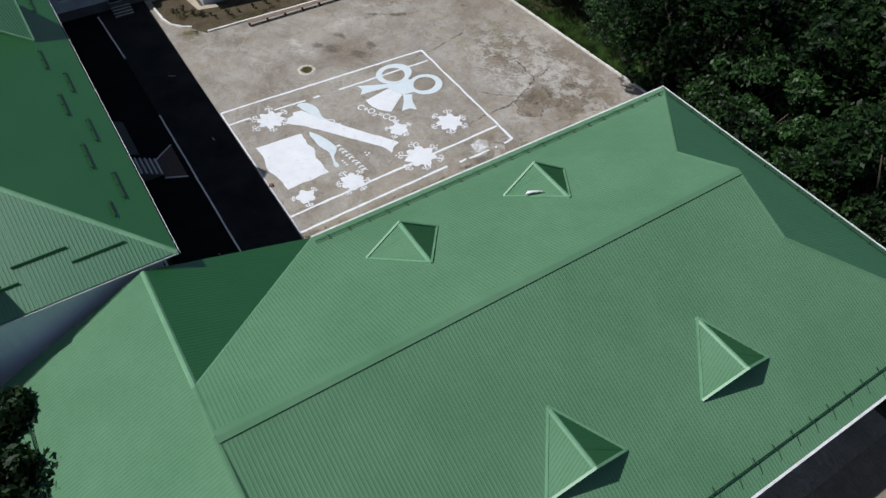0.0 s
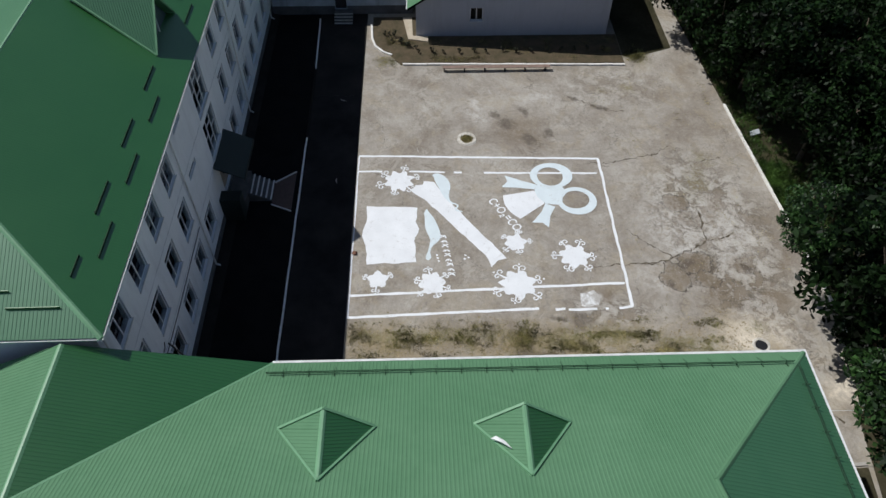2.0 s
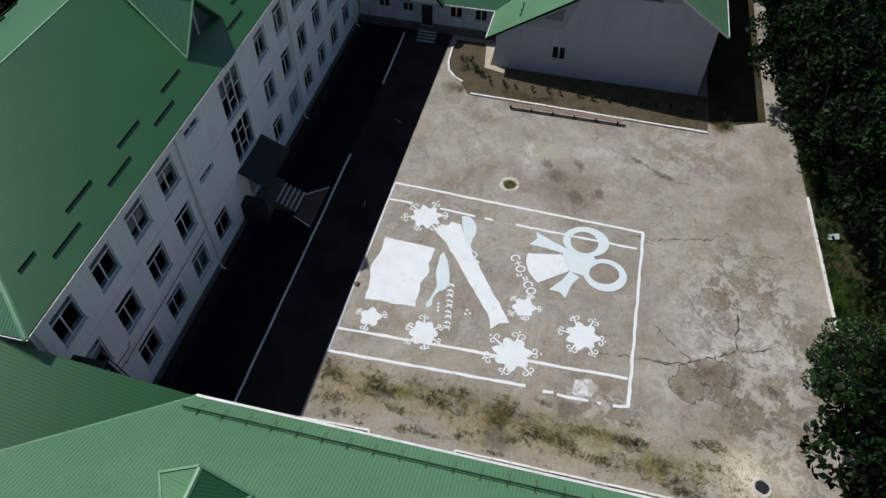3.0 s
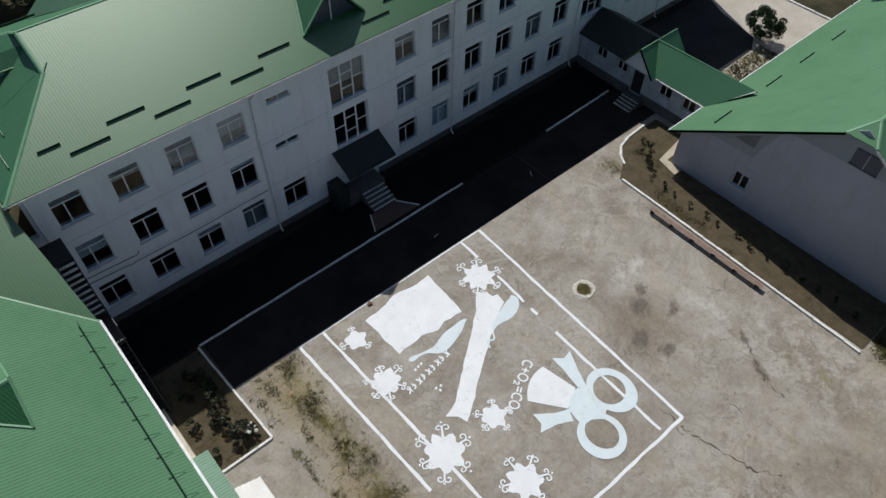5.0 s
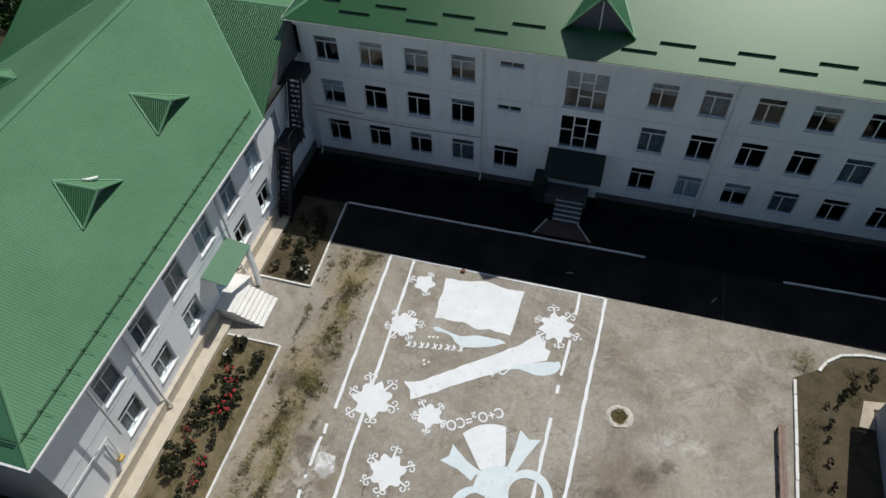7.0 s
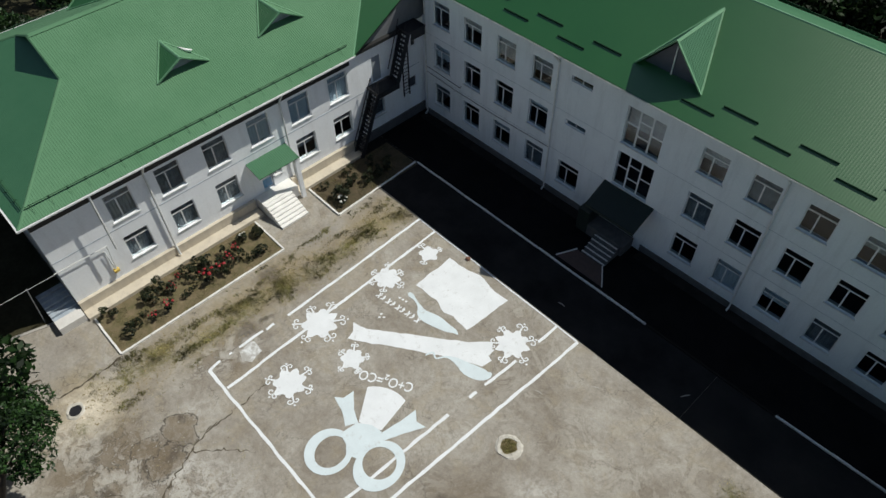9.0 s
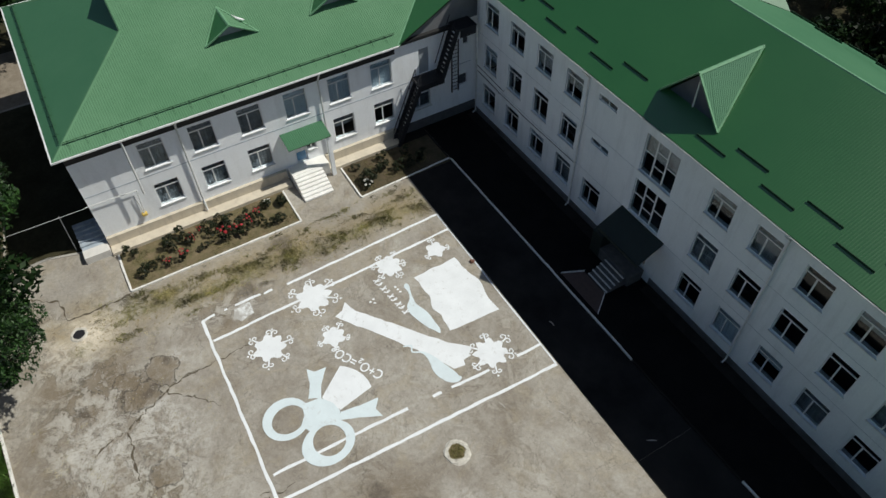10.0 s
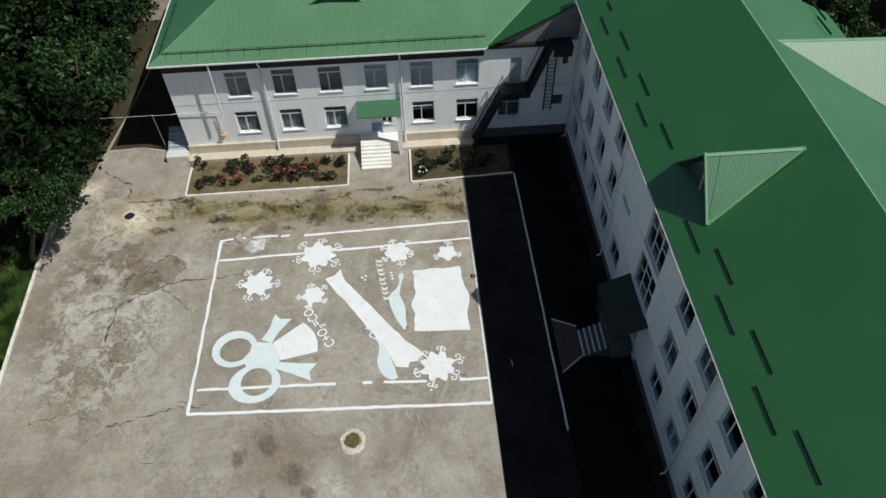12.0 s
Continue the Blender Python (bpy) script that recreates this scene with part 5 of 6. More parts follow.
edge = ribbon([(7.3, -8.7, 0.11), (9.6, -8.72, 0.08), (12, -8.69, 0.12), (14.4, -8.73, 0.07), (17, -8.72, 0.12), (19.2, -8.71, 0.09), (21.4, -8.72, 0.12)], 0.0145)
marking("painted_line", edge, PAINT, "thin grey-white line along the asphalt edge", group="border lines")
marking("paint_smear", flat(wavy([(7.85, -23.75), (7.8, -22.7), (8.75, -22.75), (9.0, -23.6), (8.5, -23.95)], 12, 0.12), 0.005), paint_material("ground_paint_rubbed", (0.75, 0.76, 0.76), (0.42, 0.54, 0.95)), "rubbed-off patch of white paint inside the border")
sheet_pts = [(11.46, -12.8), (11.31, -9.66), (12.6, -9.55), (13.73, -9.26), (15.0, -9.5), (16.41, -9.44), (16.19, -12.89), (14.9, -12.75), (14.28, -12.98), (13.2, -12.65)]
marking("painted_sheet", flat(wavy(sheet_pts, 3, 0.06)), PAINT, "large white painted sheet of paper on the concrete")
scroll = [(11.62, -18.5), (11.45, -17.95), (10.92, -17.5), (11.9, -17.2), (14.7, -15.08), (16.9, -13.42), (17.9, -12.35), (18.2, -12.75), (18.35, -12.7), (18.4, -13.25), (18.75, -13.35), (18.65, -14.05), (17.5, -14.6), (14.4, -16.6), (12.35, -18.05)]
marking("painted_scroll", flat(wavy(scroll, 8, 0.04), 0.0135), PAINT, "white painted scroll with notched ends on the concrete")
marking("painted_ribbon", ribbon([(15.75, -15.9, 0.1), (15.95, -15.45, 0.12), (16.35, -15.6, 0.1), (16.7, -15.1, 0.14), (17.3, -14.85, 0.4), (18.2, -14.75, 0.85), (18.9, -14.5, 0.85), (19.25, -14.2, 0.55), (19.3, -13.95, 0.1)], 0.0155), PAINT_BLUE, "bluish-white painted ribbon tail by the scroll", group="ribbons")
marking("painted_ribbon", ribbon([(11.6, -13.5, 0.16), (11.85, -13.55, 0.34), (12.3, -13.6, 0.16), (12.85, -13.75, 0.24), (13.5, -14.0, 0.72), (14.4, -13.8, 0.85), (15.2, -13.65, 0.6), (15.7, -13.5, 0.35), (16.05, -13.5, 0.06)], 0.0155), PAINT_BLUE, "bluish-white painted ribbon between sheet and scroll", group="ribbons")


def ring(cx, cy, ax, ay, dx, dy, bx, by, turn, z, steps=40):
    """A flat loop between two ovals; the inner one is shifted by dx, dy."""
    bm = bmesh.new()
    c, s = math.cos(turn), math.sin(turn)
    out, inn = [], []
    for i in range(steps):
        a = 2 * math.pi * i / steps
        for lst, u, v, ox, oy in ((out, ax, ay, 0, 0), (inn, bx, by, dx, dy)):
            x, y = u * math.cos(a), v * math.sin(a)
            lst.append(bm.verts.new((cx + ox + c * x - s * y, cy + oy + s * x + c * y, z)))
    for i in range(steps):
        j = (i + 1) % steps
        bm.faces.new((out[i], out[j], inn[j], inn[i]))
    return bm


bow = thing("painted_bow", "bluish-white painted ribbon bow with two loops on the concrete", "painted marking")
part("loop", ring(16.6, -23.75, 1.3, 1.35, 0.1, 0.08, 0.83, 0.95, 0.2, 0.024), PAINT_BLUE, bow)
part("loop", ring(19.1, -22.3, 1.28, 1.5, -0.1, 0.1, 0.92, 0.9, 0.1, 0.028), PAINT_BLUE, bow)
part("knot", flat([(16.2, -22.7), (16.35, -21.6), (17.0, -21.1), (17.7, -20.95), (18.2, -21.3), (18.0, -22.0), (18.0, -22.9), (17.4, -23.2), (16.9, -22.8)], 0.02), PAINT_BLUE, bow)
fan = [(16.38, -21.5)] + [(16.9 + 2.4 * math.cos(a), -21.35 + 2.62 * math.sin(a)) for a in [math.radians(142 - 8.5 * k) for k in range(8)]] + [(17.64, -20.9), (17.0, -21.3)]
part("fan", flat(fan, 0.016), PAINT, bow)
part("tail", flat(wavy([(16.06, -22.2), (15.2, -21.75), (14.2, -21.52), (14.61, -21.17), (14.66, -20.46), (15.6, -21.2), (16.43, -21.55)], 5, 0.02), 0.014), PAINT_BLUE, bow)
part("tail", flat(wavy([(17.75, -20.95), (17.95, -19.8), (18.02, -18.72), (18.58, -19.16), (19.18, -19.03), (18.6, -20.2), (18.15, -21.35)], 6, 0.02), 0.018), PAINT_BLUE, bow)


def flower(x, y, r, points, turn, seed, curls):
    """A pointed painted blossom with separate groups of scrolled tendrils."""
    rng = random.Random(seed)
    pts = []
    for i in range(points):
        a0, tip = turn + 2 * math.pi * (i + rng.uniform(-0.05, 0.05)) / points, rng.uniform(0.92, 1.06)
        for f, da in ((0.72, -0.41), (0.88, -0.22), (tip, 0.0), (0.88, 0.22), (0.72, 0.41)):
            a = a0 + da * 2 * math.pi / points
            pts.append((x + r * f * math.cos(a), y + r * f * math.sin(a)))
    ob = marking("painted_flower", flat(pts, 0.018), PAINT, "white painted blossom with curling tendrils on the concrete", group="painted flowers")
    for k in range(curls):
        a = turn + 2 * math.pi * (k + 0.5 + rng.uniform(-0.13, 0.13)) / curls
        reach = r * rng.uniform(1.02, 1.2)
        for sgn in (-1, 1):
            big = r * rng.uniform(0.13, 0.2)
            a1 = a + sgn * 0.06
            bx, by = x + r * 0.6 * math.cos(a1), y + r * 0.6 * math.sin(a1)
            cx0 = x + reach * math.cos(a) + math.cos(a + sgn * 1.57) * big * 1.05
            cy0 = y + reach * math.sin(a) + math.sin(a + sgn * 1.57) * big * 1.05
            path = [(bx, by, 0.09)]
            for i in range(7):
                ang = a - sgn * 1.57 + sgn * i * 0.95
                rr = big * (1 - i * 0.115)
                path.append((cx0 + rr * math.cos(ang), cy0 + rr * math.sin(ang), 0.075))
            part("tendril", ribbon(path, 0.0225 + 0.003 * k + (0.0015 if sgn > 0 else 0), 2), PAINT, ob)
        bud = reach + r * rng.uniform(0.16, 0.3)
        part("bud", blob(bmesh.new(), x + bud * math.cos(a), y + bud * math.sin(a), r * 0.06, r * 0.06, 0.02, k, steps=8), PAINT, ob)
    return ob


for i, (x, y, r, n, c) in enumerate(((10.1, -10.4, 0.72, 5, 3), (9.75, -13.75, 0.92, 6, 6), (9.55, -19.05, 1.2, 7, 6), (11.7, -22.85, 1.05, 7, 6), (12.95, -19.2, 0.78, 6, 5), (18.8, -11.6, 1.1, 8, 6))):
    flower(x, y, r, n, i * 0.7, i, c)

formula = bpy.data.curves.new("formula", "FONT")
formula.body, formula.size = "C+O₂=CO₂", 0.95
formula.extrude, formula.offset = 0.0, 0.012
holder = bpy.data.objects.new("holder", formula)
scene.collection.objects.link(holder)
bpy.context.view_layer.update()
mesh = bpy.data.meshes.new_from_object(holder)
bpy.data.objects.remove(holder)
mesh.materials.clear()
mesh.materials.append(PAINT)
wide = max(v.co.x for v in mesh.vertices) or 1.0
text = new("painted_formula", mesh)
text.matrix_world = pose(16.75, -17.65, Z_PAINT, 0, 0, math.degrees(math.atan2(-1.79, -3.11))) @ Matrix.Diagonal((3.6 / wide, 0.92, 1, 1))
tagged(text, "white painted chemical formula on the concrete", "painted marking")
bars = thing("painted_writing", "white painted writing too blurred to read", "painted marking")
for i in range(9):
    x, y = 10.3 + 0.39 * i, -15.0 + 0.06 * i
    part("stroke", ribbon([(x, y - 0.2, 0.09), (x + 0.16, y - 0.05 * (i % 3), 0.1), (x + 0.05, y + 0.2, 0.09)], Z_PAINT, 3), PAINT, bars)
    if i % 2:
        part("stroke", ribbon([(x + 0.02, y + 0.02, 0.07), (x + 0.22, y + 0.05 * (i % 3), 0.08)], 0.0145, 3), PAINT, bars)
    else:
        part("stroke", ribbon([(x + 0.24, y - 0.2, 0.08), (x + 0.2, y + 0.02, 0.08), (x + 0.28, y + 0.16, 0.07)], 0.0145, 3), PAINT, bars)
for x, y in ((11.75, -16.1), (11.95, -15.9), (11.65, -15.85), (11.5, -14.2), (11.75, -14.15), (12.0, -14.1)):
    part("dot", blob(bmesh.new(), x, y, 0.08, 0.08, Z_PAINT, 2, steps=10), PAINT, bars)
for i, (x, y, l, a) in enumerate(((23.9, -10.5, 0.5, 0.5), (25.1, -12.1, 0.9, 0.1), (18.7, -7.3, 0.5, 0.1), (21.8, -13.0, 0.5, 0.2), (27.8, -7.4, 0.6, 1.0), (27.1, -17.3, 0.9, 0.1), (26.4, -15.2, 0.6, 0.8), (28.4, -18.8, 0.7, 0.3), (25.6, -17.9, 0.5, 2.0), (27.9, -21.2, 0.6, 0.4))):
    marking("chalk_scrape", ribbon([(x, y, 0.03), (x + l * math.cos(a) * 0.5, y + l * math.sin(a) * 0.5 + 0.06, 0.08), (x + l * math.cos(a), y + l * math.sin(a), 0.02)], 0.011, 3), PALE, "short pale scrape on the ground")

bm = bmesh.new()
bmesh.ops.create_icosphere(bm, subdivisions=2, radius=0.17)
for v in bm.verts:
    v.co *= 1 + 0.25 * noise.noise(v.co * 9)
    v.co.z = max(v.co.z * 0.7, -0.05)
clod = finish("stone", bm, RUST)
clod.matrix_world = pose(12.26, -8.86, 0.05)
tagged(clod, "small dark brown lump at the edge of the yard", "stone")

# ---- manholes ----
PALE_RING = material("ring_concrete", (0.62, 0.59, 0.53), (0.42, 0.39, 0.34), rough=0.95, scale=4.0, fine=0.25, bump=0.5, bump_scale=15)


def manhole(x, y, r, opened, label, ring_mat):
    m = thing("manhole", label, "manhole", place=(x, y, 0))
    bm = bmesh.new()
    n = 14
    rng = random.Random(int(x * 10))
    rows = []
    for rr, z in ((r * 1.12, 0.0), (r, 0.06), (r * 0.72, 0.06), (r * 0.68, -0.02)):
        rows.append([bm.verts.new((rr * rng.uniform(0.86, 1.12) * math.cos(2 * math.pi * i / n), rr * rng.uniform(0.86, 1.12) * math.sin(2 * math.pi * i / n), z)) for i in range(n)])
    for a, b in zip(rows, rows[1:]):
        for i in range(n):
            bm.faces.new((a[i], a[(i + 1) % n], b[(i + 1) % n], b[i]))
    part("collar", bm, ring_mat, m, "crumbling concrete collar")
    bm = bmesh.new()
    bmesh.ops.create_circle(bm, cap_ends=True, segments=20, radius=r * 0.7, matrix=Matrix.Translation((0, 0, 0.03)))
    part("cover", bm, STEEL if opened else DRYGRASS, m)
    return m


manhole(23.12, -16.56, 0.66, False, "round concrete manhole overgrown with grass in the yard", PALE_RING)
manhole(4.76, -32.6, 0.5, True, "round concrete manhole with a dark iron cover", PALE_RING)

# ---- kerbs and beds ----


def kerb_run(parent, pts, w=0.14, h=0.12, mat=None, piece=1.0, z=0.0):
    """A row of whitewashed kerbstones along points."""
    rng = random.Random(len(pts) * 7 + int(pts[0][0] * 10))
    for (a, b), (c, d) in zip(pts, pts[1:]):
        n = max(1, round(math.hypot(c - a, d - b) / piece))
        l = math.hypot(c - a, d - b) / n
        turn = math.degrees(math.atan2(d - b, c - a))
        first_piece = None
        for i in range(n):
            f = (i + 0.5) / n
            m = pose(a + (c - a) * f + rng.uniform(-0.012, 0.012), b + (d - b) * f + rng.uniform(-0.012, 0.012), z + rng.uniform(-0.012, 0.008), 0, 0, turn + rng.uniform(-0.5, 0.5))
            if first_piece is None:
                first_piece = part("kerbstone", boxed(-l / 2 + 0.006, -w / 2, -0.1, l / 2 - 0.006, w / 2, h, bevel=0.012), mat or KERB, parent)
                first_piece.matrix_basis = m
            else:
                shared("kerbstone", first_piece, parent, m)


def kerb(label, pts, **more):
    k = thing("kerb", label, "kerb", kind="structure")
    kerb_run(k, pts, **more)
    return k


kerb("whitewashed kerb along the dark asphalt", [(2.88, -4.9), (13, -4.83), (23.5, -4.76)], w=0.11)
kerb("bare grey kerb along the dark asphalt", [(23.6, -4.76), (32.0, -4.66)], w=0.11, mat=SKIRT)
kerb("whitewashed kerb along the dark asphalt", [(32.1, -4.66), (39.5, -4.42)], w=0.11)
kerb("whitewashed kerb along the pale ground behind the school", [(62.9, -16), (62.9, 24)], w=0.16, h=0.16)
kerb("whitewashed kerb under the trees", [(26.7, yard_edge(26.7)), (16, yard_edge(16)), (2.5, yard_edge(2.5))], w=0.15, h=0.16)
kerb("worn pale concrete edging at the corner of the yard", [(-2.4, -35.7), (-2.58, -33.1), (-1.95, -30.95)], w=0.2, h=0.05, mat=PALE, piece=0.8)
for name, y0, y1 in (("small flower bed with a whitewashed kerb by the porch", -12.5, -5.0), ("long flower bed with a whitewashed kerb and rose bushes", -28.95, -17.15)):
    bed = thing("flower_bed", name, "flower bed")
    part("soil", boxed(-0.45, y0 + 0.07, 0.005, 3.03, y1 - 0.07, 0.05), SOIL_DARK if y0 > -15 else SOIL, bed)
    pts = [(-0.45, y0), (3.1, y0), (2.78, y1)] if y0 > -15 else [(-0.45, y1), (3.05, y1), (3.1, y0), (-0.45, y0)]
    kerb_run(bed, pts, w=0.13)
cbed = thing("flower_bed", "bare soil bed with a whitewashed kerb before the gabled house", "flower bed")
part("soil", slab(bmesh.new(), [(32.45, -30.1, 0.05), (36.58, -30.1, 0.05), (36.58, -12.85, 0.05), (39.65, -12.85, 0.05), (39.65, -9.1, 0.05), (36.4, -9.15, 0.05), (35.3, -9.45, 0.05), (34.0, -10.6, 0.05), (32.45, -11.6, 0.05)], (0, 0, -0.045)), SOIL_DARK, cbed)
kerb_run(cbed, [(32.5, -11.75), (32.1, -30.1)], w=0.17, h=0.14)
kerb_run(cbed, [(33.85, -10.85), (34.3, -10.1), (35.2, -9.4), (36.4, -9.1), (38.4, -9.0)], w=0.17, h=0.14, piece=0.5)
apron = finish("pavement", slab(bmesh.new(), [(35.7, -13.9, 0.12), (36.56, -13.9, 0.12), (36.56, -12.6, 0.12), (39.5, -12.5, 0.12), (39.5, -11.7, 0.12), (36.1, -12.2, 0.12)], (0, 0, -0.11)), SAND)
tagged(apron, "pale concrete slab at the house corner", "pavement", kind="structure")

bench = thing("bench", "long low weathered pinkish-brown plank bench along the bed kerb", "bench")
for i in range(2):
    part("seat_board", boxed(31.4 + 0.2 * i, -23.8, 0.36, 31.58 + 0.2 * i, -15.0, 0.4), BENCH_WOOD, bench)
for k in range(6):
    y = -23.4 + 1.65 * k
    part("leg", boxed(31.42, y - 0.05, 0.0, 31.76, y + 0.05, 0.355), STEEL, bench)

# ---- fire escape and pipes ----
escape = thing("fire_escape", "dark steel fire stairs on the white wing", "stairs")
part("platform", boxed(BX + 0.02, -5.6, 4.72, -0.25, -3.55, 4.9), STEEL, escape)
for x in (-0.3, -1.1):
    part("stringer", bar(bmesh.new(), (x, -7.6, 0.05), (x, -5.5, 4.85), 0.05, 0.34), STEEL, escape)
    part("handrail", bar(bmesh.new(), (x, -7.6, 1.05), (x, -5.5, 5.85), 0.05), STEEL, escape)
    for k in range(5):
        f = k / 4
        part("baluster", bar(bmesh.new(), (x, -7.6 + 2.1 * f, 0.05 + 4.8 * f), (x, -7.6 + 2.1 * f, 1.05 + 4.8 * f), 0.035), STEEL, escape)
    part("upper_stringer", bar(bmesh.new(), (x, -3.65, 4.9), (x, -2.4, 8.45), 0.05, 0.36), STEEL, escape)
    part("handrail", bar(bmesh.new(), (x, -3.85, 5.8), (x, -2.6, 9.3), 0.05), STEEL, escape)
tread = None
for k in range(16):
    f = (k + 0.5) / 16
    m = pose(0, -7.6 + 2.1 * f, 0.05 + 4.8 * f)
    if tread is None:
        tread = part("tread", boxed(-1.08, -0.11, -0.015, -0.32, 0.11, 0.015), STEEL, escape)
        tread.matrix_basis = m
    else:
        shared("tread", tread, escape, m)
for k in range(11):
    f = (k + 0.5) / 11
    shared("tread", tread, escape, pose(0, -3.65 + 1.25 * f, 4.9 + 3.55 * f))
part("skirt_plate", boxed(-0.29, -5.6, 4.45, -0.25, -3.55, 4.71), STEEL, escape)
for y in (-5.5, -4.5, -3.5):
    part("baluster", bar(bmesh.new(), (-0.27, y, 4.9), (-0.27, y, 5.9), 0.035), STEEL, escape)
part("handrail", bar(bmesh.new(), (-0.27, -5.5, 5.9), (-0.27, -3.5, 5.9), 0.045), STEEL, escape)
part("upper_platform", boxed(BX + 0.02, -2.45, 8.3, -0.25, -0.85, 8.45), STEEL, escape)
part("skirt_plate", boxed(-0.3, -2.2, 7.75, -0.25, -0.9, 8.29), STEEL, escape)
ladder = thing("wall_ladder", "dark steel ladder fixed to the white wall", "ladder")
for y in (-2.28, -1.72):
    part("rail", bar(bmesh.new(), (BX + 0.2, y, 2.4), (BX + 0.2, y, 6.9), 0.075), STEEL, ladder)
for k in range(14):
    part("rung", bar(bmesh.new(), (BX + 0.2, -2.28, 2.6 + 0.32 * k), (BX + 0.2, -1.72, 2.6 + 0.32 * k), 0.03), STEEL, ladder)

gas = thing("gas_pipe", "pale gas pipe with yellow valve along the wall", "pipe")
part("riser", tube(bmesh.new(), [(BX + 0.15, -26.3, 1.85), (BX + 0.15, -26.15, 3.9), (BX + 0.15, -29.4, 4.0)], 0.03), GUTTER, gas)
part("riser", tube(bmesh.new(), [(BX + 0.15, -26.35, 1.9), (BX + 0.15, -26.42, 3.6)], 0.03), GUTTER, gas)
part("valve", boxed(BX + 0.02, -26.5, 1.7, BX + 0.3, -26.15, 1.9, bevel=0.03), YELLOW, gas)
part("overhead_run", tube(bmesh.new(), [(BX + 0.15, -29.4, 3.95), (BX + 0.1, -44, 4.0)], 0.013), GUTTER, gas)
part("post", tube(bmesh.new(), [(BX, -31.0, 3.93), (-2.4, -31.3, 0.0)], 0.03), GABLE, gas)
steps = thing("side_steps", "concrete steps with a pale cheek at the wing's end", "stairs")
part("cheek", boxed(-1.5, -30.9, 0.0, -0.7, BY0 - 0.06, 0.55), CEMENT, steps)
for k in range(6):
    part("step", boxed(-1.5 - 0.32 * (k + 1), -30.9, 0.0, -1.503 - 0.32 * k, BY0 - 0.06, 0.5 + 0.16 * k), PLINTH, steps)

# ---- plants ----
def leaf_mesh(name, centres, sizes, seed, up=0.3):
    """Many small leaves, a folded quad each, round the given centres."""
    rng = np.random.RandomState(seed)
    k = len(centres)
    a = rng.normal(size=(k, 3))
    a /= np.linalg.norm(a, axis=1)[:, None]
    b = np.cross(a, rng.normal(size=(k, 3)))
    b[:, 2] *= 0.6
    b /= np.linalg.norm(b, axis=1)[:, None]
    s = sizes[:, None]
    verts = np.stack([centres - a * s, centres + b * s * 0.5, centres + a * s, centres - b * s * 0.5], 1).reshape(-1, 3)
    mesh = bpy.data.meshes.new(name)
    mesh.vertices.add(k * 4)
    mesh.vertices.foreach_set("co", verts.astype(np.float32).ravel())
    mesh.loops.add(k * 4)
    mesh.loops.foreach_set("vertex_index", np.arange(k * 4, dtype=np.int32))
    mesh.polygons.add(k)
    mesh.polygons.foreach_set("loop_start", np.arange(0, k * 4, 4, dtype=np.int32))
    mesh.update(calc_edges=True)
    return mesh


def crown_points(seed, count, radius, height, low, clumps):
    """Leaf places on the outside of many clumps that make an uneven crown."""
    rng = np.random.RandomState(seed)
    out = []
    for i in range(clumps):
        d = rng.normal(size=3)
        d /= np.linalg.norm(d)
        d[2] = d[2] * 0.9 + 0.15
        r = rng.uniform(0.55, 1.0) ** 0.6
        c = np.array([d[0] * radius * r, d[1] * radius * r, low + height * (0.5 + 0.5 * d[2] * r)])
        size = radius * rng.uniform(0.16, 0.38)
        n = int(count / clumps * rng.uniform(0.6, 1.4))
        p = rng.normal(size=(n, 3))
        p /= np.linalg.norm(p, axis=1)[:, None]
        p[:, 2] = np.where(rng.rand(n) < 0.7, np.abs(p[:, 2]), p[:, 2])
        p *= rng.uniform(0.7, 1.06, size=(n, 1)) * size
        p[:, 2] *= 0.8
        out.append(c + p)
    return np.concatenate(out)


def limb(bm, a, b, r0, r1, sides=7):
    a, b = Vector(a), Vector(b)
    d = b - a
    m = Matrix.Translation((a + b) / 2) @ d.to_track_quat("Z", "Y").to_matrix().to_4x4()
    bmesh.ops.create_cone(bm, cap_ends=True, segments=sides, radius1=r0, radius2=r1, depth=d.length, matrix=m)


def tree(seed, radius, height, low, count, leaf, size, limewash=False):
    """A broad-leaved tree at the origin: trunk with limbs, and a crown of leaves."""
    rng = random.Random(seed)
    t = thing("tree", "broad-leaved green tree with a dense uneven crown", "tree", group="trees by the school")
    bm = bmesh.new()
    limb(bm, (0, 0, -0.1), (0.1, 0.05, low + 0.6), 0.2, 0.14)
    for k in range(7):
        a = k * 0.9 + rng.uniform(-0.2, 0.2)
        q = radius * rng.uniform(0.55, 0.8)
        mid = (q * 0.45 * math.cos(a), q * 0.45 * math.sin(a), low + height * 0.3)
        limb(bm, (0.1, 0.05, low + rng.uniform(0.0, 0.5)), mid, 0.1, 0.07)
        limb(bm, mid, (q * math.cos(a), q * math.sin(a), low + height * rng.uniform(0.45, 0.85)), 0.07, 0.025)
    part("trunk", bm, BARK, t, smooth=True)
    pts = crown_points(seed, count, radius, height, low, 36)
    mesh = leaf_mesh("crown", pts, np.random.RandomState(seed).uniform(size * 0.6, size * 1.25, len(pts)), seed)
    mesh.materials.append(leaf)
    crown = new("crown", mesh)
    crown.parent = t
    return t


kinds = [tree(1, 3.7, 5.8, 2.0, 11000, LEAF, 0.19), tree(2, 4.3, 6.6, 2.4, 13000, LEAF_DARK, 0.19), tree(3, 3.2, 5.0, 1.4, 9000, LEAF, 0.18), tree(4, 4.0, 6.2, 1.6, 11000, LEAF_SHADED, 0.19)]
rng = random.Random(12)
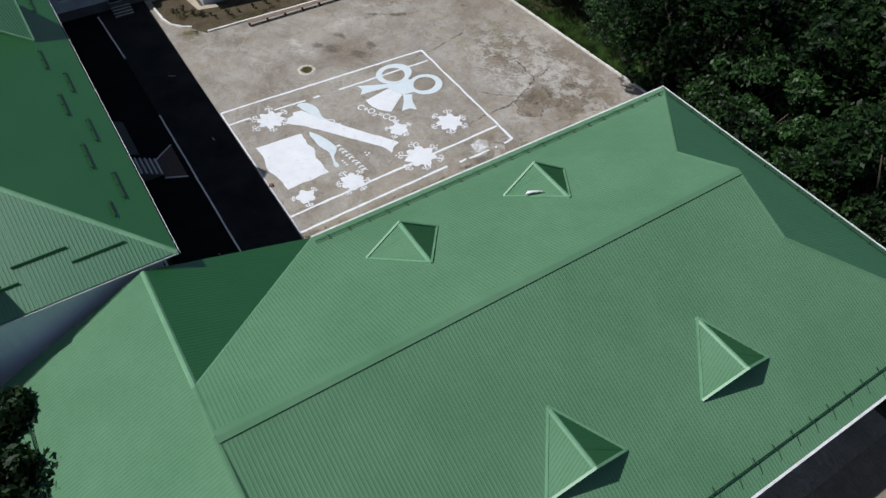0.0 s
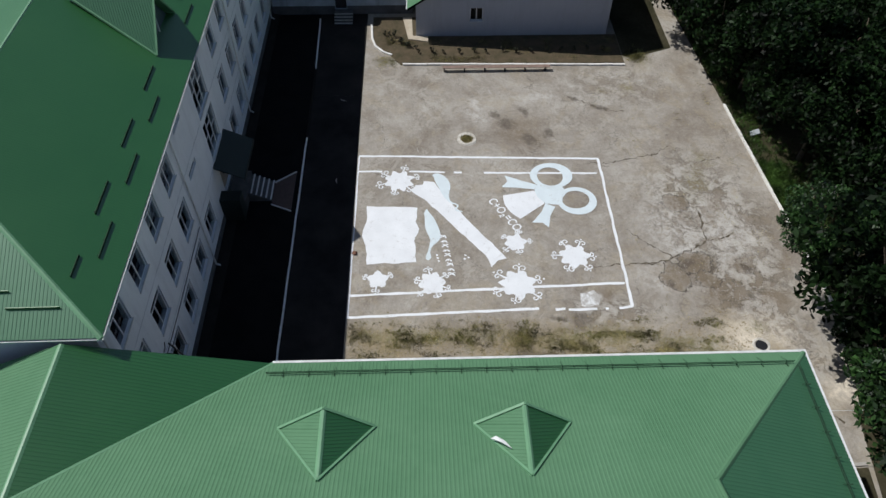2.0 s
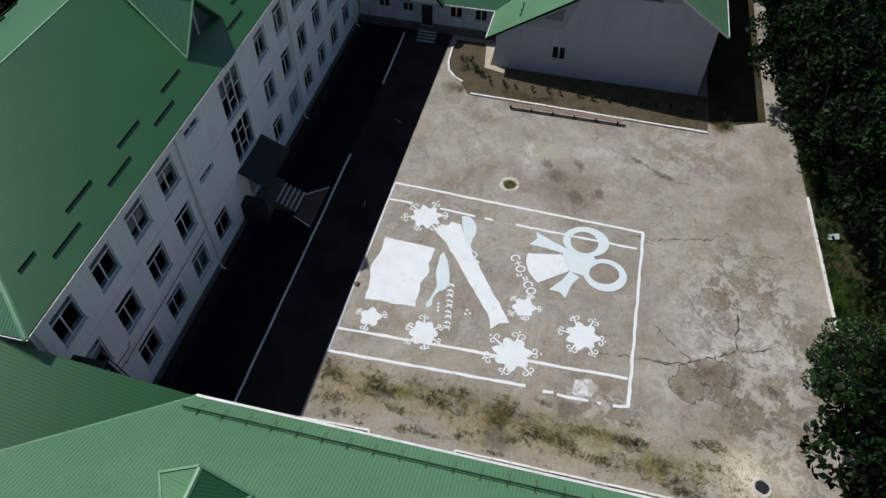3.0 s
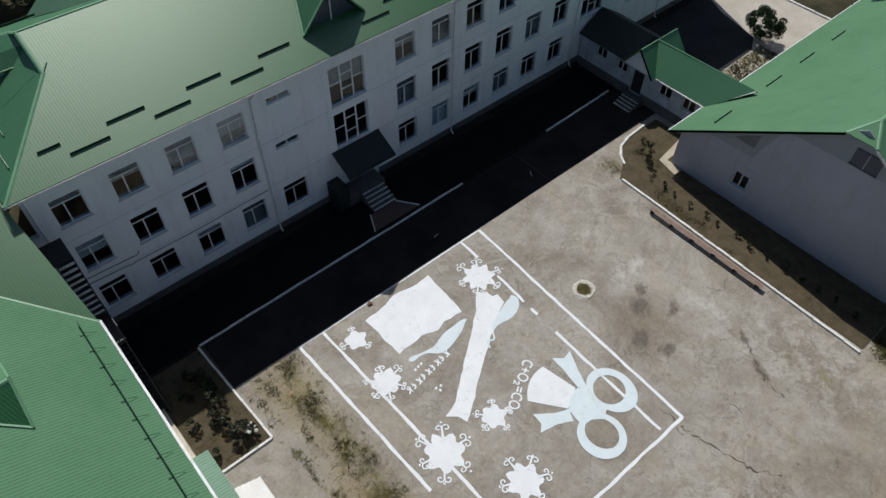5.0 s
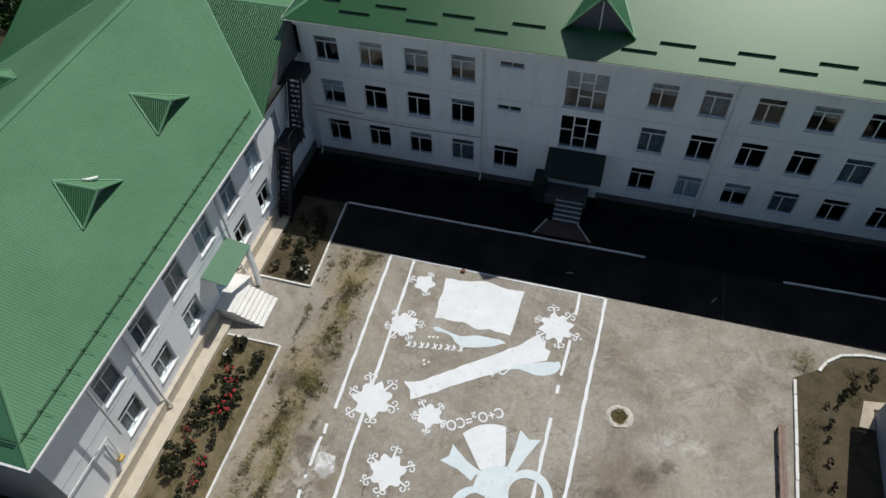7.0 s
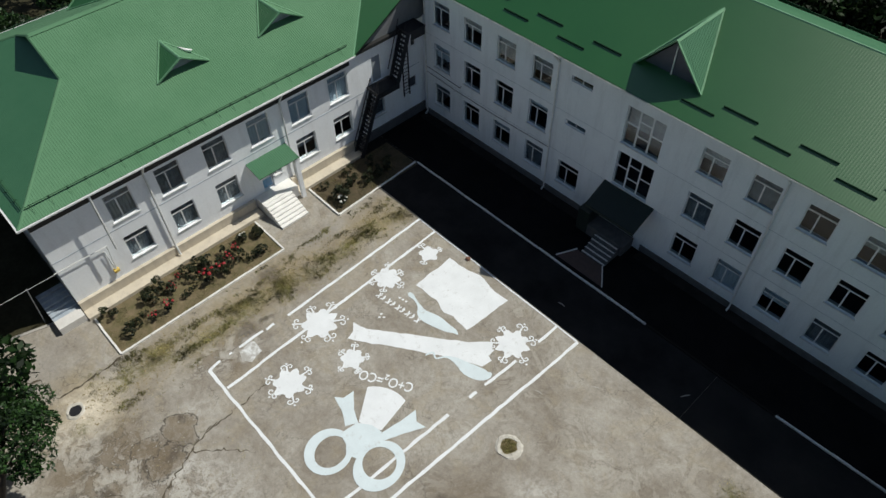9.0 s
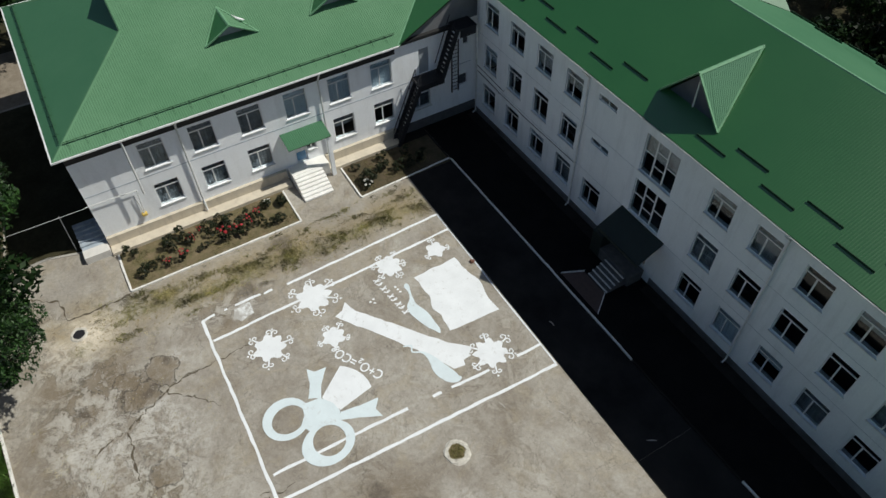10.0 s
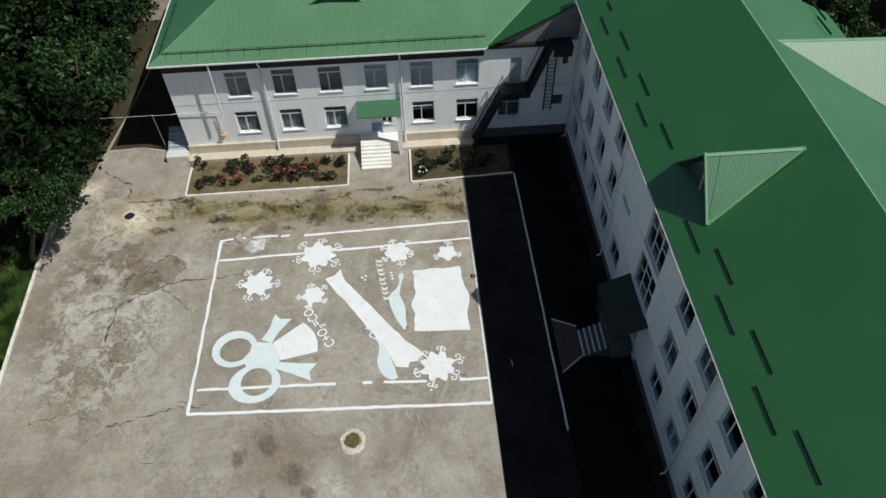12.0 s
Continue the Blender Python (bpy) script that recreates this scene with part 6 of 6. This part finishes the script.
TREES = [(32.6, -37.6), (37.4, -36.6), (42.6, -36.4), (48, -36.2), (54, -36.0), (60, -36), (28.6, -38.6), (24.6, -39.9), (20.4, -40.4), (16.0, -41.6), (12.4, -42.2), (-40, -44), (2.0, -37.9), (-3.2, -36.9), (-8.2, -36.9), (-13, -37.6), (-18, -38.4), (-24, -40), (-30, -41)]
for k in range(21):
    TREES.append((-33 + 4.8 * k + rng.uniform(-1.2, 1.2), -45.2 + rng.uniform(-1.0, 1.0)))
for row in range(4):
    for k in range(17):
        TREES.append((-33 + 5.9 * k + rng.uniform(-1.6, 1.6), -50.2 - 6.0 * row + rng.uniform(-1.6, 1.6)))
for k in range(15):
    TREES.append((-34 + 6.0 * k + rng.uniform(-1.5, 1.5), 33.0 + rng.uniform(-2.5, 4)))
    TREES.append((-34 + 6.0 * k + rng.uniform(-1.5, 1.5), 41.0 + rng.uniform(-2.5, 4)))
for k in range(10):
    TREES.append((-27.5 - rng.uniform(0, 6), -36 + 7 * k + rng.uniform(-1.5, 1.5)))
    TREES.append((-35.5 - rng.uniform(0, 5), -36 + 7 * k + rng.uniform(-1.5, 1.5)))
TREES += [(-12, 17), (-6.5, 21), (-13, 24), (66, -14), (70, -22), (68, -30), (64, -36), (76, -18)]
used = set()
for i, (x, y) in enumerate(TREES):
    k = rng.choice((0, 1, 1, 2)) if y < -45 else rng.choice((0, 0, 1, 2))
    # trees in these stretches carry shade in their leaf colour
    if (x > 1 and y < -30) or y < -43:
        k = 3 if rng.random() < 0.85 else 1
    s = rng.uniform(0.85, 1.18) if y > -43 else rng.uniform(0.66, 1.45)
    m = pose(x, y, -0.03, 0, 0, rng.uniform(0, 360)) @ Matrix.Scale(s, 4)
    if k in used:
        o = copy_thing(kinds[k], Matrix.Identity(4))
        o.matrix_basis = m
    else:
        used.add(k)
        kinds[k].matrix_basis = m
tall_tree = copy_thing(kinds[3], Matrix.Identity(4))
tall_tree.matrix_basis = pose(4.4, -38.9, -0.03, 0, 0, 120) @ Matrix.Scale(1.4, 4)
leaning_tree = tree(5, 2.5, 4.6, 5.0, 9000, LEAF, 0.12)
leaning_tree.matrix_basis = pose(8.7, -38.3, -0.03, -26, 0, 0) @ Matrix.Scale(0.93, 4)
small_tree = copy_thing(kinds[1], Matrix.Identity(4))
small_tree.matrix_basis = pose(-5.3, 10.6, -0.03, 0, 0, 40) @ Matrix.Scale(1.15, 4)


def shrub(seed, radius, height, leaf, label, count=260, size=0.075, petals=None, name="shrub"):
    t = thing(name, label, name.replace("_", " "), group=name + "s in the beds")
    bm = bmesh.new()
    rg = random.Random(seed)
    for k in range(5):
        a = k * 1.3
        limb(bm, (0, 0, 0), (radius * 0.7 * math.cos(a), radius * 0.7 * math.sin(a), height * rg.uniform(0.5, 0.9)), 0.02, 0.008, 5)
    part("woody_base", bm, BARK, t)
    pts = crown_points(seed, count, radius, height * 0.8, height * 0.2, 12)
    mesh = leaf_mesh("foliage", pts, np.random.RandomState(seed).uniform(size * 0.7, size * 1.3, len(pts)), seed)
    mesh.materials.append(leaf)
    o = new("foliage", mesh)
    o.parent = t
    if petals:
        for k in range(7):
            a, r = k * 2.4 + rg.uniform(-0.3, 0.3), radius * rg.uniform(0.2, 0.95)
            bm = bmesh.new()
            bmesh.ops.create_icosphere(bm, subdivisions=1, radius=rg.uniform(0.065, 0.11))
            for v in bm.verts:
                v.co *= 1 + 0.3 * noise.noise(v.co * 30 + Vector((k, seed, 0)))
                v.co.z *= 0.75
            bmesh.ops.translate(bm, verts=bm.verts, vec=(r * math.cos(a), r * math.sin(a), height * rg.uniform(0.75, 1.0)))
            part("blossom", bm, petals, t)
    return t


bush = [shrub(31, 0.46, 0.75, SHRUB, "low green shrub in a flower bed"), shrub(32, 0.44, 0.85, SHRUB, "rose bush with red blossoms in the long bed", petals=PETAL, name="rose_bush"),
        shrub(33, 0.3, 0.5, SHRUB, "rose bush with white blossoms in a flower bed", petals=PETAL_WHITE, name="rose_bush"), shrub(34, 0.2, 0.45, SHRUB, "small dark plant in the bare bed", 150, 0.05, name="bedding_plant")]
spots = []
for k in range(34):
    spots.append((rng.uniform(0.1, 2.6), -28.4 + 11.0 * (k + rng.random()) / 34, 1 if k % 3 == 0 and 3 < k < 28 else 0))
for k in range(14):
    spots.append((rng.uniform(0.0, 2.5), -12.0 + 5.6 * (k + rng.random()) / 14, 0))
spots += [(2.4, -11.6, 2), (0.3, -18.6, 2)]
for k in range(14):
    spots.append((34.1 + rng.uniform(-0.15, 0.15), -28.5 + 1.2 * k + rng.uniform(-0.2, 0.2), 3))
for k in range(9):
    spots.append((36.9 - 0.28 * k + rng.uniform(-0.3, 0.3), -10.2 - 0.3 * k + rng.uniform(-0.4, 0.4), 3))
used = set()
for x, y, k in spots:
    s = rng.uniform(0.5, 1.35)
    m = pose(x, y, 0.05, 0, 0, rng.uniform(0, 360)) @ Matrix.Scale(s, 4)
    if k in used:
        o = copy_thing(bush[k], Matrix.Identity(4))
        o.matrix_basis = m
    else:
        used.add(k)
        bush[k].matrix_basis = m
big = copy_thing(kinds[1], Matrix.Identity(4))
big.matrix_basis = pose(55.2, -8.2, -0.6, 0, 0, 0) @ Matrix.Scale(0.36, 4)
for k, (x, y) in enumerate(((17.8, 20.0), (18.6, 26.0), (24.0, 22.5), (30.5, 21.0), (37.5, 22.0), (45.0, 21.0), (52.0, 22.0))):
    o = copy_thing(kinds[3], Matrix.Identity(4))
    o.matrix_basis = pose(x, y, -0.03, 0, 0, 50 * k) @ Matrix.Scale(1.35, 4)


def tufts(name, label, count, place, mat, tall, seed):
    """Grass as one sheet of blades; place gives x, y and a share of the full height."""
    rg = np.random.RandomState(seed)
    pts = []
    r = random.Random(seed)
    while len(pts) < count:
        q = place(r)
        if q:
            for _ in range(5):
                pts.append((q[0] + r.gauss(0, 0.07), q[1] + r.gauss(0, 0.07), q[2]))
    p = np.array(pts)
    k = len(p)
    a = rg.uniform(0, 6.28, k)
    w = rg.uniform(0.012, 0.03, k)
    h = rg.uniform(0.5, 1.0, k) * tall * p[:, 2]
    lean = rg.normal(size=(k, 2)) * 0.5 * h[:, None]
    base = np.c_[p[:, :2], np.zeros(k)]
    side = np.c_[np.cos(a) * w, np.sin(a) * w, np.zeros(k)]
    tip = base + np.c_[lean, h]
    verts = np.stack([base - side, base + side, tip], 1).reshape(-1, 3)
    mesh = bpy.data.meshes.new(name)
    mesh.vertices.add(k * 3)
    mesh.vertices.foreach_set("co", verts.astype(np.float32).ravel())
    mesh.loops.add(k * 3)
    mesh.loops.foreach_set("vertex_index", np.arange(k * 3, dtype=np.int32))
    mesh.polygons.add(k)
    mesh.polygons.foreach_set("loop_start", np.arange(0, k * 3, 3, dtype=np.int32))
    mesh.update(calc_edges=True)
    mesh.materials.append(mat)
    return tagged(new(name, mesh), label, "grass", kind="stuff")


def verge_place(r):
    y = r.uniform(-31.5, -8.8)
    x = 5.9 - 0.0045 * (y + 10) ** 2 + 0.2 * math.sin(y * 0.7) + r.gauss(0, 0.5)
    n = noise.noise(Vector((x * 0.9, y * 0.5, 3.0)))
    return (x, y, 0.5 + n) if n > r.uniform(-0.35, 0.35) and x > 3.2 else None


def verge_clumps(r):
    x, y, _ = r.uniform(3.3, 6.9), r.uniform(-31.0, -8.9), 0
    n = noise.noise(Vector((x * 1.5, y * 0.55, 41.0))) + 0.4 * noise.noise(Vector((x * 4, y * 3, 7.0)))
    return (x, y, 0.4 + n) if n > 0.2 + r.uniform(-0.06, 0.12) else None


def kerb_place(r):
    x = r.uniform(-25, 45)
    if not 6 < x < 20 and r.random() < 0.75:
        return None
    y = yard_edge(x) - 0.15 - abs(r.gauss(0, 1.3))
    return (x, y, 1.0)


def bed_place(r):
    y = r.uniform(-28.8, -5.6)
    if -17.2 < y < -12.2:
        return None
    x = r.uniform(-0.3, 2.8)
    n = noise.noise(Vector((x * 1.1, y * 1.1, 9.0)))
    return (x, y, 0.8) if n > 0.0 else None


def bare_bed_place(r):
    y = r.uniform(-29.9, -9.8)
    x = r.uniform(32.6, 36.4) if y < -11.6 else r.uniform(34.6, 39.0)
    n = noise.noise(Vector((x * 0.8, y * 0.8, 23.0)))
    return (x, y, 0.5 + n) if n > r.uniform(-0.15, 0.3) and (y < -11 or x + y * 0.9 > 25.6) else None


def crack_place(r):
    x, y = r.uniform(5, 31), r.uniform(-36.5, -26.5)
    n = noise.noise(Vector((x * 0.45, y * 0.45, 17.0)))
    return (x, y, 0.5) if abs(n) < 0.02 or (r.random() < 0.02 and n > 0.3) else None


tufts("grass", "dry yellow-green grass on the verge", 30000, verge_place, GRASS, 0.05, 5)
tufts("grass", "fresh green grass under the trees by the kerb", 36000, kerb_place, GRASS_GREEN, 0.4, 6)
tufts("grass", "thin grass between the shrubs in the beds", 26000, bed_place, GRASS_BED, 0.14, 7)
tufts("grass", "scattered weeds in the bare soil bed", 16000, bare_bed_place, GRASS_BED, 0.16, 9)
tufts("grass", "olive weeds in clumps along the verge", 13000, verge_clumps, GRASS_OLIVE, 0.12, 10)
def behind_place(r):
    return (r.uniform(46.5, 54.5), r.uniform(-12.0, -8.8), r.uniform(0.4, 1.0))


tufts("grass", "olive grass strip behind the low wing", 9000, behind_place, GRASS_BED, 0.3, 19)
tufts("grass", "sparse weeds in the cracks of the concrete", 5000, crack_place, GRASS, 0.06, 8)

# ---- broken edges and rubble in the concrete ----
CRACK = material("crack_dirt", (0.075, 0.062, 0.047), (0.13, 0.108, 0.078), rough=0.95, scale=3, fine=0.3, spec=0.1)
CRACKS = [[(20.2, -26.1), (21.2, -30.2), (22.0, -31.3)], [(10.8, -23.8), (11.0, -27.2), (10.8, -28.2)], [(20.1, -24.7), (20.45, -25.5), (19.95, -26.6)], [(11.5, -29.1), (12.7, -27.6), (13.9, -26.6)], [(23.6, -26.8), (23.5, -27.95)],
          [(20.7, -34.7), (20.5, -33.8), (20.2, -32.8)], [(11.1, -32.9), (10.6, -33.5), (9.9, -33.8)], [(28.2, -24.5), (27.4, -25.8), (26.2, -27.6), (26.1, -28.9)]]
# broken lips of the crust, wider than the cracks
LIPS = [[(10.9, -27.3), (11.3, -28.8), (11.8, -29.85), (12.4, -31.05), (12.9, -31.7), (13.6, -31.6), (14.5, -31.8), (16.0, -31.75)], [(12.8, -31.9), (13.1, -33.1), (13.5, -33.6)], [(-0.1, -35.45), (0.86, -34.2), (1.5, -33.25), (3.35, -33.0), (3.45, -31.1), (3.2, -29.0)]]
for k, way in enumerate(CRACKS + LIPS):
    rg = random.Random(k)
    path = []
    for (a, b), (c, d) in zip(way, way[1:]):
        n = max(2, int(math.hypot(c - a, d - b) / 0.18))
        path += [(a + (c - a) * i / n + rg.gauss(0, 0.06), b + (d - b) * i / n + rg.gauss(0, 0.06), rg.choice((0.015, 0.03, 0.04, 0.06, 0.1)) * (1 if k < len(CRACKS) else 1.6)) for i in range(n)]
    part("crack", ribbon(path + [(*way[-1], 0.02)], 0.008 + 0.0004 * k, 2), CRACK, yard)


def chips(name, label, count, place, mat, size, seed):
    """Loose crumbs of concrete as one scatter of small uneven wedges."""
    r = random.Random(seed)
    verts, faces = [], []
    while len(verts) < count * 5:
        q = place(r)
        if not q:
            continue
        s, a = size * r.uniform(0.3, 1.0) ** 1.5, r.uniform(0, 6.28)
        n = len(verts)
        for i in range(4):
            w = s * r.uniform(0.6, 1.1)
            verts.append((q[0] + w * math.cos(a + i * 1.57), q[1] + w * math.sin(a + i * 1.57), 0.0))
        verts.append((q[0] + s * 0.3, q[1], s * r.uniform(0.2, 0.5)))
        faces += [(n + i, n + (i + 1) % 4, n + 4) for i in range(4)]
    mesh = bpy.data.meshes.new(name)
    mesh.from_pydata(verts, [], faces)
    mesh.materials.append(mat)
    return tagged(new(name, mesh), label, "rubble", kind="stuff")


def crumble_place(r):
    cx, cy, sx, sy = r.choice(((17.6, -32.2, 1.3, 0.7), (19.6, -32.9, 1.0, 0.7), (10.6, -30.4, 1.2, 1.8), (20.8, -34.3, 0.9, 0.5), (12.4, -30.6, 0.7, 1.1), (9.0, -32.6, 1.4, 1.4), (15.0, -33.2, 1.6, 0.7), (16.9, -32.2, 0.5, 0.4), (18.3, -32.2, 0.7, 0.4), (20.0, -32.7, 0.6, 0.6), (19.8, -34.1, 0.7, 0.3)))
    return r.gauss(cx, sx), r.gauss(cy, sy)


def verge_crumbs(r):
    yy = r.uniform(-33, -9)
    return r.gauss(5.3, 0.8), yy


chips("rubble", "pale crumbs of broken concrete in the worn patches", 1500, crumble_place, PALE, 0.05, 3)
chips("rubble", "dark clods of earth in the worn patches", 700, crumble_place, WORN, 0.06, 4)
chips("rubble", "small stones and clods along the verge", 1500, verge_crumbs, DRYGRASS, 0.08, 5)


def clump_place(r):
    yy = r.uniform(-31.5, -8.8)
    x = 5.9 - 0.0045 * (yy + 10) ** 2 + 0.2 * math.sin(yy * 0.7) + r.gauss(0, 0.65)
    n = noise.noise(Vector((x * 2.2, yy * 0.6, 21.0))) + 0.4 * noise.noise(Vector((x * 4, yy * 3, 5.0)))
    return (x, yy, 0.6 + n) if n > 0.12 else None


def hole_place(r):
    a, d = r.uniform(0, 6.28), 0.4 * r.random() ** 0.5
    return (23.12 + d * math.cos(a), -16.56 + d * math.sin(a), 1.0)


def corner_place(r):
    x, yy = r.gauss(33.1, 0.45), r.gauss(-10.5, 0.6)
    return (x, yy, 0.8)


tufts("grass", "olive-green clumps of grass on the verge", 10000, clump_place, GRASS_OLIVE, 0.06, 15)
tufts("grass", "grass growing in the open manhole", 700, hole_place, GRASS_BED, 0.16, 16)
tufts("grass", "weeds at the bend of the bed kerb", 1600, corner_place, GRASS, 0.06, 17)


def bed_end_place(r):
    return (r.gauss(33.4, 0.4), r.gauss(-31.2, 0.5), 0.9)


tufts("grass", "green weeds at the end of the bare bed", 1800, bed_end_place, GRASS_OLIVE, 0.16, 18)
ramp = slab(bmesh.new(), [(57.2, -1.5, 0.1), (58.0, -1.2, 0.14), (58.25, 0.2, 0.55), (57.7, 0.15, 0.55)], (0, 0, -0.09))
tagged(finish("concrete_slab", ramp, WHITEWASH), "pale concrete slab leaning at the end of the long school", "slab")
board = slab(bmesh.new(), [(22.9, -38.3, 0.32), (23.4, -38.35, 0.34), (23.45, -37.75, 0.06), (22.95, -37.7, 0.04)], (0, 0, 0.03))
tagged(finish("board", board, GABLE), "pale grey board lying on the earth under the trees", "board")
